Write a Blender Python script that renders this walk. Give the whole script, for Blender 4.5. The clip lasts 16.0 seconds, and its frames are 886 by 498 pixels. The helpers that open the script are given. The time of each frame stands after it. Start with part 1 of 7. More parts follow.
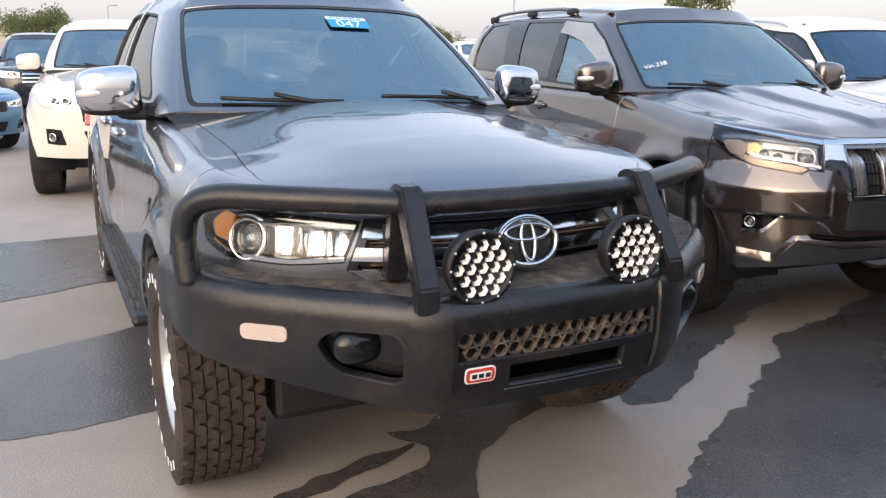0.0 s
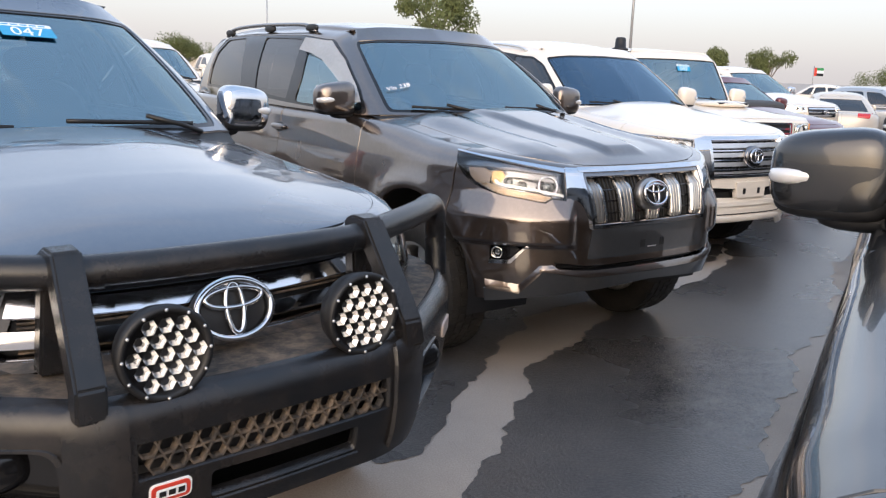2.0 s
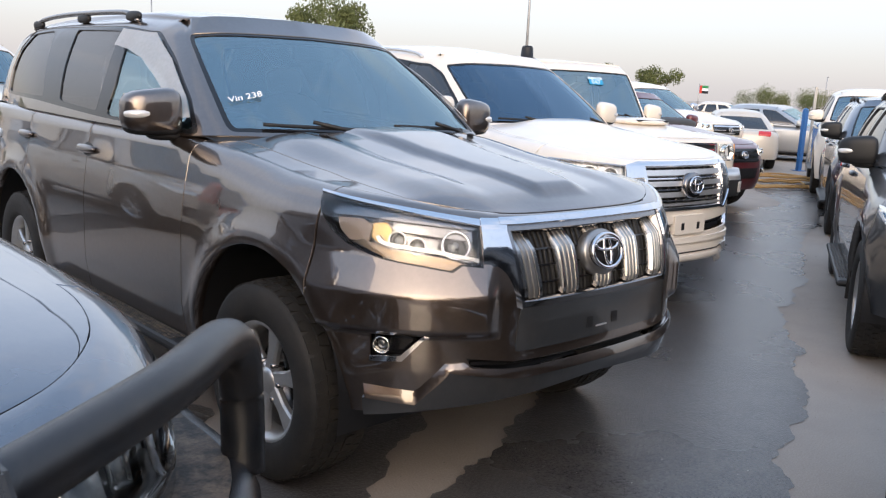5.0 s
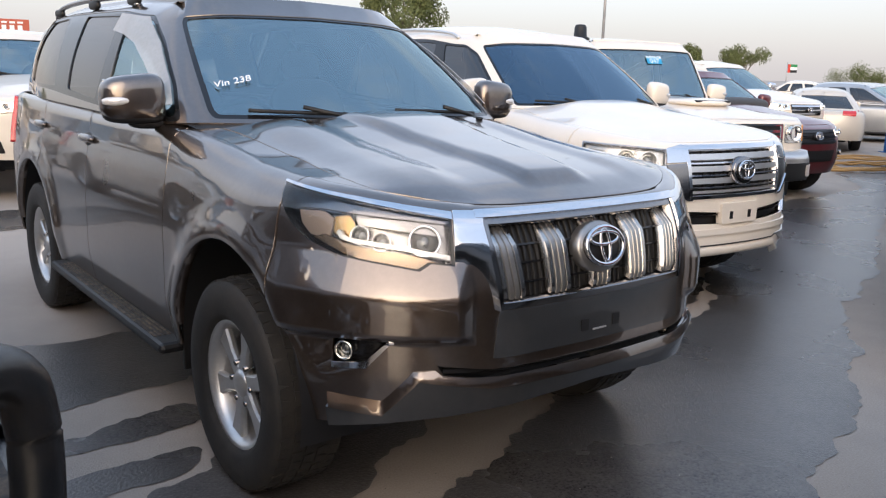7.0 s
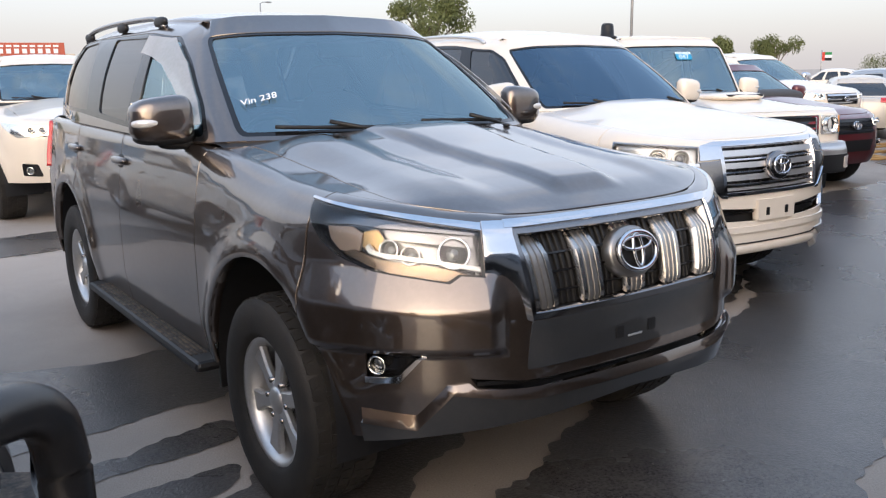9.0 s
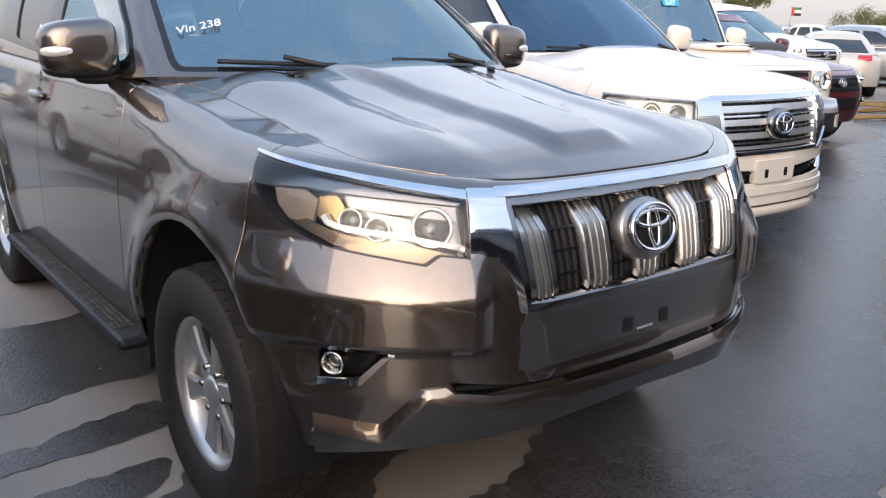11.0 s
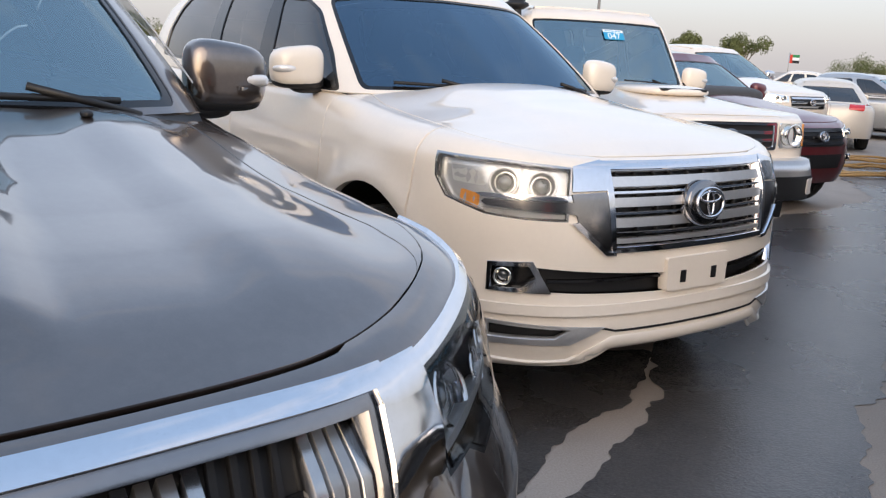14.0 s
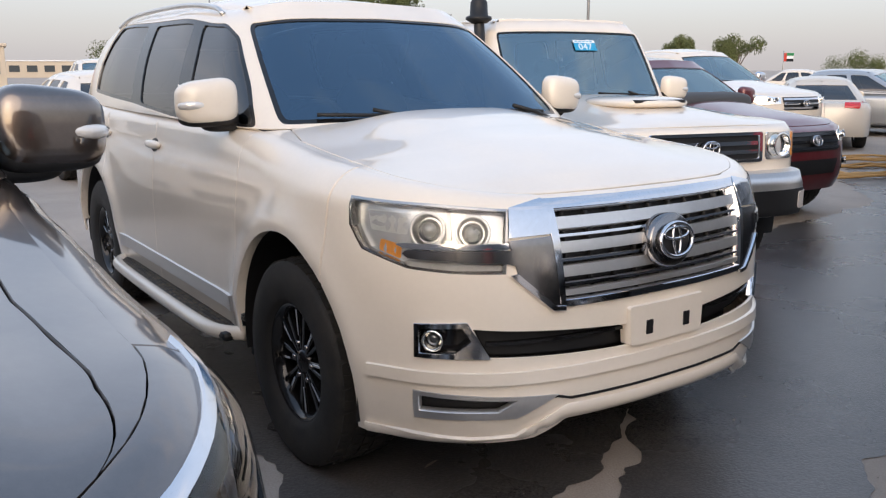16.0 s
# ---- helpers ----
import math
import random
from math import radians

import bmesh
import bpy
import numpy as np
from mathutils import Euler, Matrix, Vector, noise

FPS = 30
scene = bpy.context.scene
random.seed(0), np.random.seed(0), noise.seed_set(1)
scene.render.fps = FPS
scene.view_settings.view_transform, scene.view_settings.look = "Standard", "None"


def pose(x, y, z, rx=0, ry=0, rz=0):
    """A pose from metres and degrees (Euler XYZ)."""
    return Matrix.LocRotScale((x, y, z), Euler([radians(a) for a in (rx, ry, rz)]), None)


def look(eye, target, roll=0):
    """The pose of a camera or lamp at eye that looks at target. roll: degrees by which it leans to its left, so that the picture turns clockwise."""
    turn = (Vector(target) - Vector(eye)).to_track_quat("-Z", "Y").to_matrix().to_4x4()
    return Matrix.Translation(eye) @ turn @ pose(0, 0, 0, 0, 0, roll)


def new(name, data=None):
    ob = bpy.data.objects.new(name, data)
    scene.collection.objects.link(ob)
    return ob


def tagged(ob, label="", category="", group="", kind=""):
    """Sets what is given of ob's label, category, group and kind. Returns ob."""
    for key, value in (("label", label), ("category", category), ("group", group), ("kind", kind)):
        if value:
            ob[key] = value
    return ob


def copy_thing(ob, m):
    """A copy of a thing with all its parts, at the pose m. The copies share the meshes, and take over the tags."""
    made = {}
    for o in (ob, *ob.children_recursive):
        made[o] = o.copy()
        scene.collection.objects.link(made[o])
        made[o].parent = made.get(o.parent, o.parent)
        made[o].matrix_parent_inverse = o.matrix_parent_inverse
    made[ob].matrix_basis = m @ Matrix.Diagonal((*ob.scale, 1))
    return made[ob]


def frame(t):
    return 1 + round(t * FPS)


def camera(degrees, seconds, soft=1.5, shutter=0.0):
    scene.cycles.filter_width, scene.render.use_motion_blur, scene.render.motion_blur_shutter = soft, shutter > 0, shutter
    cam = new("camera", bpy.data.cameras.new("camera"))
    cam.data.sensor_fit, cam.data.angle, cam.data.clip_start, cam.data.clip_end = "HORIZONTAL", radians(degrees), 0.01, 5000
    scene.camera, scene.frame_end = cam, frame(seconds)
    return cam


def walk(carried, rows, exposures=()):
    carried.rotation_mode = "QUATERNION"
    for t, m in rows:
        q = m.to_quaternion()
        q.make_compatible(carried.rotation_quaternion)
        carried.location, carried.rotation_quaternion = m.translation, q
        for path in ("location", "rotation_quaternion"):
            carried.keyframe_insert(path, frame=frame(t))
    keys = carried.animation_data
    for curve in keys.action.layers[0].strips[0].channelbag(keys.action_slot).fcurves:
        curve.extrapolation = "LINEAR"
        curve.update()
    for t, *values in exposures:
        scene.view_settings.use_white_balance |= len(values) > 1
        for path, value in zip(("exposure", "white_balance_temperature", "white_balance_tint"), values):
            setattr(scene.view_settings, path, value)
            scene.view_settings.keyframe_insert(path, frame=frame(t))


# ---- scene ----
cam = camera(55.5, 16.0, 1.25)
PATH = [  # seconds, place, turn about the vertical, tilt, roll
    (0, 0.0000, 0.0000, 1.5175, 0.000, 76.661, 0.456),
    (0.5, 0.0175, 0.0278, 1.5251, -1.959, 76.761, 0.979),
    (1, 0.0754, 0.1826, 1.5246, -6.782, 77.211, 1.798),
    (1.5, 0.1499, 0.3492, 1.5412, -13.721, 77.510, 2.455),
    (2, 0.1725, 0.4183, 1.5429, -16.373, 77.988, 2.043),
    (2.5, 0.1591, 0.5648, 1.5323, -18.851, 78.065, 2.248),
    (3, 0.1377, 0.7455, 1.5401, -22.160, 78.472, 0.962),
    (3.5, 0.2185, 0.9645, 1.5151, -22.529, 78.665, 0.847),
    (4, 0.3869, 1.2198, 1.5230, -22.714, 78.808, 2.151),
    (4.5, 0.5359, 1.5244, 1.5132, -23.100, 78.995, 2.861),
    (4.7, 0.5954, 1.6448, 1.5134, -23.555, 79.199, 2.814),
    (6.8, 1.1109, 1.8752, 1.4963, -18.535, 78.068, 2.097),
    (7, 1.1115, 1.8690, 1.5027, -17.924, 77.989, 1.693),
    (7.5, 1.1189, 1.8496, 1.5149, -16.752, 77.805, 0.650),
    (8, 1.1210, 1.8395, 1.5200, -15.954, 77.991, -0.177),
    (8.5, 1.1193, 1.8363, 1.5195, -15.609, 78.289, -0.721),
    (8.7, 1.1251, 1.8489, 1.5221, -15.422, 78.282, -0.894),
    (11, 1.2403, 2.3819, 1.4845, -18.123, 74.521, 1.299),
    (11.5, 1.4163, 2.5229, 1.4627, -18.494, 72.357, 3.345),
    (12, 1.6666, 2.6871, 1.4685, -18.389, 71.062, 5.606),
    (12.5, 1.8835, 2.9061, 1.4445, -17.685, 72.540, 3.590),
    (13, 2.0841, 3.1729, 1.4420, -17.979, 73.451, 3.115),
    (13.5, 2.3967, 3.3904, 1.4660, -17.959, 75.105, 3.242),
    (14, 2.6180, 3.6404, 1.4461, -18.133, 76.956, 2.902),
    (14.5, 2.8114, 3.8917, 1.4811, -18.144, 77.759, 2.123),
    (15, 2.9883, 4.0151, 1.4867, -18.283, 78.107, 1.637),
    (15.5, 3.0512, 4.0461, 1.4829, -18.157, 77.991, 0.948),
    (16, 3.0342, 4.0313, 1.4843, -17.744, 77.991, -0.096),
]


def stand(x, y, z, yaw, tilt, roll):
    return pose(x, y, z, 0, 0, yaw) @ pose(0, 0, 0, tilt) @ pose(0, 0, 0, 0, 0, roll)


walk(cam, [(t, stand(*row)) for t, *row in PATH],
     [(0, 0.15), (1.5, 0.05), (4, 0.05), (7, 0.0), (8.7, 0.0), (11, 0.2), (11.5, 0.2), (12.5, 0.15), (13.5, 0.0), (14, -0.15), (14.5, -0.33), (16, -0.25)])

# ---- sky and sun: a hazy evening ----
world = bpy.data.worlds.new("world")
scene.world = world
world.use_nodes = True
SUN_AZ, SUN_EL = radians(205), radians(22)  # clockwise from +y
wn, wl = world.node_tree.nodes, world.node_tree.links
wn.clear()
sky = wn.new("ShaderNodeTexSky")
sky.sky_type, sky.sun_disc, sky.sun_elevation, sky.sun_rotation, sky.dust_density, sky.ozone_density = "NISHITA", False, SUN_EL, SUN_AZ, 3.0, 1.5
geo = wn.new("ShaderNodeTexCoord")
sep = wn.new("ShaderNodeSeparateXYZ")
wl.new(geo.outputs["Generated"], sep.inputs[0])
ramp = wn.new("ShaderNodeValToRGB")  # haze by height: pinkish at the horizon, a pale blue above
els = ramp.color_ramp.elements
els[0].position, els[0].color = 0.0, (0.69, 0.64, 0.65, 1)
els[1].position, els[1].color = 1.0, (0.50, 0.72, 1.08, 1)
for at_z, colour in ((0.05, (0.70, 0.66, 0.68)), (0.16, (0.84, 0.82, 0.87)), (0.27, (0.93, 0.99, 1.13)), (0.45, (0.90, 1.03, 1.27)), (0.68, (0.62, 0.82, 1.16))):
    els.new(at_z).color = (*colour, 1)
wl.new(sep.outputs["Z"], ramp.inputs[0])
mapn = wn.new("ShaderNodeMapping")
mapn.inputs["Scale"].default_value = (1.3, 1.3, 4.0)
wl.new(geo.outputs["Generated"], mapn.inputs[0])
cloud = wn.new("ShaderNodeTexNoise")
cloud.inputs["Scale"].default_value, cloud.inputs["Detail"].default_value, cloud.inputs["Roughness"].default_value = 1.9, 6, 0.55
wl.new(mapn.outputs[0], cloud.inputs[0])
cr = wn.new("ShaderNodeMapRange")
cr.inputs["From Min"].default_value, cr.inputs["From Max"].default_value, cr.inputs["To Min"].default_value, cr.inputs["To Max"].default_value = 0.50, 0.68, 0.0, 0.5
wl.new(cloud.outputs[0], cr.inputs["Value"])
high = wn.new("ShaderNodeMapRange")  # clouds only above the haze
high.inputs["From Min"].default_value, high.inputs["From Max"].default_value = 0.12, 0.35
wl.new(sep.outputs["Z"], high.inputs["Value"])
mx = wn.new("ShaderNodeMath")
mx.operation = "MULTIPLY"
wl.new(high.outputs[0], mx.inputs[0])
wl.new(cr.outputs[0], mx.inputs[1])
mixc = wn.new("ShaderNodeMix")
mixc.data_type = "RGBA"
mixc.inputs[7].default_value = (1.45, 1.36, 1.34, 1)  # thin cloud
wl.new(mx.outputs[0], mixc.inputs[0])
wl.new(ramp.outputs[0], mixc.inputs[6])
bg = wn.new("ShaderNodeBackground")
wl.new(mixc.outputs[2], bg.inputs[0])
bg.inputs[1].default_value = 0.92
bs = wn.new("ShaderNodeBackground")
wl.new(sky.outputs[0], bs.inputs[0])
bs.inputs[1].default_value = 0.08
addw = wn.new("ShaderNodeAddShader")
wl.new(bg.outputs[0], addw.inputs[0])
wl.new(bs.outputs[0], addw.inputs[1])
wo = wn.new("ShaderNodeOutputWorld")
wl.new(addw.outputs[0], wo.inputs[0])
lamp = bpy.data.lights.new("sun", "SUN")
lamp.energy, lamp.angle, lamp.color = 2.2, radians(70), (1.0, 0.75, 0.53)
sun = new("sun", lamp)
sun_from = Vector((math.sin(SUN_AZ) * math.cos(SUN_EL), math.cos(SUN_AZ) * math.cos(SUN_EL), math.sin(SUN_EL)))
sun.matrix_world = look(sun_from * 60, (0, 0, 0))


# ---- materials ----
def material(name, base, rough=0.5, metal=0.0, coat=0.0, grain=None, bump=0.0, scale=60.0, vary=0.12, big=2.0, spec=0.5, coat_ior=1.5):
    """A procedural surface: base colour varied at two scales, uneven gloss, fine relief."""
    m = bpy.data.materials.new(name)
    m.use_nodes = True
    nt = m.node_tree
    b = nt.nodes["Principled BSDF"]
    b.inputs["Metallic"].default_value, b.inputs["Coat Weight"].default_value, b.inputs["Coat Roughness"].default_value = metal, coat, 0.03
    b.inputs["Specular IOR Level"].default_value, b.inputs["Coat IOR"].default_value = spec, coat_ior
    tc = nt.nodes.new("ShaderNodeTexCoord")
    n1, n2 = nt.nodes.new("ShaderNodeTexNoise"), nt.nodes.new("ShaderNodeTexNoise")
    n1.inputs["Scale"].default_value, n1.inputs["Detail"].default_value = scale, 4
    n2.inputs["Scale"].default_value, n2.inputs["Detail"].default_value = big, 5
    nt.links.new(tc.outputs["Object"], n1.inputs[0])
    nt.links.new(tc.outputs["Object"], n2.inputs[0])
    add = nt.nodes.new("ShaderNodeMath")
    add.operation = "ADD"
    nt.links.new(n1.outputs[0], add.inputs[0])
    nt.links.new(n2.outputs[0], add.inputs[1])
    mr = nt.nodes.new("ShaderNodeMapRange")
    mr.inputs["From Min"].default_value, mr.inputs["From Max"].default_value = 0.6, 1.4
    mr.inputs["To Min"].default_value, mr.inputs["To Max"].default_value = 1 - vary, 1 + vary
    nt.links.new(add.outputs[0], mr.inputs["Value"])
    mul = nt.nodes.new("ShaderNodeMix")
    mul.data_type, mul.blend_type = "RGBA", "MULTIPLY"
    mul.inputs[0].default_value = 1
    mul.inputs[6].default_value = (*base, 1)
    nt.links.new(mr.outputs[0], mul.inputs[7])
    out = mul.outputs[2]
    if grain:  # dust or dirt: colour, amount, noise scale
        col, amount, sc = grain
        n3 = nt.nodes.new("ShaderNodeTexNoise")
        n3.inputs["Scale"].default_value, n3.inputs["Detail"].default_value, n3.inputs["Roughness"].default_value = sc, 8, 0.7
        nt.links.new(tc.outputs["Object"], n3.inputs[0])
        r3 = nt.nodes.new("ShaderNodeMapRange")
        r3.inputs["From Min"].default_value, r3.inputs["From Max"].default_value, r3.inputs["To Max"].default_value = 0.42, 0.75, amount
        nt.links.new(n3.outputs[0], r3.inputs["Value"])
        mg = nt.nodes.new("ShaderNodeMix")
        mg.data_type = "RGBA"
        mg.inputs[7].default_value = (*col, 1)
        nt.links.new(r3.outputs[0], mg.inputs[0])
        nt.links.new(out, mg.inputs[6])
        out = mg.outputs[2]
    nt.links.new(out, b.inputs["Base Color"])
    rr = nt.nodes.new("ShaderNodeMapRange")
    rr.inputs["To Min"].default_value, rr.inputs["To Max"].default_value = max(rough * 0.8, 0.0), min(rough * 1.25, 1)
    nt.links.new(n2.outputs[0], rr.inputs["Value"])
    nt.links.new(rr.outputs[0], b.inputs["Roughness"])
    if bump:
        bp = nt.nodes.new("ShaderNodeBump")
        bp.inputs["Strength"].default_value, bp.inputs["Distance"].default_value = bump, 0.004
        nt.links.new(n1.outputs[0], bp.inputs["Height"])
        nt.links.new(bp.outputs[0], b.inputs["Normal"])
    return m


def glass_material(name, tint, gloss=(1, 1, 1), ior=1.5):
    m = bpy.data.materials.new(name)
    m.use_nodes = True
    nt = m.node_tree
    nt.nodes.clear()
    tr, gl, fr, mix, out = (nt.nodes.new(k) for k in ("ShaderNodeBsdfTransparent", "ShaderNodeBsdfGlossy", "ShaderNodeFresnel", "ShaderNodeMixShader", "ShaderNodeOutputMaterial"))
    tr.inputs[0].default_value = (*tint, 1)
    gl.inputs[0].default_value, gl.inputs["Roughness"].default_value = (*gloss, 1), 0.015
    fr.inputs[0].default_value = ior
    nt.links.new(fr.outputs[0], mix.inputs[0])
    nt.links.new(tr.outputs[0], mix.inputs[1])
    nt.links.new(gl.outputs[0], mix.inputs[2])
    nt.links.new(mix.outputs[0], out.inputs[0])
    return m


DUST = (0.34, 0.29, 0.24)
PAINT_GREY = material("grey_brown_metallic_paint", (0.114, 0.086, 0.071), 0.29, 0.9, 1.0, (DUST, 0.07, 40.0), vary=0.05, scale=400, coat_ior=2.0)
PAINT_SLATE = material("slate_metallic_paint", (0.125, 0.135, 0.155), 0.28, 0.9, 1.0, (DUST, 0.08, 40.0), vary=0.05, scale=400, coat_ior=1.85)
PAINT_WHITE = material("white_paint", (0.78, 0.70, 0.60), 0.3, 0.0, 1.0, ((0.45, 0.38, 0.30), 0.10, 2.5), vary=0.02)
PAINT_BLACK = material("black_paint", (0.016, 0.017, 0.019), 0.25, 0.2, 1.0, (DUST, 0.05, 3.0), vary=0.05)
# a car's own dark grey, also used for painted-in shade on the grey bumper
PAINT_DARK_AND_SHADE = material("dark_grey_paint_and_shade", (0.045, 0.048, 0.053), 0.3, 0.4, 0.9, (DUST, 0.10, 3.0), vary=0.05)
PAINT_RED = material("dark_red_paint", (0.13, 0.022, 0.028), 0.3, 0.4, 0.9, (DUST, 0.08, 3.0), vary=0.05)
PAINT_BLUE = material("light_blue_paint", (0.13, 0.28, 0.46), 0.3, 0.3, 0.9, vary=0.05)
PAINT_BEIGE = material("beige_paint", (0.62, 0.56, 0.48), 0.35, 0.2, 0.7, vary=0.05)
PAINT_SILVER = material("silver_paint", (0.42, 0.43, 0.44), 0.3, 0.6, 0.8, vary=0.05)
GREY_CHROME = material("grey_chrome", (0.36, 0.35, 0.34), 0.34, 0.9, vary=0.08)
SLAT_EDGE = material("satin_chrome", (0.46, 0.45, 0.44), 0.24, 1.0, vary=0.06)
# lamp chrome with the gold reflection of warm sky and ground in its colour
SKY_WARMED_CHROME = material("sky_warmed_chrome", (0.30, 0.21, 0.135), 0.26, 0.9, 0.5, vary=0.2, scale=60)
CHROME = material("chrome", (0.68, 0.68, 0.70), 0.09, 1.0, vary=0.04)
SATIN = material("satin_silver", (0.66, 0.65, 0.64), 0.36, 0.85, vary=0.06)
ALLOY = material("alloy", (0.58, 0.58, 0.58), 0.35, 0.85, vary=0.08)
SMOKE_CHROME = material("smoked_chrome", (0.26, 0.25, 0.25), 0.16, 1.0, vary=0.06)
BLACK = material("black_plastic", (0.008, 0.008, 0.009), 0.5, vary=0.2)
GLOSS_BLACK = material("gloss_black", (0.008, 0.008, 0.009), 0.12, vary=0.2)
STEEL_BLACK = material("black_powder_coated_steel", (0.008, 0.009, 0.011), 0.25, 0.0, 0.0, ((0.16, 0.12, 0.09), 0.14, 5.0), 0.15, 900, 0.2)
DIRTY = material("dusty_black_plastic", (0.025, 0.022, 0.02), 0.7, 0, 0, ((0.26, 0.19, 0.13), 0.75, 22.0), 0.4, 120)
RUBBER = material("tyre_rubber", (0.012, 0.0115, 0.011), 0.75, 0, 0, ((0.09, 0.072, 0.056), 0.28, 6.0), 0.3, 150)
RUBBER_DUSTY = material("dusty_tyre_rubber", (0.026, 0.020, 0.016), 0.85, 0, 0, ((0.12, 0.08, 0.055), 0.55, 8.0), 0.4, 150)
TRIM = material("interior_plastic", (0.05, 0.05, 0.052), 0.6, vary=0.1)
SEAT = material("seat_cloth", (0.16, 0.15, 0.14), 0.8, bump=0.3, scale=300)
CREAM = material("cream_lining", (0.55, 0.50, 0.42), 0.8)
GLASS = glass_material("windscreen_glass", (0.66, 0.82, 0.83), (0.74, 0.94, 1.0), 3.5)
TINTED = glass_material("tinted_glass", (0.13, 0.13, 0.13), (0.95, 0.92, 0.9), 2.0)
DARK_WS = glass_material("dark_windscreen_glass", (0.16, 0.24, 0.32), (0.55, 0.78, 1.0), 2.5)
LENS = glass_material("lamp_lens", (0.90, 0.92, 0.93))
AMBER = material("amber_reflector", (0.85, 0.33, 0.06), 0.2, 0.1, 0.6)
RED_LENS = material("red_lens", (0.55, 0.02, 0.02), 0.12, 0, 0.8)
BULB = material("bright_reflector", (0.9, 0.88, 0.84), 0.12, 1.0, vary=0.1)
LED = material("led_reflector", (0.50, 0.50, 0.50), 0.22, 1.0, vary=0.15)
PALE_DIM = material("rosy_reflector", (0.33, 0.26, 0.22), 0.3, 0.5, bump=0.8, scale=200)
BRIGHT = material("bright_lamp_bowl", (0.80, 0.79, 0.78), 0.25, 0.6, 0.4, vary=0.1)
MARKER = material("pale_marker", (0.52, 0.42, 0.36), 0.4, 0.1, bump=0.8, scale=200)
PALE = material("pale_reflector", (0.75, 0.68, 0.62), 0.35, 0.2, bump=0.8, scale=200)
STICKER_BLUE = material("blue_sticker", (0.02, 0.30, 0.55), 0.4)
STICKER_WHITE = material("white_ink", (0.8, 0.82, 0.84), 0.5)
BADGE_RED = material("red_badge", (0.55, 0.05, 0.03), 0.3)


# ---- smooth surfaces of car bodies: the axle of the front wheels is x = 0, x points ahead, y to the car's left ----
def pchip(s, y):
    """A smooth curve through y at s without overshoot; y may have several columns."""
    s, y = np.asarray(s, float), np.asarray(y, float)
    y = y if y.ndim > 1 else y[:, None]
    h = np.diff(s)[:, None]
    d = np.diff(y, axis=0) / h
    m = np.zeros_like(y)
    m[0], m[-1] = d[0], d[-1]
    same = d[:-1] * d[1:] > 0
    w1, w2 = 2 * h[1:] + h[:-1], h[1:] + 2 * h[:-1]
    with np.errstate(divide="ignore", invalid="ignore"):
        m[1:-1] = np.where(same, (w1 + w2) / (w1 / d[:-1] + w2 / d[1:]), 0)

    def at(q):
        q = np.clip(np.asarray(q, float), s[0], s[-1])
        i = np.clip(np.searchsorted(s, q) - 1, 0, len(s) - 2)
        hh = (s[i + 1] - s[i])[..., None]
        t = ((q - s[i])[..., None]) / hh
        return ((2 * t**3 - 3 * t**2 + 1) * y[i] + (t**3 - 2 * t**2 + t) * hh * m[i]
                + (-2 * t**3 + 3 * t**2) * y[i + 1] + (t**3 - t**2) * hh * m[i + 1])
    return at


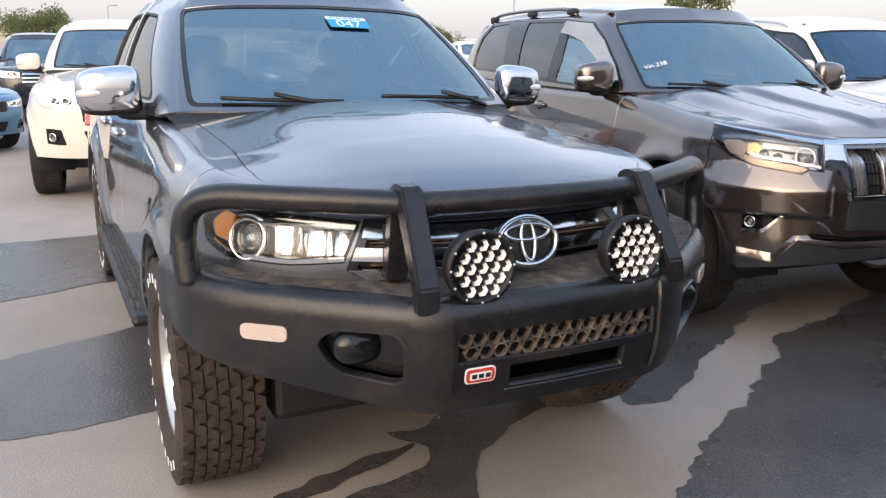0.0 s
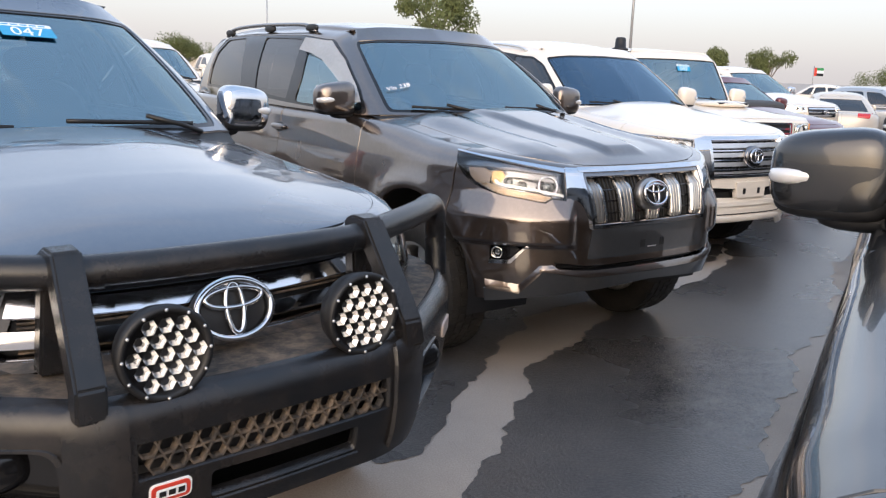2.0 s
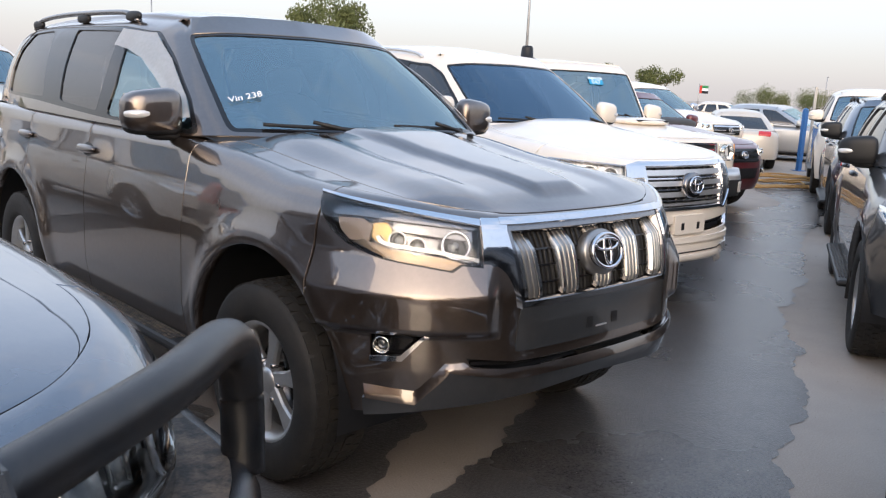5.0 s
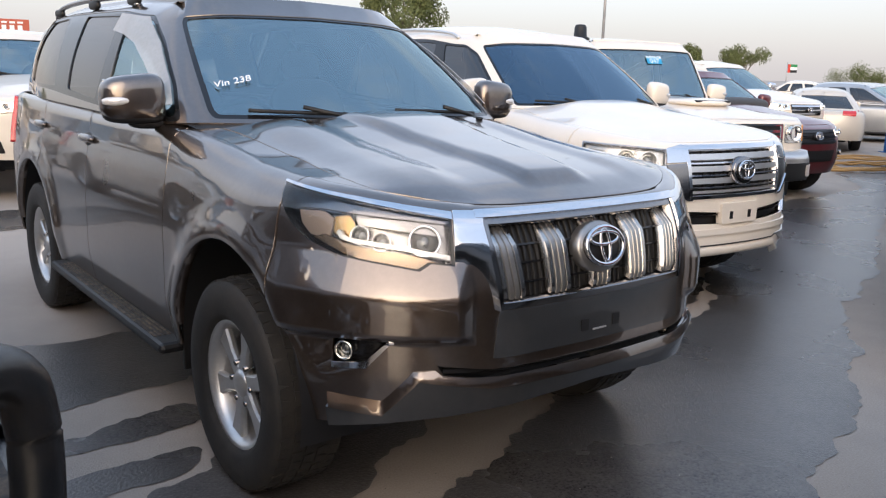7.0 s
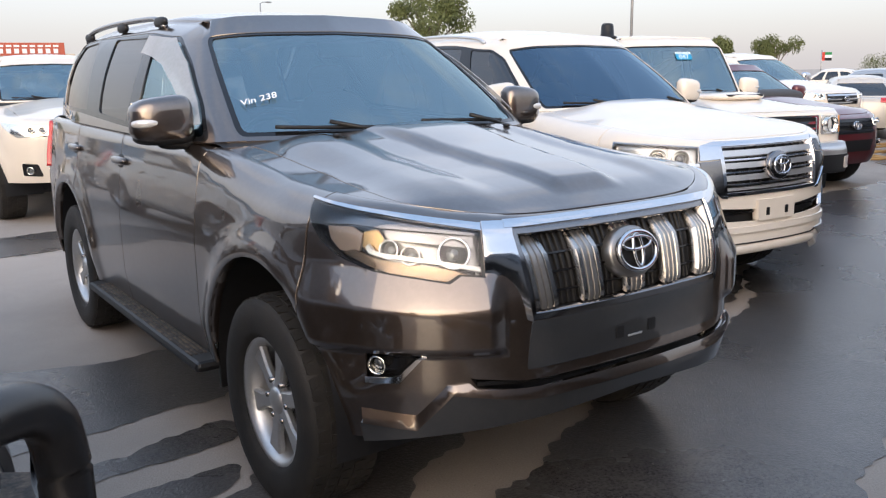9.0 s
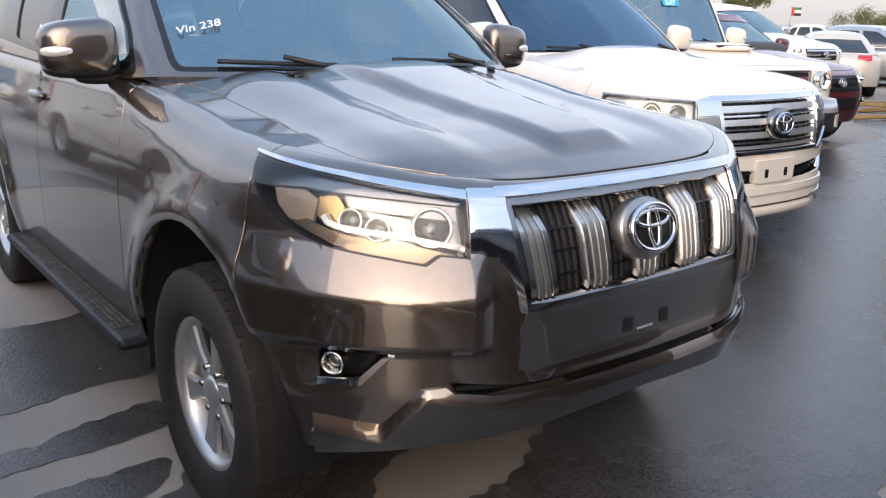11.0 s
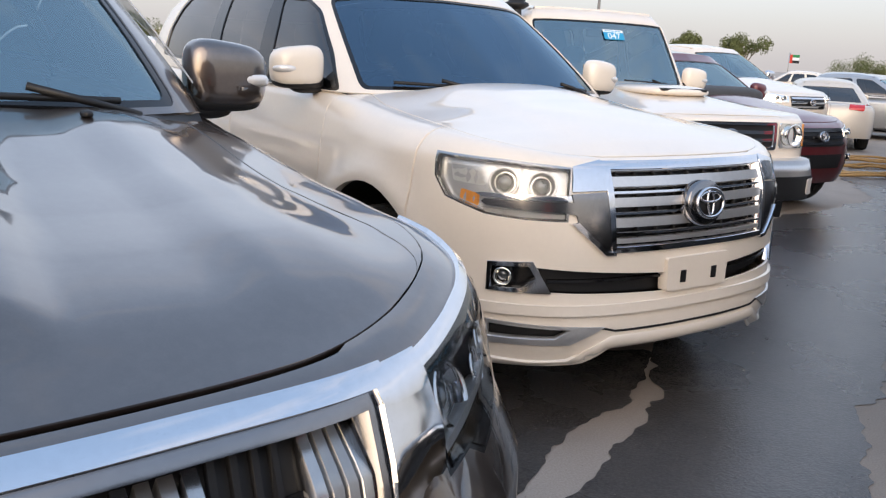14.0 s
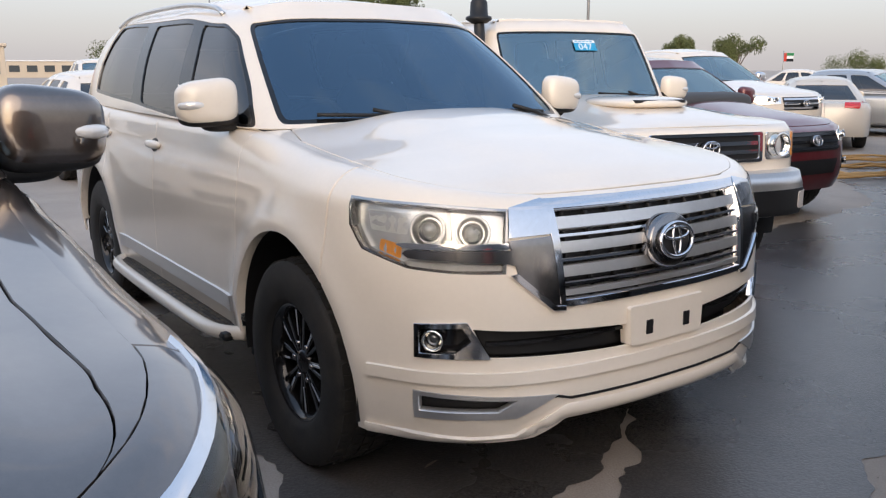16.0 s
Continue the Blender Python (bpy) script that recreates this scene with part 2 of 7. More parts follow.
class Shell:
    """The lower body: u runs round the plan from the middle of the nose (left side positive), v up the side and over the shoulder."""

    def __init__(self, c):
        rows = np.array(c["plan"], float)
        k = np.r_[0, np.cumsum(np.hypot(*np.diff(rows[:, :2], axis=0).T))]
        n = len(rows)
        xy = rows[:, :2]
        m = np.zeros_like(xy)
        m[1:-1] = (xy[2:] - xy[:-2]) / (k[2:] - k[:-2])[:, None]
        m[0], m[-1] = (0, 1), (0, -1)
        self.k, self.xy, self.m, self.n = k, xy, m, n
        self.er = pchip(k, rows[:, 2:4])
        self.fin, self.sin, self.rin = (pchip(*np.array(c[q], float).T) for q in ("fin", "sin", "rin"))
        self.wheels, self.flare, self.arch, self.hub = (0.0, -c["base"]), c.get("flare", 0.02), c["arch"], c["hub"]
        self.folds = c.get("folds")
        self.length = k[-1]
        g = np.linspace(0, k[-1], 4000)
        p = self.plan(g)
        self.g, self.gx, self.gy = g, p[:, 0], p[:, 1]
        self.iy = int(np.argmax(self.gy > self.gy.max() - 0.002))

    def plan(self, a):
        a = np.clip(np.asarray(a, float), 0, self.k[-1])
        i = np.clip(np.searchsorted(self.k, a) - 1, 0, self.n - 2)
        h = (self.k[i + 1] - self.k[i])[..., None]
        t = (a - self.k[i])[..., None] / h
        return ((2 * t**3 - 3 * t**2 + 1) * self.xy[i] + (t**3 - 2 * t**2 + t) * h * self.m[i]
                + (-2 * t**3 + 3 * t**2) * self.xy[i + 1] + (t**3 - t**2) * h * self.m[i + 1])

    def uy(self, y):
        """u on the nose at the distance y from the middle."""
        return float(np.interp(abs(y), self.gy[:self.iy], self.g[:self.iy])) * (1 if y >= 0 else -1)

    def ux(self, x, side=1):
        return side * float(np.interp(-x, -self.gx, self.g))

    def top(self, u):
        e, r = np.moveaxis(self.er(np.abs(u)), -1, 0)
        return e - r + r * 1.5

    def at(self, u, v):
        u, v = np.asarray(u, float), np.asarray(v, float)
        sg, a = np.where(u < 0, -1.0, 1.0), np.abs(u)
        p = self.plan(a)
        d = self.plan(a + 0.004) - self.plan(np.maximum(a - 0.004, 0))
        d = np.where((a < 0.004)[..., None], np.array([0.0, 1.0]), d)
        d = d / np.maximum(np.linalg.norm(d, axis=-1, keepdims=True), 1e-9)
        nx, ny = d[..., 1], -d[..., 0]
        e, r = np.moveaxis(self.er(a), -1, 0)
        th = np.clip((v - (e - r)) / r, 0, np.pi / 2)
        z = np.where(v < e - r, v, e - r + r * np.sin(th))
        ins = r * (1 - np.cos(th))
        w = np.where(nx > 0, nx, 0)**2
        back = np.where(nx < 0, nx, 0)**2
        ins = ins + w * self.fin(z)[..., 0] + ny**2 * self.sin(z)[..., 0] + back * self.rin(z)[..., 0]
        for xw in self.wheels:
            rr = np.hypot(p[..., 0] - xw, z - self.hub)
            ins = ins - self.flare * np.exp(-((rr - self.arch - 0.02) / 0.07)**2) * ny**2
        if self.folds:
            ins = ins - self.folds(a, z)
        return np.stack([p[..., 0] - nx * ins, sg * (p[..., 1] - ny * ins), z], -1)

    def rim(self, u):
        return self.at(u, self.top(u))


class Coons:
    """A patch between a loop's front part, its two sides and a rear curve; a runs across from -1 to 1, b back from 0 to 1."""

    def __init__(self, loop, front, rear, crown=0.03, bow=0.0, lift=0.0, own_rear=False, bump=None):
        self.loop, self.front, self.rear, self.crown, self.bow, self.lift, self.own, self.bump = loop, front, rear, crown, bow, lift, own_rear, bump
        self.end = None

    def back(self, a):
        if self.own:
            return self.loop(np.where(a >= 0, 1, -1) * (self.rear + (self.own - self.rear) * (1 - np.abs(a))))
        l, r = self.loop(np.full_like(a, -self.rear)), self.loop(np.full_like(a, self.rear))
        t = (a[..., None] + 1) / 2
        p = l + (r - l) * t
        p[..., 0] += self.bow * (1 - a**2)
        p[..., 2] += self.lift * (1 - a**2)
        return p

    def at(self, a, b):
        a, b = np.asarray(a, float), np.asarray(b, float)
        c0, c1 = self.loop(a * self.front), self.back(a)
        dl = self.loop(-(self.front + (self.rear - self.front) * b))
        dr = self.loop(self.front + (self.rear - self.front) * b)
        f0, f1 = self.loop(np.full_like(a, -self.front)), self.loop(np.full_like(a, self.front))
        r0, r1 = self.loop(np.full_like(a, -self.rear)), self.loop(np.full_like(a, self.rear))
        s, t = ((a + 1) / 2)[..., None], b[..., None]
        p = (1 - t) * c0 + t * c1 + (1 - s) * dl + s * dr - ((1 - s) * (1 - t) * f0 + s * (1 - t) * f1 + (1 - s) * t * r0 + s * t * r1)
        shape = (1 - np.clip(1 - b, 0, 1)**2.5) if not self.own else 4 * b * (1 - b) * 0.6 + 0.4 * np.sin(np.pi * np.clip(b, 0, 1))
        p[..., 2] += self.crown * (1 - a**2) * shape
        if self.bump:
            p[..., 2] += self.bump(p[..., 0], p[..., 1])
        return p


class House:
    """The greenhouse: s runs round from the windscreen's middle, t from the belt (0) over the gutter (0.88) to the roof's edge (1)."""

    def __init__(self, c):
        rows = np.array(c["house"], float)
        s = rows[:, 0]
        self.last = s[-1]
        self.belt, self.gutter = pchip(s, rows[:, 1:4]), pchip(s, rows[:, 4:7])
        self.bulge, self.turn, self.rise = c.get("bulge", 0.02), c.get("turn", 0.09), c.get("rise", 0.045)
        self.corner, self.tail = c.get("corner", 2.0), c.get("tail", 6.0)

    def at(self, s, t):
        s, t = np.asarray(s, float), np.asarray(t, float)
        sg, a = np.where(s < 0, -1.0, 1.0), np.abs(s)
        p0, p1 = self.belt(a), self.gutter(a)
        d = self.gutter(a + 0.02) - self.gutter(np.maximum(a - 0.02, 0))
        d = np.where((a < 0.02)[..., None], np.array([0.0, 1.0, 0.0]), d)
        d[..., 2] = 0
        d = d / np.maximum(np.linalg.norm(d, axis=-1, keepdims=True), 1e-9)
        n = np.stack([d[..., 1], -d[..., 0], np.zeros_like(a)], -1)
        q = np.clip(t / 0.88, 0, 1)[..., None]
        p = p0 + (p1 - p0) * q + n * self.bulge * 4 * q * (1 - q)
        k = np.clip((t - 0.88) / 0.12, 0, 1)[..., None]
        up = p1 - p0
        up = up / np.linalg.norm(up, axis=-1, keepdims=True)
        mid = p1 + up * self.rise * 0.8
        end = p1 - n * self.turn + np.array([0, 0, self.rise])
        bend = (1 - k)**2 * p1 + 2 * k * (1 - k) * mid + k**2 * end
        p = np.where(k > 0, bend, p)
        p[..., 1] *= sg
        return p

    def edge(self, s):
        return self.at(s, np.ones_like(np.asarray(s, float)))


# ---- the measures of the cars ----
def ease(x):
    x = np.clip(x, 0, 1)
    return x * x * (3 - 2 * x)


def ribs(x, y):
    """A raised tongue along the middle that ends short of the nose, and a flat swelling on either side of it."""
    f = ease((0.68 - x) / 0.09) * ease((x + 0.70) / 0.5)
    g = ease((0.72 - x) / 0.30) * ease((x + 0.75) / 0.5)
    w = 0.135 + 0.10 * np.clip(0.6 - x, 0, 1.2)
    side = ease((np.abs(y) - 0.33 - 0.04 * np.clip(0.5 - x, 0, 1)) / 0.12) * ease((0.68 - np.abs(y)) / 0.16)
    return 0.026 * f * ease((w - np.abs(y)) / 0.09 + 0.5) + 0.018 * g * side


def cheek(a, z):
    """The bumper's cheeks stand proud below the lamps, with a ledge on top and a sharp lower edge; the middle is set back."""
    side = ease((a - 0.50) / 0.065) * ease((1.30 - a) / 0.25)
    up = np.clip((0.955 - z) / 0.10, 0, 1) * ease((z - 0.700) / 0.018)
    return 0.034 * side * up - 0.010 * np.exp(-(a / 0.45)**8 - ((z - 0.72) / 0.085)**4)


# outlines of the side windows in the greenhouse's own measures: the whole dark band, then the panes
GREY_DLO = ([(2.03, 0.01), (1.97, 0.29), (2.0, 0.66), (2.13, 0.905), (2.8, 0.915), (4.2, 0.925), (4.68, 0.925), (4.86, 0.75), (4.90, 0.45), (4.87, 0.13), (4.0, 0.115), (2.95, 0.055)],
            [(2.07, 0.05), (2.01, 0.29), (2.05, 0.65), (2.18, 0.87), (2.70, 0.885), (2.72, 0.7), (2.76, 0.37), (2.84, 0.08)],
            [(2.95, 0.10), (2.90, 0.45), (2.88, 0.88), (3.70, 0.90), (3.62, 0.5), (3.55, 0.15)],
            [(3.87, 0.16), (3.98, 0.5), (4.14, 0.90), (4.62, 0.90), (4.80, 0.72), (4.83, 0.45), (4.80, 0.17)])
WHITE_DLO = ([(1.99, 0.005), (1.925, 0.34), (1.935, 0.76), (2.10, 0.885), (2.7, 0.895), (3.6, 0.905), (4.45, 0.935), (4.57, 0.82), (4.65, 0.5), (4.63, 0.14), (3.5, 0.085), (2.7, 0.005)],
             [(2.02, 0.03), (1.965, 0.34), (1.97, 0.74), (2.14, 0.86), (2.55, 0.865), (2.57, 0.6), (2.62, 0.3), (2.68, 0.03)],
             [(2.80, 0.04), (2.76, 0.3), (2.72, 0.86), (3.49, 0.87), (3.43, 0.5), (3.35, 0.10)],
             [(3.54, 0.12), (3.60, 0.5), (3.66, 0.88), (4.40, 0.91), (4.52, 0.8), (4.60, 0.5), (4.58, 0.18)])


def dome(x, y):
    """A broad power dome."""
    f = np.clip((0.75 - x) / 0.4, 0, 1)
    return 0.02 * f * np.exp(-((np.abs(y)) / 0.42)**6)


GREY_SUV = dict(
    base=2.79, hub=0.43, tyre=0.385, wheel_y=0.80, tyre_w=0.265, arch=0.485, flare=0.022, low=0.40, folds=cheek, chin=((0, 0.512), (0.45, 0.488), (0.67, 0.463), (0.95, 0.42), (1.3, 0.41)), fine=0.024, dlo=GREY_DLO,
    plan=[(0.885, 0, 1.095, 0.05), (0.88, 0.2, 1.095, 0.05), (0.858, 0.42, 1.10, 0.05), (0.77, 0.62, 1.115, 0.06), (0.62, 0.79, 1.14, 0.08), (0.42, 0.89, 1.155, 0.10),
          (0.2, 0.925, 1.165, 0.12), (0, 0.93, 1.18, 0.12), (-0.45, 0.93, 1.235, 0.10), (-0.8, 0.93, 1.255, 0.05), (-1.9, 0.935, 1.265, 0.03), (-2.79, 0.94, 1.275, 0.03), (-3.3, 0.925, 1.28, 0.03),
          (-3.68, 0.86, 1.28, 0.03), (-3.84, 0.70, 1.28, 0.03), (-3.89, 0.4, 1.28, 0.03), (-3.9, 0, 1.28, 0.03)],
    fin=[(0.3, 0.12), (0.42, 0.05), (0.5, 0.02), (0.6, 0.0), (0.8, 0.0), (0.95, 0.025), (1.05, 0.07), (1.12, 0.10)],
    sin=[(0.3, 0.06), (0.45, 0.02), (0.6, 0.0), (0.85, 0.0), (1.0, 0.012), (1.2, 0.045), (1.3, 0.06)], rin=[(0.3, 0.05), (0.6, 0.0), (1.3, 0.08)],
    cowl=-0.62, corner_y=0.60, crown=0.05, bow=0.16, lift=0.015, bump=ribs,
    house=[(0, -0.40, 0, 1.27, -1.09, 0, 1.745), (1, -0.46, 0.48, 1.27, -1.12, 0.40, 1.735), (1.8, -0.56, 0.735, 1.27, -1.19, 0.60, 1.715), (2.0, -0.64, 0.815, 1.265, -1.26, 0.655, 1.70), (2.2, -0.78, 0.85, 1.255, -1.36, 0.68, 1.70),
           (3, -1.70, 0.885, 1.262, -1.82, 0.70, 1.72), (4, -2.58, 0.88, 1.272, -2.62, 0.70, 1.72), (5, -3.42, 0.79, 1.28, -3.36, 0.68, 1.69), (6, -3.74, 0.72, 1.28, -3.60, 0.58, 1.66), (7, -3.88, 0, 1.28, -3.70, 0, 1.66)],
    bulge=0.025, turn=0.10, rise=0.07, mirror=(-0.82, 0.9, 1.24), mirror_tip=1.085, handle=((-1.70, 1.12), (-2.62, 1.13)), glass=1)

WHITE_SUV = dict(
    base=2.85, hub=0.43, tyre=0.40, wheel_y=0.81, tyre_w=0.285, arch=0.48, flare=0.02, low=0.40, chin=((0, 0.395), (0.40, 0.390), (0.47, 0.35), (0.54, 0.318), (1.15, 0.305), (1.4, 0.33)), fine=0.03, dlo=WHITE_DLO, edge=((1.0, 0.125), (0.982, 0.22), (0.968, 0.35), (0.962, 0.55), (0.965, 0.80), (0.90, 0.94)),
    plan=[(0.985, 0, 1.10, 0.05), (0.98, 0.2, 1.10, 0.05), (0.945, 0.45, 1.10, 0.05), (0.87, 0.65, 1.11, 0.06), (0.72, 0.82, 1.13, 0.08), (0.50, 0.93, 1.15, 0.10),
          (0.25, 0.965, 1.17, 0.12), (0, 0.965, 1.19, 0.12), (-0.4, 0.96, 1.235, 0.10), (-0.75, 0.96, 1.25, 0.06), (-1.9, 0.965, 1.26, 0.04), (-2.85, 0.97, 1.27, 0.04), (-3.4, 0.955, 1.28, 0.04),
          (-3.78, 0.88, 1.28, 0.04), (-3.93, 0.72, 1.28, 0.04), (-3.98, 0.4, 1.28, 0.04), (-3.99, 0, 1.28, 0.04)],
    fin=[(0.25, 0.08), (0.36, 0.02), (0.45, 0.0), (0.56, 0.015), (0.64, 0.02), (0.74, 0.02), (0.95, 0.04), (1.05, 0.075), (1.12, 0.10)],
    sin=[(0.25, 0.05), (0.45, 0.015), (0.6, 0.0), (0.85, 0.0), (1.0, 0.012), (1.2, 0.045), (1.3, 0.06)], rin=[(0.3, 0.05), (0.6, 0.0), (1.3, 0.08)],
    cowl=-0.50, corner_y=0.62, crown=0.055, bow=0.16, lift=0.01, bump=dome,
    house=[(0, -0.24, 0, 1.255, -0.92, 0, 1.745), (1, -0.31, 0.50, 1.255, -0.95, 0.42, 1.735), (1.8, -0.42, 0.765, 1.25, -1.03, 0.625, 1.71), (2.0, -0.50, 0.84, 1.25, -1.10, 0.68, 1.70), (2.2, -0.64, 0.875, 1.25, -1.20, 0.70, 1.70),
           (3, -1.62, 0.91, 1.257, -1.74, 0.715, 1.735), (4, -2.58, 0.90, 1.265, -2.64, 0.71, 1.735), (5, -3.5, 0.82, 1.28, -3.42, 0.68, 1.70), (6, -3.83, 0.74, 1.28, -3.68, 0.60, 1.67), (7, -3.96, 0, 1.28, -3.78, 0, 1.67)],
    bulge=0.025, turn=0.10, rise=0.07, mirror=(-0.66, 0.93, 1.24), mirror_tip=1.11, handle=((-1.62, 1.11), (-2.58, 1.12)), glass=2)

GREY_PICKUP = dict(
    base=3.085, hub=0.405, tyre=0.405, wheel_y=0.785, tyre_w=0.275, arch=0.49, flare=0.03, low=0.45, nose_low=0.82, fine=0.035,
    plan=[(0.92, 0, 1.105, 0.05), (0.91, 0.2, 1.105, 0.05), (0.875, 0.42, 1.11, 0.05), (0.79, 0.62, 1.12, 0.06), (0.64, 0.77, 1.135, 0.08), (0.44, 0.86, 1.15, 0.10),
          (0.2, 0.90, 1.165, 0.12), (0, 0.905, 1.18, 0.12), (-0.45, 0.90, 1.22, 0.10), (-0.8, 0.90, 1.24, 0.05), (-1.9, 0.905, 1.25, 0.03), (-2.5, 0.905, 1.25, 0.03), (-3.085, 0.91, 1.25, 0.03), (-3.9, 0.905, 1.25, 0.03),
          (-4.15, 0.86, 1.25, 0.03), (-4.20, 0.6, 1.25, 0.03), (-4.2, 0, 1.25, 0.03)],
    fin=[(0.3, 0.12), (0.5, 0.06), (0.6, 0.04), (0.8, 0.03), (0.95, 0.03), (1.05, 0.07), (1.12, 0.10)],
    sin=[(0.3, 0.06), (0.45, 0.02), (0.6, 0.0), (0.85, 0.0), (1.0, 0.012), (1.2, 0.045), (1.3, 0.06)], rin=[(0.3, 0.0), (1.3, 0.0)],
    cowl=-0.55, corner_y=0.60, crown=0.06, bow=0.16, lift=0.015, bump=dome,
    house=[(0, -0.34, 0, 1.275, -1.10, 0, 1.73), (1, -0.40, 0.48, 1.275, -1.13, 0.40, 1.72), (1.8, -0.50, 0.70, 1.275, -1.20, 0.59, 1.70), (2.0, -0.58, 0.785, 1.26, -1.27, 0.64, 1.69), (2.2, -0.72, 0.825, 1.245, -1.36, 0.66, 1.69),
           (3, -1.62, 0.86, 1.25, -1.70, 0.68, 1.71), (4, -2.25, 0.865, 1.25, -2.25, 0.675, 1.70), (5, -2.50, 0.85, 1.25, -2.40, 0.66, 1.68), (6, -2.60, 0.74, 1.25, -2.48, 0.58, 1.67), (7, -2.63, 0, 1.25, -2.52, 0, 1.67)],
    bulge=0.025, turn=0.10, rise=0.065, mirror=(-0.80, 0.86, 1.23), mirror_tip=1.09, handle=((-1.60, 1.10), (-2.35, 1.10)), glass=1, bed=True)


def scaled(c, sx, sy, sz, **kw):
    """Another car of the same build, stretched."""
    d = dict(c)
    d["plan"] = [(x * sx, y * sy, e * sz, r) for x, y, e, r in c["plan"]]
    d["house"] = [(s, x * sx, y * sy, z * sz, X * sx, Y * sy, Z * sz) for s, x, y, z, X, Y, Z in c["house"]]
    for k in ("fin", "sin", "rin"):
        d[k] = [(z * sz, q) for z, q in c[k]]
    x, y, z = c["mirror"]
    d.update(base=c["base"] * sx, cowl=c["cowl"] * sx, corner_y=c["corner_y"] * sy, wheel_y=c["wheel_y"] * sy, mirror=(x * sx, y * sy, z * sz), mirror_tip=c["mirror_tip"] * sy, handle=tuple((a * sx, b * sz) for a, b in c["handle"]), bump=dome, glass=1, folds=None, chin=None, dlo=None, fine=None, edge=None, nose_low=kw.get("low", c["low"]))
    d.update(kw)
    return d


WORKHORSE = dict(
    base=3.0, hub=0.46, tyre=0.41, wheel_y=0.72, tyre_w=0.25, arch=0.50, flare=0.05, low=0.55,
    plan=[(0.76, 0, 1.13, 0.04), (0.76, 0.2, 1.13, 0.04), (0.75, 0.45, 1.13, 0.04), (0.72, 0.66, 1.135, 0.04), (0.64, 0.79, 1.14, 0.05), (0.45, 0.825, 1.15, 0.05),
          (0.2, 0.835, 1.16, 0.06), (0, 0.84, 1.17, 0.06), (-0.45, 0.84, 1.20, 0.05), (-0.8, 0.84, 1.22, 0.04), (-1.9, 0.845, 1.23, 0.03), (-3.0, 0.845, 1.23, 0.03), (-3.6, 0.84, 1.23, 0.03),
          (-3.9, 0.80, 1.23, 0.03), (-3.98, 0.6, 1.23, 0.03), (-4.0, 0.4, 1.23, 0.03), (-4.0, 0, 1.23, 0.03)],
    fin=[(0.3, 0.10), (0.55, 0.05), (0.7, 0.0), (0.9, 0.0), (1.1, 0.01), (1.2, 0.02)], sin=[(0.3, 0.05), (0.6, 0.01), (0.9, 0.0), (1.1, 0.01), (1.3, 0.03)], rin=[(0.3, 0.0), (1.3, 0.0)],
    cowl=-0.72, corner_y=0.64, crown=0.06, bow=0.10, lift=0.01, bump=dome,
    house=[(0, -0.66, 0, 1.25, -1.04, 0, 1.80), (1, -0.68, 0.45, 1.25, -1.05, 0.42, 1.795), (1.8, -0.72, 0.68, 1.25, -1.08, 0.63, 1.785), (2.0, -0.78, 0.755, 1.24, -1.13, 0.69, 1.775), (2.2, -0.90, 0.79, 1.23, -1.22, 0.71, 1.78),
           (3, -1.80, 0.81, 1.23, -1.84, 0.72, 1.80), (4, -2.7, 0.81, 1.23, -2.7, 0.72, 1.80), (5, -3.7, 0.80, 1.23, -3.66, 0.71, 1.79), (6, -3.92, 0.70, 1.23, -3.86, 0.62, 1.77), (7, -3.98, 0, 1.23, -3.92, 0, 1.77)],
    bulge=0.008, turn=0.10, rise=0.07, mirror=(-0.86, 0.82, 1.22), mirror_tip=1.02, handle=((-1.70, 1.08), (-2.62, 1.08)), glass=1)
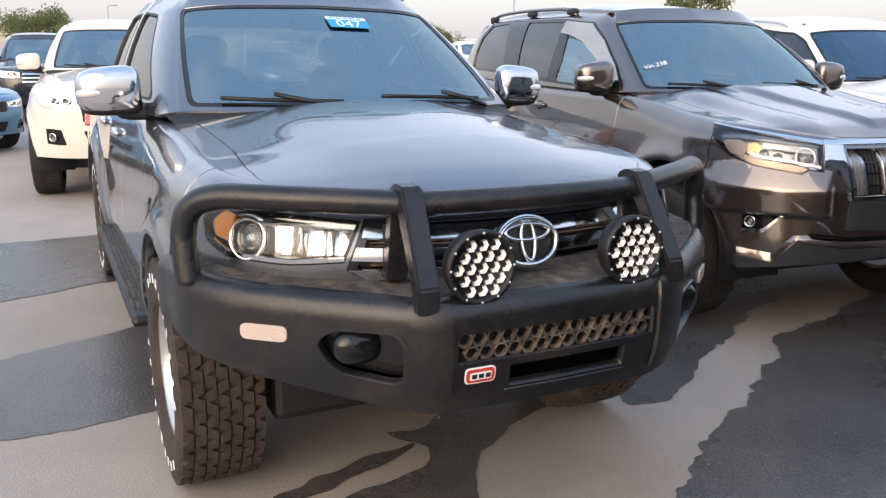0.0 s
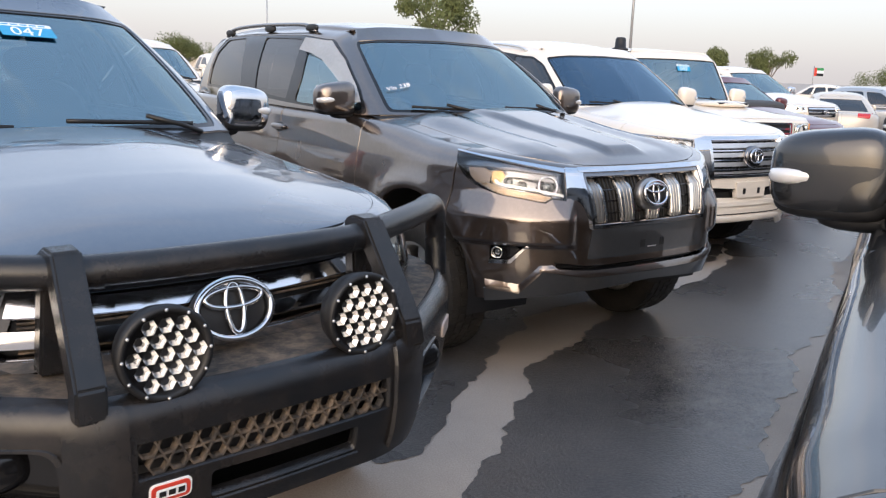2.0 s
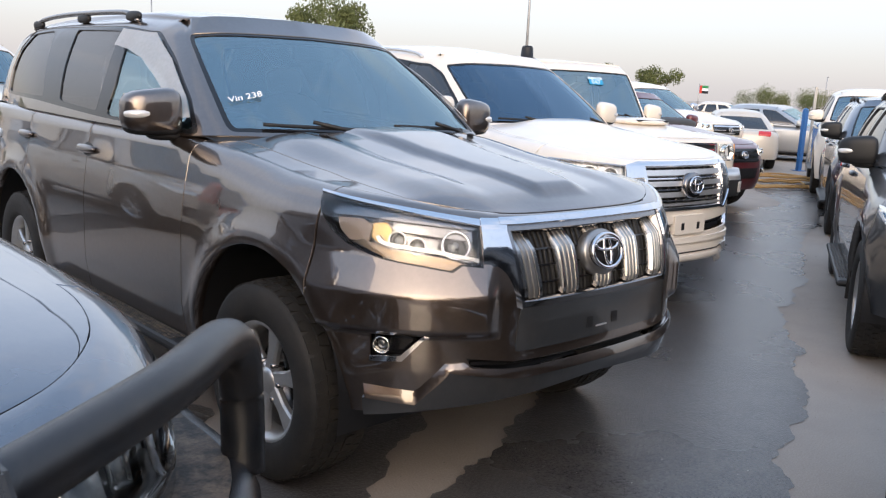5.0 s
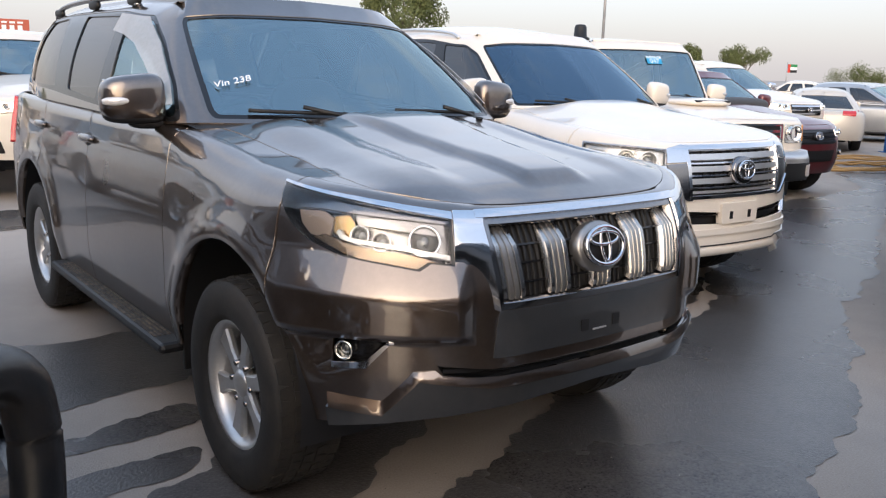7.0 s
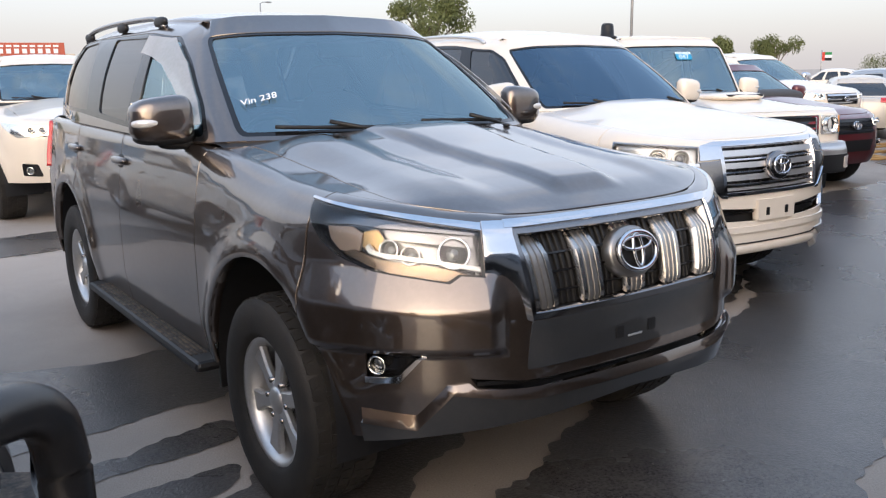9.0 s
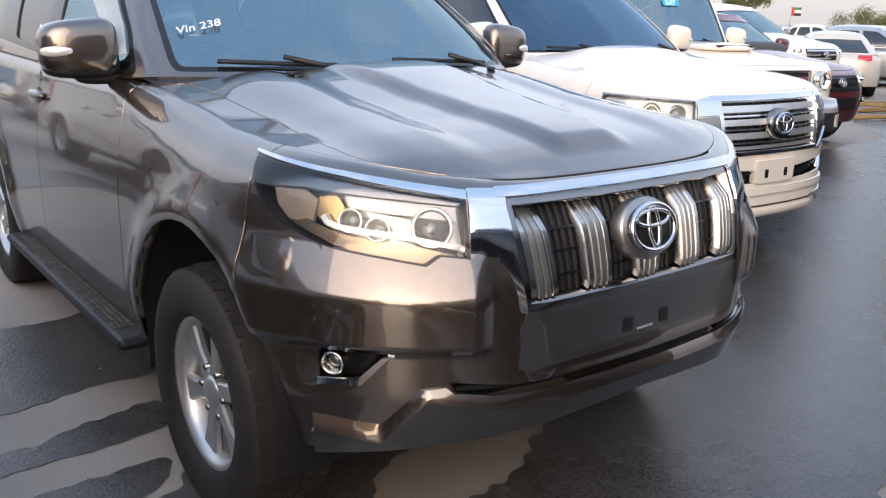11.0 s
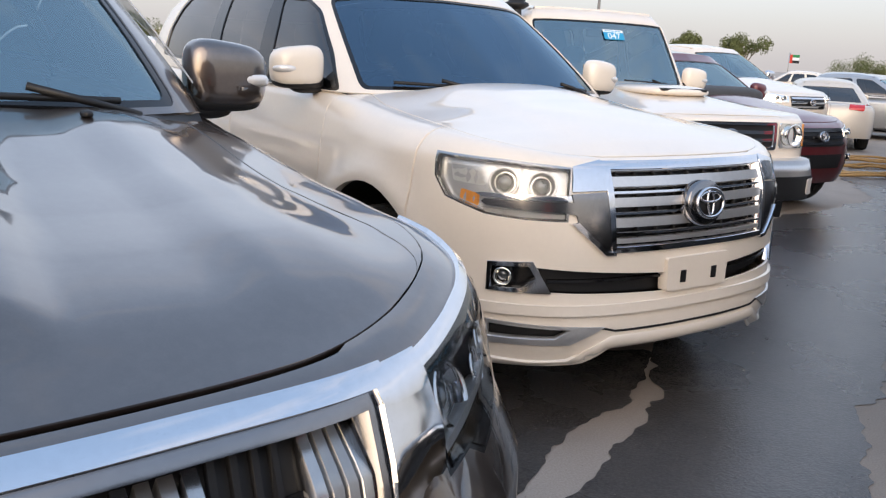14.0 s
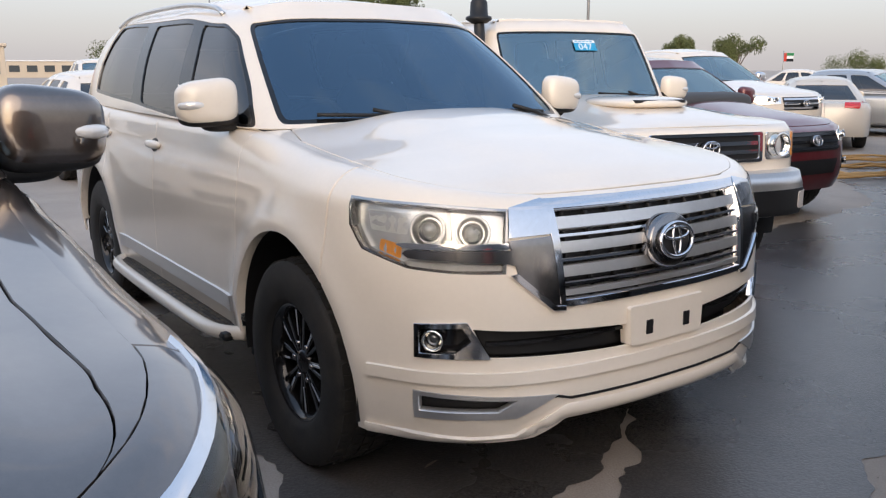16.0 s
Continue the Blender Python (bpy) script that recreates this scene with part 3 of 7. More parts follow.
SALOON = dict(
    base=2.7, hub=0.34, tyre=0.325, wheel_y=0.74, tyre_w=0.205, arch=0.39, flare=0.012, low=0.27,
    plan=[(0.88, 0, 0.80, 0.06), (0.87, 0.2, 0.80, 0.06), (0.83, 0.42, 0.80, 0.06), (0.75, 0.62, 0.81, 0.07), (0.58, 0.78, 0.83, 0.09), (0.40, 0.85, 0.85, 0.10),
          (0.2, 0.87, 0.87, 0.10), (0, 0.875, 0.885, 0.10), (-0.45, 0.88, 0.92, 0.08), (-0.8, 0.88, 0.94, 0.05), (-1.9, 0.88, 0.96, 0.03), (-2.7, 0.88, 0.98, 0.05), (-3.3, 0.84, 0.98, 0.08),
          (-3.62, 0.74, 0.99, 0.08), (-3.72, 0.55, 0.99, 0.08), (-3.76, 0.3, 0.99, 0.08), (-3.77, 0, 0.99, 0.08)],
    fin=[(0.2, 0.08), (0.35, 0.02), (0.5, 0.0), (0.7, 0.03), (0.85, 0.10)], sin=[(0.2, 0.05), (0.4, 0.01), (0.6, 0.0), (0.8, 0.01), (1.0, 0.05)], rin=[(0.2, 0.05), (0.45, 0.0), (0.7, 0.02), (1.0, 0.08)],
    cowl=-0.62, corner_y=0.55, crown=0.05, bow=0.14, lift=0.01, bump=dome,
    house=[(0, -0.42, 0, 0.95, -1.20, 0, 1.38), (1, -0.48, 0.45, 0.95, -1.22, 0.36, 1.375), (1.8, -0.58, 0.68, 0.95, -1.27, 0.52, 1.36), (2.0, -0.66, 0.77, 0.945, -1.32, 0.57, 1.355), (2.2, -0.80, 0.80, 0.945, -1.40, 0.59, 1.36),
           (3, -1.62, 0.83, 0.955, -1.75, 0.60, 1.38), (4, -2.35, 0.82, 0.965, -2.25, 0.58, 1.37), (5, -2.95, 0.77, 0.985, -2.52, 0.55, 1.34), (6, -3.12, 0.66, 0.99, -2.62, 0.48, 1.33), (7, -3.22, 0, 0.995, -2.70, 0, 1.34)],
    bulge=0.02, turn=0.08, rise=0.05, mirror=(-0.75, 0.83, 0.93), mirror_tip=0.99, handle=((-1.55, 0.82), (-2.3, 0.84)), glass=1)


from mathutils.geometry import delaunay_2d_cdt as mathutils_cdt

# ---- meshes ----
def inside(p, poly):
    x, y = p[:, 0], p[:, 1]
    res = np.zeros(len(p), bool)
    q = np.asarray(poly, float)
    for (x0, y0), (x1, y1) in zip(q, np.roll(q, -1, 0)):
        c = (y0 > y) != (y1 > y)
        with np.errstate(divide="ignore", invalid="ignore"):
            res ^= c & (x < (x1 - x0) * (y - y0) / (y1 - y0) + x0)
    return res


def dense(poly, step):
    out = []
    q = np.asarray(poly, float)
    for a, b in zip(q, np.roll(q, -1, 0)):
        n = max(1, int(np.ceil(np.linalg.norm(b - a) / step)))
        out += [a + (b - a) * i / n for i in range(n)]
    return np.array(out)


def rounded(poly, r=0.03, n=4):
    """The polygon with its corners rounded off."""
    q = np.asarray(poly, float)
    out = []
    for i in range(len(q)):
        a, b, c = q[i - 1], q[i], q[(i + 1) % len(q)]
        da, dc = a - b, c - b
        la, lc = np.linalg.norm(da), np.linalg.norm(dc)
        k = min(r, la * 0.45, lc * 0.45)
        p0, p1 = b + da / la * k, b + dc / lc * k
        out += [(1 - t)**2 * p0 + 2 * t * (1 - t) * b + t**2 * p1 for t in np.linspace(0, 1, n + 1)]
    return np.array(out)


def cells(outer, holes, step):
    """Vertices and triangles that fill an outline with holes."""
    from_poly, edges = [], []
    for poly in (outer, *holes):
        d = dense(poly, step)
        k = len(from_poly)
        from_poly += [Vector(p) for p in d]
        edges += [(k + i, k + (i + 1) % len(d)) for i in range(len(d))]
    o = np.asarray(outer, float)
    lo, hi = o.min(0), o.max(0)
    gx, gy = np.meshgrid(np.arange(lo[0] + step / 2, hi[0], step), np.arange(lo[1] + step / 2, hi[1], step))
    g = np.c_[gx.ravel(), gy.ravel()]
    if len(g):
        g = g[inside(g, o)]
        for h in holes:
            g = g[~inside(g, h)]
        b = np.array([[p.x, p.y] for p in from_poly])
        if len(g):
            keep = np.ones(len(g), bool)
            for i in range(0, len(g), 400):
                keep[i:i + 400] = np.linalg.norm(g[i:i + 400, None] - b[None], axis=2).min(1) > step * 0.45
            g = g[keep]
    vs, _, fs, *_ = mathutils_cdt(from_poly + [Vector(p) for p in g], edges, [], 0, 1e-7)
    v = np.array([[p.x, p.y] for p in vs])
    f = np.array([t for t in fs if len(t) == 3])
    a = v[f]
    area = np.cross(a[:, 1] - a[:, 0], a[:, 2] - a[:, 0])
    f[area < 0] = f[area < 0][:, ::-1]
    mid = a.mean(1)
    ok = inside(mid, o) & (np.abs(area) > 1e-9)
    for h in holes:
        ok &= ~inside(mid, h)
    return v, f[ok]


def make_mesh(name, verts, faces, normals=None, smooth=True):
    me = bpy.data.meshes.new(name)
    me.from_pydata([tuple(v) for v in verts], [], [tuple(int(i) for i in f) for f in faces])
    if smooth:
        me.polygons.foreach_set("use_smooth", [True] * len(me.polygons))
    me.update()
    if normals is not None:
        me.normals_split_custom_set_from_vertices([tuple(n) for n in normals])
    return me


def part(name, bm, mat, parent, label=""):
    """Links a bmesh or a mesh as one object under a thing or a part."""
    if isinstance(bm, bmesh.types.BMesh):
        me = bpy.data.meshes.new(name)
        bm.to_mesh(me)
        bm.free()
    else:
        me = bm
    me.materials.clear()
    me.materials.append(mat)
    ob = new(name, me)
    if parent is not None:
        ob.parent = parent
    return tagged(ob, label)


def normals_of(surf, u, v, e=0.002):
    n = np.cross(surf.at(u + e, v) - surf.at(u - e, v), surf.at(u, v + e) - surf.at(u, v - e))
    return n / np.maximum(np.linalg.norm(n, axis=-1, keepdims=True), 1e-12)


class Raised:
    """A surface lifted by depth(u, v)."""

    def __init__(self, surf, depth):
        self.surf, self.depth = surf, depth

    def at(self, u, v):
        return self.surf.at(u, v) + normals_of(self.surf, u, v) * self.depth(u, v)[..., None]


def patch_mesh(name, surf, outer, holes=(), step=0.05, off=0.0, thick=0.012, squash=(1.0, 1.0), dish=None, bevel=0.004):
    """A panel cut out of a surface, with thickness and softened edges. squash scales u and v to metres for even triangles; dish(u, v) adds depth."""
    k = np.array(squash)
    v2, f = cells(np.asarray(outer) * k, [np.asarray(h) * k for h in holes], step)
    used = np.unique(f)
    remap = -np.ones(len(v2), int)
    remap[used] = np.arange(len(used))
    v2, f = v2[used] / k, remap[f]
    u, v = v2[:, 0], v2[:, 1]
    surf = Raised(surf, dish) if dish else surf
    n = normals_of(surf, u, v)
    p = surf.at(u, v) + n * off
    verts, norms, faces = [p], [n], [f]
    if thick > 0:
        e = np.sort(np.r_[f[:, [0, 1]], f[:, [1, 2]], f[:, [2, 0]]], 1)
        d = np.r_[f[:, [0, 1]], f[:, [1, 2]], f[:, [2, 0]]]
        _, first, count = np.unique(e, axis=0, return_index=True, return_counts=True)
        rim = d[first[count == 1]]
        a, b = rim[:, 0], rim[:, 1]
        side = np.cross(p[b] - p[a], n[a])
        side /= np.maximum(np.linalg.norm(side, axis=1, keepdims=True), 1e-12)
        m = len(rim)
        k0 = len(p)
        verts += [p[a], p[b], p[b] - n[b] * thick, p[a] - n[a] * thick]
        soft = side * 0.8 + n[a] * 0.6
        norms += [soft, soft, side, side]
        i = np.arange(m)
        faces.append(np.c_[k0 + i, k0 + 3 * m + i, k0 + 2 * m + i])
        faces.append(np.c_[k0 + i, k0 + 2 * m + i, k0 + m + i])
    return make_mesh(name, np.concatenate(verts), np.concatenate(faces), np.concatenate(norms))


def patch(name, surf, outer, mat, parent, holes=(), label="", **kw):
    return part(name, patch_mesh(name, surf, outer, holes, **kw), mat, parent, label)


def tube(name, pts, r, mat, parent, label="", n=10, closed=False, flat=1.0):
    """A round bar along points; r may be a list."""
    p = np.asarray(pts, float)
    m = len(p)
    rr = np.broadcast_to(np.asarray(r, float), (m,))
    t = np.roll(p, -1, 0) - np.roll(p, 1, 0)
    if not closed:
        t[0], t[-1] = p[1] - p[0], p[-1] - p[-2]
    t /= np.linalg.norm(t, axis=1, keepdims=True)
    ref = np.array([0, 0, 1.0]) if abs(t[:, 2]).mean() < 0.8 else np.array([1.0, 0, 0])
    a = np.cross(t, ref)
    a /= np.maximum(np.linalg.norm(a, axis=1, keepdims=True), 1e-9)
    b = np.cross(a, t)
    th = np.linspace(0, 2 * np.pi, n, endpoint=False)
    v = (p[:, None] + rr[:, None, None] * (np.cos(th)[None, :, None] * a[:, None] + flat * np.sin(th)[None, :, None] * b[:, None])).reshape(-1, 3)
    f = []
    for i in range(m if closed else m - 1):
        j = (i + 1) % m
        f += [(i * n + k, i * n + (k + 1) % n, j * n + (k + 1) % n, j * n + k) for k in range(n)]
    if not closed:
        f += [tuple(range(n))[::-1], tuple((m - 1) * n + k for k in range(n))]
    return part(name, make_mesh(name, v, f), mat, parent, label)


def smooth_path(pts, n=8):
    """Catmull-Rom through points."""
    p = np.asarray(pts, float)
    q = np.r_[[2 * p[0] - p[1]], p, [2 * p[-1] - p[-2]]]
    out = []
    for i in range(1, len(q) - 2):
        for t in np.linspace(0, 1, n, endpoint=False):
            a, b, c, d = q[i - 1:i + 3]
            out.append(0.5 * (2 * b + (c - a) * t + (2 * a - 5 * b + 4 * c - d) * t**2 + (3 * b - a - 3 * c + d) * t**3))
    return np.array(out + [p[-1]])


def blob(name, centre, size, mat, parent, power=3.0, label="", m=None, n=24, shape=None, taper=None):
    """A rounded box: the half sizes and the squareness of its outline."""
    a, b = np.meshgrid(np.linspace(-np.pi / 2, np.pi / 2, n // 2 + 1), np.linspace(0, 2 * np.pi, n, endpoint=False), indexing="ij")

    def c(x):
        return np.sign(np.cos(x)) * np.abs(np.cos(x))**(2 / power)

    def s(x):
        return np.sign(np.sin(x)) * np.abs(np.sin(x))**(2 / power)
    v = np.stack([c(a) * c(b), c(a) * s(b), s(a)], -1).reshape(-1, 3)
    if shape:
        v = shape(v)
    v = v * np.array(size)
    if m is not None:
        v = np.array([m @ Vector(q) for q in v])
    v = v + np.array(centre)
    k = n
    f = [(i * k + j, i * k + (j + 1) % k, (i + 1) * k + (j + 1) % k, (i + 1) * k + j) for i in range(n // 2) for j in range(k)]
    me = make_mesh(name, v, f)
    bm = bmesh.new()
    bm.from_mesh(me)
    bmesh.ops.remove_doubles(bm, verts=bm.verts, dist=1e-6)
    bm.to_mesh(me)
    bm.free()
    return part(name, me, mat, parent, label)


def box(name, lo, hi, mat, parent, bevel=0.01, label="", m=None, seg=2):
    bm = bmesh.new()
    lo, hi = Vector(lo), Vector(hi)
    bmesh.ops.create_cube(bm, size=1, matrix=Matrix.Translation((lo + hi) / 2) @ Matrix.Diagonal((*(hi - lo), 1)))
    if bevel:
        bmesh.ops.bevel(bm, geom=bm.edges, offset=min(bevel, min(hi - lo) * 0.45), segments=seg, affect="EDGES", profile=0.5)
    if m is not None:
        bm.transform(m)
    return part(name, bm, mat, parent, label)


def lathe(name, profile, mat, parent, m=None, n=48, label="", smooth=True):
    """Turns (radius, y) points about the y axis."""
    p = np.asarray(profile, float)
    th = np.linspace(0, 2 * np.pi, n, endpoint=False)
    v = np.stack([p[None, :, 0] * np.cos(th)[:, None], np.broadcast_to(p[None, :, 1], (n, len(p))), p[None, :, 0] * np.sin(th)[:, None]], -1).reshape(-1, 3)
    k = len(p)
    f = [(i * k + j, ((i + 1) % n) * k + j, ((i + 1) % n) * k + j + 1, i * k + j + 1) for i in range(n) for j in range(k - 1)]
    if m is not None:
        v = np.array([m @ Vector(q) for q in v])
    return part(name, make_mesh(name, v, f, smooth=smooth), mat, parent, label)


def prism(name, poly, depth, mat, parent, m, bevel=0.003, label=""):
    """A flat outline in x, y raised by depth along z, then placed by m."""
    bm = bmesh.new()
    vs = [bm.verts.new((*p, 0)) for p in poly]
    face = bm.faces.new(vs)
    ret = bmesh.ops.extrude_face_region(bm, geom=[face])
    bmesh.ops.translate(bm, verts=[e for e in ret["geom"] if isinstance(e, bmesh.types.BMVert)], vec=(0, 0, depth))
    bmesh.ops.recalc_face_normals(bm, faces=bm.faces)
    if bevel:
        bmesh.ops.bevel(bm, geom=bm.edges, offset=bevel, segments=1, affect="EDGES")
    bm.transform(m)
    return part(name, bm, mat, parent, label)


def text(name, body, size, mat, parent, m, depth=0.0006, shear=0.0):
    c = bpy.data.curves.new(name, "FONT")
    c.body, c.size, c.extrude, c.align_x, c.align_y, c.shear = body, size, depth, "CENTER", "CENTER", shear
    tmp = new(name, c)
    me = bpy.data.meshes.new_from_object(tmp.evaluated_get(bpy.context.evaluated_depsgraph_get()))
    bpy.data.objects.remove(tmp)
    me.transform(m)
    return part(name, me, mat, parent)


def thing(name, m, label, category, group=""):
    ob = new(name)
    ob.empty_display_size = 0.2
    ob.matrix_basis = m
    return tagged(ob, label, category, group)


def ring(cx, cz, r, a0=0, a1=360, n=40):
    t = np.radians(np.linspace(a0, a1, n, endpoint=a1 - a0 < 360))
    return np.c_[cx + r * np.cos(t), cz + r * np.sin(t)]


def on(surf, u, v, off=0.0):
    """Points of a surface, raised by off."""
    u, v = np.atleast_1d(np.asarray(u, float)), np.atleast_1d(np.asarray(v, float))
    return surf.at(u, v) + normals_of(surf, u, v) * off


def seat_on(surf, u, v, off=0.0):
    """A pose that lies on a surface: x along u, y along v, z outwards."""
    e = 0.003
    u, v = np.array([float(u)]), np.array([float(v)])
    n = Vector(normals_of(surf, u, v)[0])
    y = Vector((surf.at(u, v + e) - surf.at(u, v - e))[0]).normalized()
    y = (y - n * y.dot(n)).normalized()
    x = y.cross(n)
    p = Vector(surf.at(u, v)[0]) + n * off
    return Matrix.Translation(p) @ Matrix((x, y, n)).transposed().to_4x4()


# ---- cars ----
def mirror_poly(p):
    return [(-a, b) for a, b in p]


def both(p):
    return ((1, [(abs(a), b) for a, b in p]), (-1, [(-abs(a), b) for a, b in p]))


WHEELS = {}


def wheel_meshes(style, r, w):
    """Meshes of one wheel about the y axis, its face towards +y: (name, mesh, material, label)."""
    key = (style, r, w)
    lite = style == "plain"
    if key in WHEELS:
        return WHEELS[key]
    keep = new("mould")
    h, rr = w / 2, r * {"six": 0.60, "black": 0.56, "offroad": 0.58, "plain": 0.62}[style]
    out = []
    rim = lathe("wheel", [(rr * 0.9, -h * 0.8), (rr, -h * 0.8), (rr * 0.93, -h * 0.5), (rr * 0.9, h * 0.3), (rr * 0.96, h * 0.72), (rr + 0.012, h * 0.80), (rr + 0.012, h * 0.86), (rr * 0.95, h * 0.82), (rr * 0.9, h * 0.55), (rr * 0.86, h * 0.2)], {"six": ALLOY, "black": GLOSS_BLACK, "offroad": ALLOY, "plain": ALLOY}[style], keep)
    tyre_mat = RUBBER_DUSTY if style == "offroad" else RUBBER
    dp = 0.008 if style == "offroad" else 0.0
    tyre = lathe("tyre", [(rr, -h * 0.8), (rr + 0.015, -h * 0.98), ((r + rr) / 2, -h * 1.04), (r - 0.03, -h * 0.99), (r - 0.012 - dp, -h * 0.9), (r - 0.006 - dp, -h * 0.6), (r - 0.005 - dp, 0), (r - 0.006 - dp, h * 0.6), (r - 0.012 - dp, h * 0.9),
                          (r - 0.03, h * 0.99), ((r + rr) / 2, h * 1.04), (rr + 0.03, h * 1.0), (rr + 0.015, h * 0.95), (rr, h * 0.82)], tyre_mat, keep, n=64)
    # tread blocks
    n = 56 if style == "offroad" else 54
    v, f = [], []
    rows = (-0.84, -0.56, -0.28, 0.0, 0.28, 0.56, 0.84) if style == "offroad" else (-0.72, -0.36, 0.0, 0.36, 0.72)
    for j, yc in enumerate(rows):
        for i in range(n):
            a = 2 * np.pi * (i + 0.5 * (j % 2)) / n
            da = 2 * np.pi / n * (0.41 if style == "offroad" else 0.40)
            hw = h * (0.122 if style == "offroad" else 0.15)
            sk = (0.45 if style == "offroad" else 0.25) * da * (1 if (i + j) % 2 else -1)
            k = len(v)
            hi = r + 0.001 - (0.006 if abs(yc) > 0.6 else 0)
            for rad in (r - 0.024, hi):
                for sa, sy in ((-1, -1), (1, -1), (1, 1), (-1, 1)):
                    q = a + sa * da + sk * sy
                    v.append((rad * math.cos(q), yc * h + sy * hw, rad * math.sin(q)))
            f += [(k, k + 1, k + 2, k + 3), (k + 7, k + 6, k + 5, k + 4), (k, k + 4, k + 5, k + 1), (k + 1, k + 5, k + 6, k + 2), (k + 2, k + 6, k + 7, k + 3), (k + 3, k + 7, k + 4, k)]
    tread = part("tread", make_mesh("tread", v, f, smooth=False), tyre_mat, keep)
    out += [("wheel", rim.data, rim.data.materials[0], ""), ("tyre", tyre.data, tyre_mat, "black rubber tyre with white raised bars on its sidewall" if style == "offroad" else "black rubber tyre"), ("tread", tread.data, tyre_mat, "")]
    made = [rim, tyre, tread]
    if style in ("six", "plain", "offroad"):
        ns, mat, wide = (6, ALLOY, 0.16) if style != "plain" else (5, ALLOY, 0.2)
        poly = [(rr * 0.16, -rr * wide * 0.9), (rr * 0.55, -rr * wide * 0.75), (rr * 0.93, -rr * wide * 1.25), (rr * 0.93, rr * wide * 1.25), (rr * 0.55, rr * wide * 0.75), (rr * 0.16, rr * wide * 0.9)]
        for i in range(ns):
            m = pose(0, 0, 0, 0, 0, 0) @ Matrix.Rotation(2 * np.pi * i / ns + 0.3, 4, "Y") @ Matrix.Translation((0, h * 0.42, 0)) @ Matrix.Rotation(-np.pi / 2, 4, "X")
            s = prism("spoke", poly, 0.03, mat, keep, m, 0.008)
            out.append(("spoke", s.data, mat, ""))
            made.append(s)
    else:
        for i in range(8):
            for k in (-1, 1):
                poly = [(rr * 0.2, -0.006), (rr * 0.94, -0.012), (rr * 0.94, 0.012), (rr * 0.2, 0.006)]
                m = Matrix.Rotation(2 * np.pi * i / 8 + k * 0.14, 4, "Y") @ Matrix.Translation((0, h * 0.45, 0)) @ Matrix.Rotation(-np.pi / 2, 4, "X")
                s = prism("spoke", poly, 0.03, GLOSS_BLACK, keep, m, 0.003)
                out.append(("spoke", s.data, GLOSS_BLACK, ""))
                made.append(s)
            poly = [(rr * 0.45, -0.0045), (rr * 0.9, -0.007), (rr * 0.9, 0.007), (rr * 0.45, 0.0045)]
            m = Matrix.Rotation(2 * np.pi * i / 8 + 0.14, 4, "Y") @ Matrix.Translation((0, h * 0.45 + 0.031, 0)) @ Matrix.Rotation(-np.pi / 2, 4, "X")
            s = prism("spoke_inlay", poly, 0.004, CHROME, keep, m, 0.001)
            out.append(("spoke_inlay", s.data, CHROME, "machined bright edge"))
            made.append(s)
    cap = lathe("hub_cap", [(rr * 0.24, h * 0.3), (rr * 0.24, h * 0.62), (rr * 0.17, h * 0.72), (rr * 0.08, h * 0.76), (0.001, h * 0.77)], GLOSS_BLACK if style == "black" else ALLOY, keep, n=24)
    back = lathe("brake_disc", [(0.02, -0.02), (rr * 0.72, -0.02), (rr * 0.72, 0.0), (0.02, 0.0)], SMOKE_CHROME, keep, n=32)
    out += [("hub_cap", cap.data, cap.data.materials[0], ""), ("brake_disc", back.data, SMOKE_CHROME, "grey steel brake disc")]
    made += [cap, back]
    for i in range(0 if lite else 6):
        a = 2 * np.pi * i / 6
        s = lathe("wheel_nut", [(0.011, h * 0.3), (0.011, h * 0.68), (0.006, h * 0.7), (0.0005, h * 0.7)], SMOKE_CHROME, keep, Matrix.Translation((rr * 0.33 * math.cos(a), 0, rr * 0.33 * math.sin(a))), 8)
        out.append(("wheel_nut", s.data, SMOKE_CHROME, ""))
        made.append(s)
    if style == "offroad":
        rw = (r + rr) / 2 + 0.012
        for i in range(26):
            a = 2 * np.pi * i / 26
            if i % 13 > 9:
                continue
            m = Matrix.Rotation(a, 4, "Y") @ Matrix.Translation((rw, h * 1.035, 0)) @ Matrix.Rotation(-np.pi / 2, 4, "X")
            s = prism("white_bar", [(-0.016, -0.009 - 0.006 * (i % 3)), (0.016, -0.009), (0.016, 0.009), (-0.016, 0.009 + 0.004 * (i % 2))], 0.002, STICKER_WHITE, keep, m, 0)
            out.append(("white_bar", s.data, STICKER_WHITE, "raised white sidewall letters worn to bars"))
            made.append(s)
    for o in made:
        bpy.data.objects.remove(o)
    bpy.data.objects.remove(keep)
    WHEELS[key] = out
    return out


def add_wheel(car, x, y, c, style):
    side = 1 if y > 0 else -1
    ms = wheel_meshes(style, c["tyre"], c["tyre_w"])
    root = None
    for name, me, mat, label in ms:
        ob = new(name, me)
        if root is None:
            ob.parent = car
            ob.matrix_basis = pose(x, y, c["tyre"], 0, 17 * (x != 0), 0 if side > 0 else 180)
            root = ob
        else:
            ob.parent = root
        tagged(ob, label)
    return root


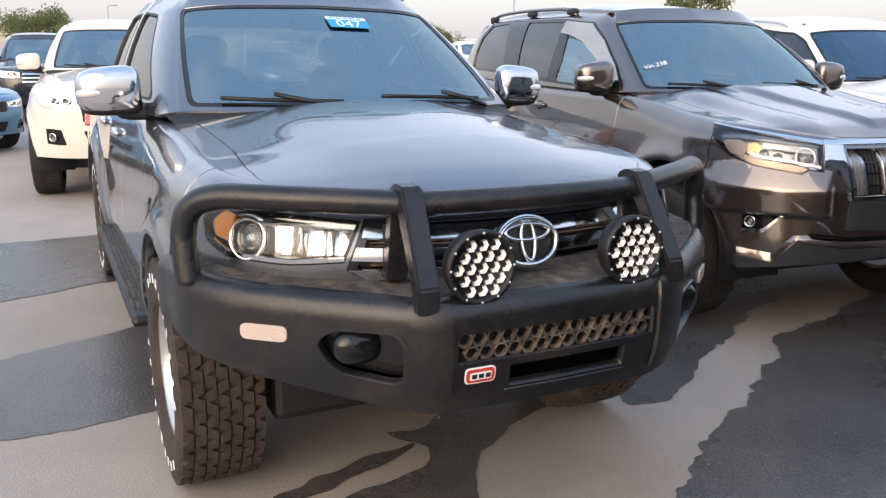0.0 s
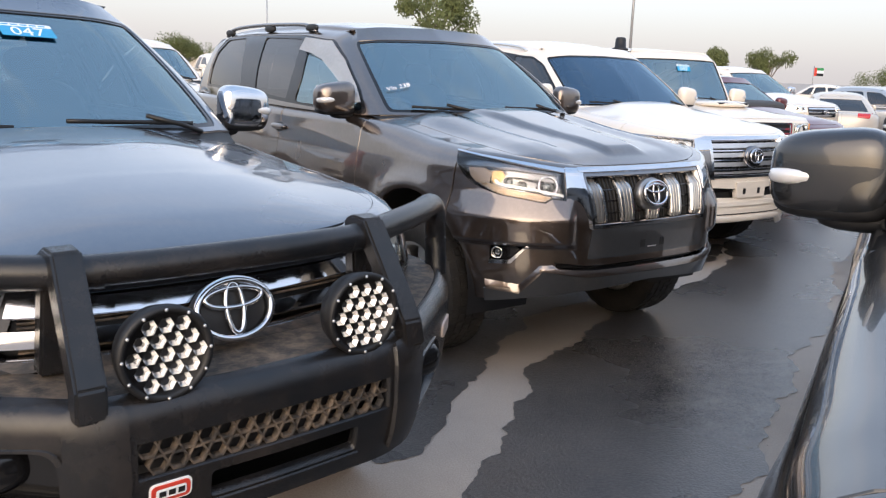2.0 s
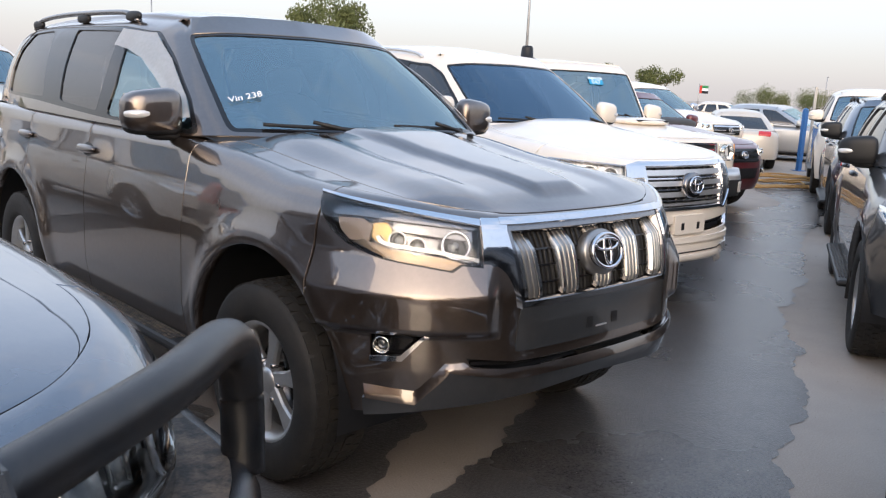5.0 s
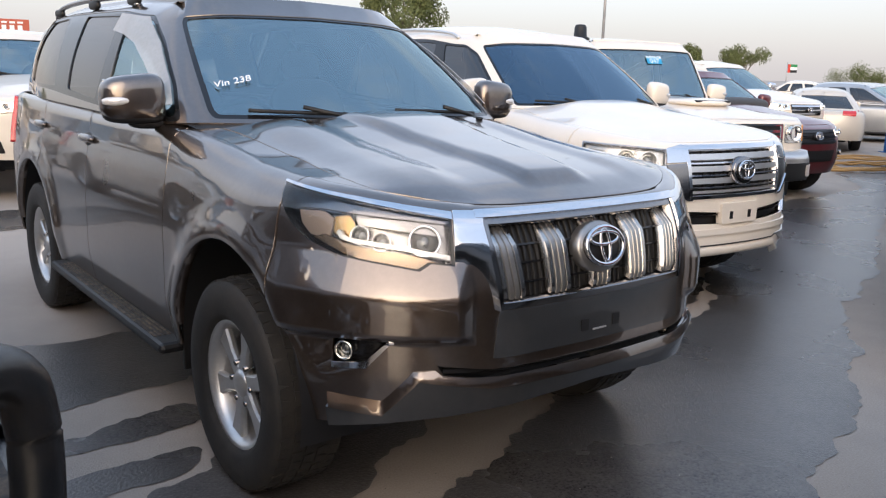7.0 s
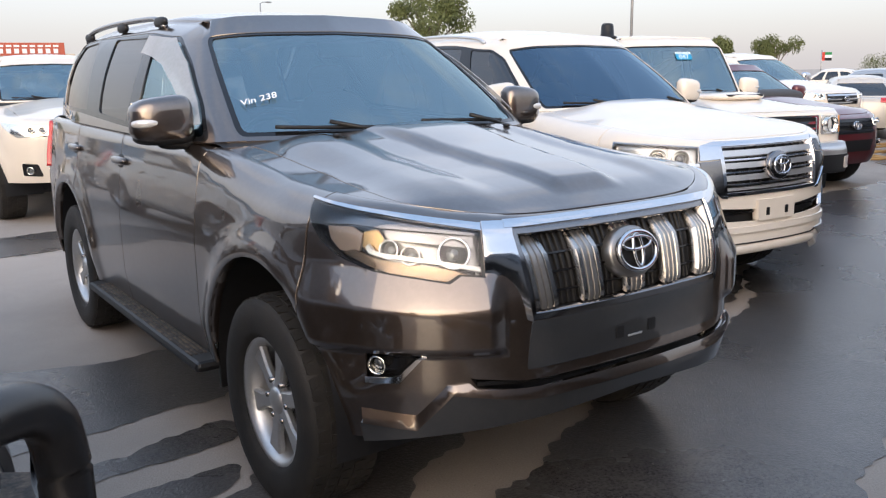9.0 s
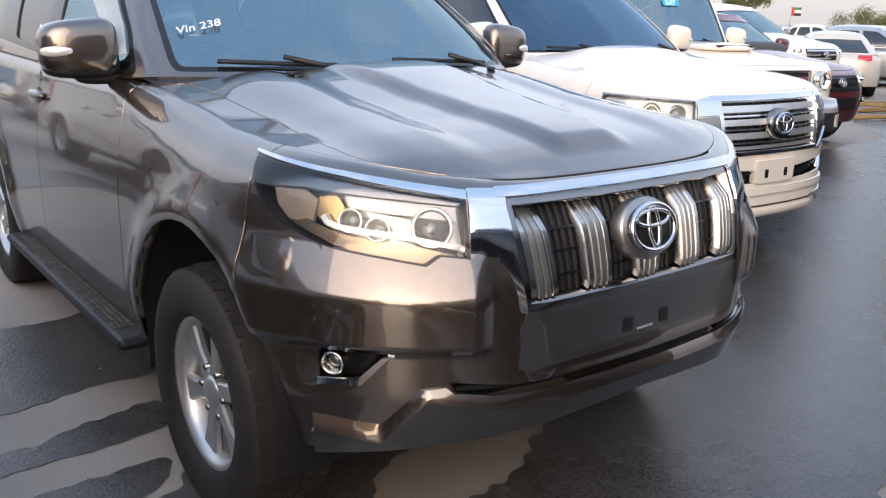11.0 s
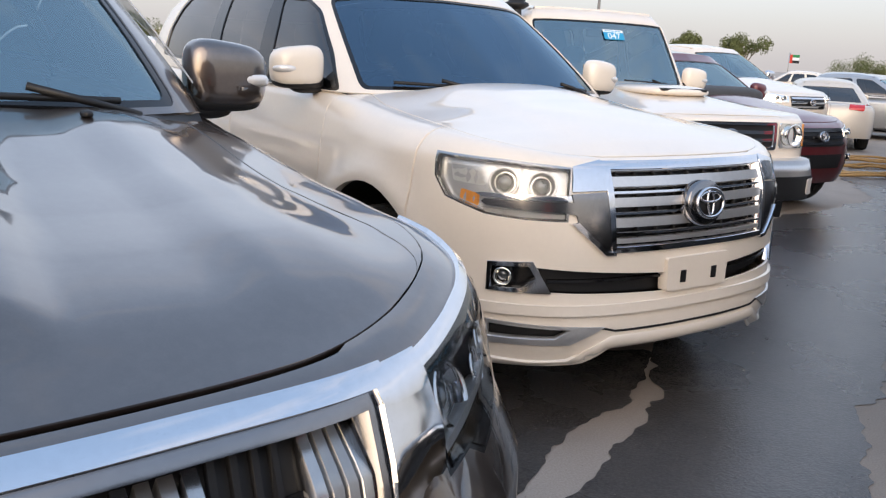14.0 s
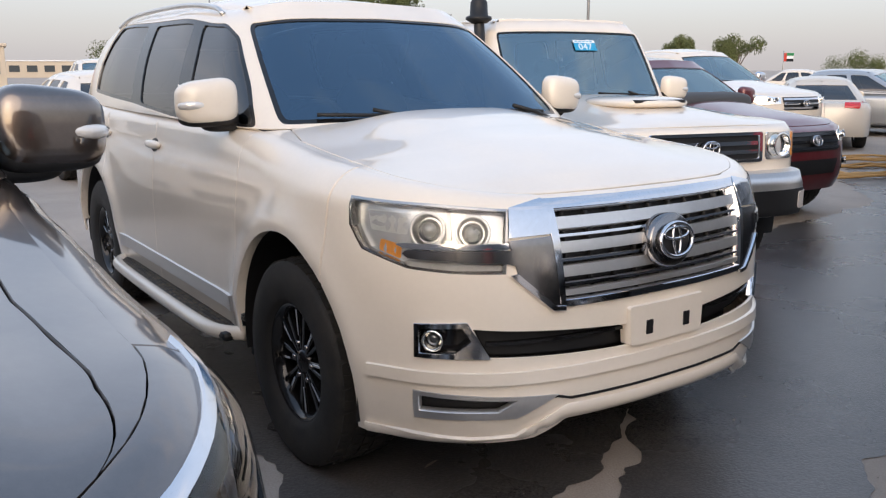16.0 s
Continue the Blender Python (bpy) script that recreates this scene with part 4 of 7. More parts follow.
def emblem(parent, m, w, mat=CHROME, back=True):
    """A plain oval ring with two smaller ovals inside, on a dark ground."""
    t = np.linspace(0, 2 * np.pi, 40, endpoint=False)

    def oval(cx, cy, a, b):
        return [m @ Vector((cx + a * math.cos(q), cy + b * math.sin(q), 0.012)) for q in t]
    h = w * 0.68
    body = lathe("emblem", [(0.0005, 0.004), (w * 0.40, 0.004), (w * 0.46, 0.0), (w * 0.5, -0.02)], BLACK, parent, m @ Matrix.Diagonal((1, 0.72, 1, 1)) @ Matrix.Rotation(np.pi / 2, 4, "X"), 40, "chrome oval badge on a black ground")
    tube("emblem_ring", oval(0, 0, w * 0.47, h * 0.5), w * 0.046, mat, body, n=8, closed=True)
    tube("emblem_oval", oval(0, h * 0.2, w * 0.36, h * 0.17), w * 0.036, mat, body, n=8, closed=True)
    tube("emblem_oval", oval(0, 0.02 * h, w * 0.11, h * 0.43), w * 0.036, mat, body, n=8, closed=True)
    return body


def add_mirror(car, c, side, cap_mat, low_mat, size=(0.075, 0.125, 0.095)):
    x, y, z = c["mirror"]
    tip = c["mirror_tip"]
    cy = side * (tip - size[1])
    cz = z + 0.115

    def shape(v):
        v = v.copy()
        v[:, 0] = np.where(v[:, 0] < 0, v[:, 0] * 0.35, v[:, 0])
        v[:, 2] *= 1 - 0.16 * v[:, 1] * side * (v[:, 2] > 0)
        v[:, 0] -= 0.35 * np.maximum(v[:, 1] * side, 0)**2
        return v
    cap = blob("mirror", (x, cy, cz), size, cap_mat, car, 3.6, "", None, 32, shape)
    low = blob("mirror_base", (x - 0.006, cy - side * 0.008, cz - size[2] * 0.62), (size[0] * 0.93, size[1] * 0.97, size[2] * 0.46), low_mat, cap, 3.4, "", None, 28, shape)
    blob("mirror_arm", (x - 0.01, side * (y - 0.005), z + 0.02), (0.045, 0.085, 0.03), low_mat, cap, 2.6)
    box("mirror_glass", (x - size[0] * 0.40, cy - size[1] * 0.85, cz - size[2] * 0.75), (x - size[0] * 0.37, cy + size[1] * 0.85, cz + size[2] * 0.75), BULB, cap, 0.001)
    blob("indicator", (x + size[0] * 0.52, cy + side * size[1] * 0.52, cz - size[2] * 0.10), (size[0] * 0.45, size[1] * 0.48, size[2] * 0.20), LENS_WHITE, cap, 3.0, "clear turn signal strip", None, 20, lambda v: np.c_[v[:, 0] - 0.75 * np.maximum(v[:, 1] * side, 0)**2, v[:, 1], v[:, 2] - 0.2 * v[:, 1] * side])
    return cap


LENS_WHITE = material("clear_indicator_lens", (0.72, 0.70, 0.68), 0.12, 0.3, 0.8, vary=0.1)


def add_seat(car, x, y, mat=None):
    mat = mat or SEAT
    s = blob("seat", (x, y, 0.78), (0.26, 0.25, 0.09), mat, car, 3.2)
    blob("backrest", (x - 0.27, y, 1.12), (0.07, 0.25, 0.32), mat, s, 3.0, "", Matrix.Rotation(-0.22, 4, "Y"), 20)
    blob("headrest", (x - 0.38, y, 1.50), (0.045, 0.12, 0.085), mat, s, 2.8, "", Matrix.Rotation(-0.15, 4, "Y"), 18)
    return s


def build_car(name, c, m, paint, label, group="cars in the parked row", wheel="six", holes=(), windscreen=None, side_glass=None, step=0.055, cap=None, cap_low=None,
              handle_mat=None, bumper=True, open_front=False, rails=False, rear_lamps=True, wipers=True, driver=-1, visor=False, lite=False):
    car = thing(name, m, label, "car", group)
    sh, gh = Shell(c), House(c)
    uc, uf = sh.ux(c["cowl"]), sh.uy(c["corner_y"])
    hood = Coons(sh.rim, uf, uc, c["crown"], c["bow"], c["lift"], bump=c["bump"])
    roof = Coons(gh.edge, gh.corner, gh.tail, 0.055, own_rear=gh.last)
    windscreen, side_glass = windscreen or GLASS, side_glass or TINTED
    low = c["low"]
    seam = sh.ux(0.33)
    arches = [ring(s * sh.ux(x), c["hub"], c["arch"]) for s in (1, -1) for x in (0, -c["base"])]

    chin, fine = c.get("chin"), c.get("fine") or step
    edge_low = pchip(*np.array(chin, float).T) if chin else None

    def bottom(u):
        if chin:
            return float(edge_low(abs(u))[0])
        return low + (c.get("nose_low", low) - low) * max(0, 1 - (abs(u) / seam)**16)
    if bumper:
        us = np.linspace(-seam, seam, 81)
        patch("front_bumper", sh, [(u, bottom(u)) for u in us] + [(u, float(sh.top(u)) - (0.010 if abs(u) < 0.5 else 0.002)) for u in us[::-1]], paint, car, [*holes, *arches], step=fine)
    # dark inner shell behind all gaps, underbody and wheel liners
    us = np.linspace(-sh.length + 0.02, sh.length - 0.02, 90)
    patch("inner_shell", sh, [(u, (bottom(u) if abs(u) < seam else low) + 0.02) for u in us] + [(u, float(sh.top(u)) - 0.03) for u in us[::-1]], BLACK, car, arches, step=0.12, off=-0.11, thick=0)
    xr = c["plan"][-1][0]
    box("underbody", (xr + 0.12, -0.62, 0.30), (c["plan"][0][0] - 0.55, 0.62, 0.52), BLACK, car, 0.03)
    for s in (1, -1):
        for x in (0, -c["base"]):
            t = np.radians(np.linspace(38 if x == 0 and "nose_low" in c and c["nose_low"] > low else -12, 192, 24))
            R = c["arch"] + 0.005
            yo = s * (sh.gy.max() - 0.035)
            v = [(x + R * math.cos(a), y, c["hub"] + R * math.sin(a)) for a in t for y in (yo, s * 0.50)]
            k = len(v)
            v += [(x, s * 0.50, c["hub"])]
            f = [(2 * i, 2 * i + 1, 2 * i + 3, 2 * i + 2) for i in range(len(t) - 1)] + [(2 * i + 1, k, 2 * i + 3) for i in range(len(t) - 1)]
            part("wheel_liner", make_mesh("wheel_liner", v, f), BLACK, car)
            add_wheel(car, x, s * c["wheel_y"], c, wheel)
            # lip of the arch
            lip = [(s * sh.ux(x + (c["arch"] + q) * math.cos(a)), c["hub"] + (c["arch"] + q) * math.sin(a)) for q, aa in ((0.0, t[2:-2]), (0.022, t[2:-2][::-1])) for a in aa]
            patch("arch_lip", sh, lip, paint, car, step=0.05, off=-0.003, thick=0.05)
    # side panels
    d1, d2, d3 = c.get("doors", (c["house"][3][1] + 0.02, c["house"][5][1], c["house"][6][1]))
    names = ("fender", "front_door", "rear_door", "rear_quarter")
    xs = (0.322, d1, d2, d3, xr)
    for s in (1, -1):
        for i, nm in enumerate(names):
            a, b = sh.ux(xs[i]) + 0.003, (sh.ux(xs[i + 1]) - 0.003 if i < 3 else sh.length - 0.003)
            uu = s * np.linspace(a, b, 14)
            patch(nm, sh, [(u, low) for u in uu] + [(u, float(sh.top(u))) for u in uu[::-1]], paint, car, [*arches, *holes], step=max(fine, 0.035) if i == 0 else step)
    # bonnet, shoulders, cowl
    edge = list(c.get("edge") or [(1.0, 0.12), (0.91, 0.30), (0.865, 0.55), (0.89, 0.80), (0.90, 0.94)])
    right = [(-a, b) for a, b in edge]
    patch("bonnet", hood, [(a, 0.004) for a in np.linspace(1, -1, 15)] + right + edge[::-1], paint, car, step=min(fine, step), squash=(0.75, 1.3))
    for s in (1, -1):
        patch("shoulder", hood, [(s * min(a + 0.008, 1.0), b) for a, b in edge[1:]] + [(s, 1.0), (s, 0.128)], paint, car, step=step, squash=(0.75, 1.3))
    a = np.linspace(-1, 1, 25)
    p0, p1 = hood.at(a * 0.98, np.full(25, 0.935)) - [0, 0, 0.012], gh.at(a * gh.corner, np.zeros(25)) + [0.0, 0, 0.0]
    p1[:, 0] -= 0.02
    v = np.concatenate([p0, p1])
    part("cowl", make_mesh("cowl", v, [(i, 25 + i, 26 + i, i + 1) for i in range(24)]), BLACK, car, "black plastic cowl below the windscreen")
    # greenhouse
    ws = rounded([(-1.80, 0.03), (1.80, 0.03), (1.83, 0.86), (-1.83, 0.86)], 0.08)
    pr = c.get("pillars", ((2.10, 2.95), (3.10, 3.93), (4.10, 4.92)))
    wins = []
    for i, (a, b) in enumerate(pr):
        lo = 0.09 if i else 0.11
        wins.append(rounded([(a, lo), (b, lo + 0.01), (b + (0.02 if i < 2 else -0.12), 0.84), (a + (0.02 if i else 0.12), 0.84)], 0.10))
    dlo = c.get("dlo")
    if dlo:
        wins = [rounded(w, 0.05) for w in dlo[1:]]
        band = rounded(dlo[0], 0.06)
    cut = [band] if dlo else wins
    allw = [ws] + cut + [mirror_poly(w) for w in cut]
    S = gh.last
    g = np.linspace(-S, S, 60)
    patch("pillar_frame", gh, [(q, 0.0) for q in g] + [(q, 1.0) for q in g[::-1]], paint, car, [*allw, [(6.15, 0.08), (S, 0.08), (S, 0.84), (6.15, 0.84)], [(-6.15, 0.08), (-S, 0.08), (-S, 0.84), (-6.15, 0.84)]], step=0.07, squash=(0.5, 0.62), thick=0.03)
    patch("roof", roof, [(-1, 0), (1, 0), (1, 1), (-1, 1)], paint, car, step=0.1, squash=(0.6, 2.2), thick=0.02)
    fr = rounded([(-1.74, 0.065), (1.74, 0.065), (1.78, 0.84), (-1.78, 0.84)], 0.07)
    shell_in = patch("windscreen_seal", gh, ws, GLOSS_BLACK, car, [fr], step=0.07, squash=(0.45, 0.62), off=-0.004, thick=0.004, label="black band round the windscreen")
    wsob = patch("windscreen", gh, ws, windscreen, car, step=0.08, squash=(0.45, 0.62), off=-0.008, thick=0.0)
    for s in (1, -1):
        for w in wins:
            w2 = [(s * a, b) for a, b in w]
            mid = np.mean(w2, 0)
            inner = [(mid[0] + (a - mid[0]) * 0.955, mid[1] + (b - mid[1]) * 0.945) for a, b in w2]
            if not lite and not dlo:
                patch("window_seal", gh, w2, BLACK, car, [inner], step=0.06, squash=(0.7, 0.5), off=0.001, thick=0.012)
            patch("side_window", gh, w2, side_glass if not (visor and w is wins[0]) else GLASS, car, step=0.08, squash=(0.7, 0.5), off=-0.010, thick=0.0)
        if dlo:
            patch("window_band", gh, [(s * a, b) for a, b in band], GLOSS_BLACK, car, [[(s * a, b) for a, b in w] for w in wins], step=0.06, squash=(0.7, 0.5), off=-0.003, thick=0.008, label="black pillars and seals between the side windows")
        patch("rear_window", gh, [(s * 6.15, 0.08), (s * S, 0.08), (s * S, 0.84), (s * 6.15, 0.84)], side_glass, car, step=0.1, squash=(0.4, 0.5), off=-0.006, thick=0.0)
        belt = [(s * q, t) for t, qq in ((0.055, np.linspace(2.08, pr[-1][1], 30)), (0.088, np.linspace(pr[-1][1], 2.08, 30))) for q in qq]
        if not dlo:
            patch("belt_moulding", gh, belt, BLACK if c["glass"] != 3 else CHROME, car, step=0.06, squash=(0.7, 0.5), off=0.006, thick=0.012)
        if visor:
            vis = [(s * q, t) for q, t in ((2.10, 0.12), (2.03, 0.12), (2.0, 0.30), (2.03, 0.62), (2.16, 0.86), (2.76, 0.885), (2.82, 0.72), (2.6, 0.69), (2.40, 0.62), (2.25, 0.46), (2.15, 0.28))]
            patch("rain_visor", gh, vis, VISOR, car, step=0.05, squash=(0.7, 0.5), off=0.025, thick=0.004, label="pale translucent rain visor over the front door window")
        add_mirror(car, c, s, cap or paint, cap_low or BLACK)
        for hx, hz in c["handle"]:
            mm = seat_on(sh, sh.ux(hx, s), hz, 0.012)
            ob = blob("door_handle", (0, 0, 0), (0.105, 0.022, 0.022), handle_mat or paint, car, 2.6)
            ob.data.transform(mm)
            if lite:
                continue
            ob2 = blob("handle_recess", (0, 0, 0), (0.075, 0.042, 0.006), BLACK, ob, 2.4)
            ob2.data.transform(seat_on(sh, sh.ux(hx, s), hz, -0.004))
        # running board
        x0, x1 = -c["arch"] - 0.03, -c["base"] + c["arch"] + 0.03
        y0, y1 = s * (sh.gy.max() - 0.10), s * (sh.gy.max() + 0.055)
        rb = box("running_board", (x1, min(y0, y1), low - 0.045), (x0, max(y0, y1), low), BLACK, car, 0.02)
        for j in range(0 if lite else 5):
            yy = y0 + (y1 - y0) * (0.28 + 0.13 * j)
            box("tread_strip", (x1 + 0.12, min(yy, yy + 0.012 * s), low - 0.004), (x0 - 0.12, max(yy, yy + 0.012 * s), low + 0.004), DIRTY, rb, 0.002)
        box("mud_flap", (-c["arch"] - 0.045, min(s * 0.66, s * 0.9), low - 0.12), (-c["arch"] - 0.025, max(s * 0.66, s * 0.9), low + 0.16), BLACK, car, 0.004)
        if rear_lamps:
            ub = sh.ux(xr + 0.28)
            patch("tail_lamp", sh, rounded([(s * (ub - 0.12), 0.95), (s * (ub + 0.16), 0.93), (s * (ub + 0.12), 1.25), (s * (ub - 0.02), 1.25)], 0.03), RED_LENS, car, step=0.06, off=0.02, thick=0.03)
    if rails:
        for s in (1, -1):
            pts = smooth_path([gh.at(np.array(s * q), np.array(0.97)) + np.array([0, 0, h]) for q, h in ((2.75, 0.0), (2.9, 0.026), (3.15, 0.044), (4, 0.050), (4.6, 0.044), (4.85, 0.0))], 6)
            rail = tube("roof_rail", pts, 0.016, BLACK if rails is True else rails, car, flat=0.9)
            for q in (2.86, 3.75, 4.74):
                blob("rail_foot", gh.at(np.array(s * q), np.array(0.97)) + np.array([0, 0, 0.022]), (0.085, 0.020, 0.026), BLACK, rail, 2.6)
    if wipers and not lite:
        for q0, q1, t1 in ((-0.15, -1.35, 0.03), (1.30, 0.15, 0.03)):
            arm = tube("wiper", [on(gh, q0 + 0.1, -0.02, 0.03)[0], on(gh, q0 - 0.3, 0.02, 0.03)[0], on(gh, (q0 + q1) / 2, 0.078, 0.03)[0]], 0.010, BLACK, car, n=6)
            qs = np.linspace(q0 - 0.05, q1, 10)
            tube("wiper_blade", on(gh, qs, 0.040 + 0.035 * (qs - q0) / (q1 - q0), 0.014), 0.009, BLACK, arm, n=6)
    # cabin
    if lite:
        blob("rear_seat", (c["house"][0][1] - 1.4, 0, c["house"][0][3] - 0.1), (0.12, 0.6, 0.30), SEAT, car, 4)
        return car, sh, gh, hood, roof
    wsx = c["house"][0][1]
    dash = blob("dashboard", (wsx - 0.32, 0, 1.10), (0.30, 0.72, 0.15), TRIM, car, 4)
    add_seat(car, wsx - 1.12, 0.38)
    add_seat(car, wsx - 1.12, -0.38)
    blob("rear_seat", (wsx - 2.05, 0, 1.0), (0.10, 0.66, 0.30), SEAT, car, 4)
    box("cabin_floor", (c["house"][-1][1] + 0.1, -0.74, 0.52), (wsx - 0.1, 0.74, 0.60), TRIM, car, 0.02)
    t = np.linspace(0, 2 * np.pi, 28, endpoint=False)
    R = Matrix.Translation((wsx - 0.68, driver * 0.38, 1.17)) @ Matrix.Rotation(radians(-66), 4, "Y")
    wheelring = tube("steering_wheel", [R @ Vector((0.185 * math.cos(q), 0.185 * math.sin(q), 0)) for q in t], 0.015, TRIM, car, n=8, closed=True)
    blob("steering_hub", (wsx - 0.66, driver * 0.38, 1.16), (0.05, 0.07, 0.055), TRIM, wheelring, 3)
    p = gh.at(np.array(0.0), np.array(0.72))
    box("rear_view_mirror", (p[0] - 0.10, -0.12, p[2] - 0.05), (p[0] - 0.07, 0.12, p[2] + 0.02), TRIM, car, 0.01)
    return car, sh, gh, hood, roof


VISOR = material("pale_visor", (0.50, 0.51, 0.53), 0.25)
VISOR.node_tree.nodes["Principled BSDF"].inputs["Alpha"].default_value = 0.6


def headlight(car, sh, poly, s, deep=0.06, inside_mat=None, lens=True, bezel=None):
    """Dark bowl, bezel and clear lens in an opening of the nose."""
    h = patch("headlight", sh, poly, inside_mat or SMOKE_CHROME, car, step=0.04, off=-deep, thick=0.0, label="clear projector headlamp")
    mid = np.mean(poly, 0)
    inner = [(mid[0] + (a - mid[0]) * 0.965, mid[1] + (b - mid[1]) * 0.93) for a, b in poly]
    patch("bezel", sh, poly, bezel or GLOSS_BLACK, h, [inner], step=0.03, off=0.0, thick=deep)
    if lens:
        patch("lens", sh, inner, LENS, h, step=0.035, off=0.003, thick=0.0)
    return h


def projector(parent, sh, u, v, r, deep=0.03, ring_mat=None, ball=True):
    m = seat_on(sh, u, v, -deep)
    face = m @ Matrix.Rotation(np.pi / 2, 4, "X")
    lathe("reflector", [(r * 1.15, 0.025), (r * 1.0, 0.03), (r * 0.92, 0.02), (r * 0.8, -0.015), (0.001, -0.02)], ring_mat or BULB, parent, face, 28)
    if ball:
        ob = blob("projector_lens", (0, 0, 0), (r * 0.72, r * 0.72, r * 0.5), GLASS_BALL, parent, 2.0, "", None, 20)
        ob.data.transform(m)


GLASS_BALL = material("projector_glass", (0.10, 0.11, 0.12), 0.03, 0.6, 1.0)


def plate_holes(car, sh, us, v, w=0.022, h=0.045):
    for u in us:
        patch("mount_hole", sh, rounded([(u - w / 2, v - h / 2), (u + w / 2, v - h / 2), (u + w / 2, v + h / 2), (u - w / 2, v + h / 2)], 0.004), BLACK, car, step=0.03, off=0.008, thick=0.002)


# ---- the grey-brown estate with the ribbed grille ----
PH = [(-1.238, 1.160), (-0.90, 1.122), (-0.578, 1.072), (-0.572, 0.936), (-0.645, 0.943), (-0.679, 0.922), (-0.776, 0.936), (-0.92, 0.953), (-1.05, 0.99), (-1.12, 1.03), (-1.19, 1.09)]
PG = [(-0.47, 1.064), (0.47, 1.064), (0.43, 0.806), (-0.43, 0.806)]
PF = [(-0.943, 0.700), (-0.755, 0.712), (-0.835, 0.630), (-0.943, 0.622)]
PS = [(-0.62, 0.632), (-0.45, 0.612), (0.45, 0.612), (0.62, 0.632), (0.60, 0.600), (0.45, 0.578), (-0.45, 0.578), (-0.60, 0.600)]


def dress_grey(car, sh, gh, hood):
    for s, poly in both(PH):
        h = headlight(car, sh, poly, s)
        for u, v, r in ((0.665, 1.008, 0.044), (0.80, 1.002, 0.027), (0.872, 1.018, 0.027)):
            projector(h, sh, s * u, v, r, 0.038, CHROME)
        for mat, name, off, poly2 in (
                (SMOKE_CHROME, "lamp_hood", -0.010, ((1.20, 1.135), (0.90, 1.108), (0.585, 1.062), (0.60, 1.056), (0.736, 1.070), (0.918, 1.083), (1.018, 1.089), (1.115, 1.084), (1.17, 1.10))),
                (PALE_DIM, "side_reflector", -0.028, ((1.121, 1.080), (1.018, 1.087), (0.975, 1.06), (0.985, 1.0), (1.06, 1.005), (1.10, 1.035))),
                (AMBER_CHROME, "amber_lamp", -0.034, ((0.975, 1.07), (0.925, 1.082), (0.90, 1.05), (0.905, 1.012), (0.945, 1.003), (0.975, 1.02))),
                (SMOKE_CHROME, "lamp_tube", -0.022, ((0.895, 1.080), (0.736, 1.068), (0.60, 1.054), (0.600, 1.022), (0.733, 1.036), (0.880, 1.048))),
                # the lower band's gold is a painted reflection
                (SKY_WARMED_CHROME, "lower_reflector", -0.020, ((0.925, 0.992), (0.904, 0.987), (0.729, 0.970), (0.60, 0.946), (0.648, 0.947), (0.679, 0.930), (0.776, 0.943), (0.92, 0.960), (1.04, 1.0), (1.0, 1.012)))):
            patch(name, sh, [(s * a, b) for a, b in poly2], mat, h, step=0.025, off=off, thick=0.012)
        patch("light_strip", sh, [(s * a, b) for a, b in ((0.950, 1.022), (0.935, 1.004), (0.904, 0.997), (0.729, 0.979), (0.585, 0.954), (0.585, 0.966), (0.729, 0.991), (0.904, 1.009), (0.925, 1.015), (0.940, 1.030))], LENS_WHITE, h, step=0.02, off=-0.006, thick=0.02, label="white daytime light strip")
        top = [(0.578, 1.066), (0.90, 1.114), (1.232, 1.153), (1.238, 1.163), (0.90, 1.128), (0.578, 1.086)]
        patch("chrome_strip", sh, [(s * a, b) for a, b in top], CHROME, car, step=0.04, off=0.008, thick=0.02)
        side = [(0.575, 1.088), (0.47, 1.085), (0.475, 1.05), (0.428, 0.795), (0.445, 0.800), (0.50, 0.905), (0.572, 0.945)]
        patch("grille_corner", sh, [(s * a, b) for a, b in side], CHROME, car, step=0.02, dish=lambda u, v: 0.012 - 0.28 * np.maximum(0.990 - v, 0) * np.clip((np.abs(u) - 0.42) / 0.12, 0, 1), thick=0.03, label="chrome corner of the grille")
        fog = [(s * abs(a), b) for a, b in PF]
        patch("fog_recess", sh, fog, GLOSS_BLACK, car, step=0.04, off=-0.03, thick=0.0)
        projector(car, sh, s * 0.905, 0.668, 0.026, 0.02)
        patch("fog_trim", sh, [(s * a, b) for a, b in ((0.943, 0.628), (0.838, 0.637), (0.762, 0.712), (0.748, 0.712), (0.832, 0.618), (0.943, 0.610))], CHROME, car, step=0.03, off=0.008, thick=0.012)
    patch("grille_back", sh, PG, BLACK, car, step=0.08, off=-0.045, thick=0.0)
    frame_in = [(-0.455, 1.050), (0.455, 1.050), (0.418, 0.818), (-0.418, 0.818)]
    g = patch("grille", sh, [(-0.478, 1.066), (0.478, 1.066), (0.435, 0.798), (-0.435, 0.798)], SMOKE_CHROME, car, [frame_in], step=0.04, off=0.004, thick=0.05, label="grille of ribbed vertical bright slats")
    patch("grille_chrome_bar", sh, [(u, 1.088) for u in np.linspace(-0.50, 0.50, 12)] + [(u, 1.066) for u in np.linspace(0.50, -0.50, 12)], CHROME, g, step=0.04, off=0.014, thick=0.03)

    def bend(u, v):
        return -0.45 * np.maximum(v - 0.992, 0) - 0.25 * np.maximum(0.848 - v, 0)
    groups = ((-0.370, -0.405), (-0.186, -0.197), (0.0, 0.0), (0.186, 0.197), (0.370, 0.405))
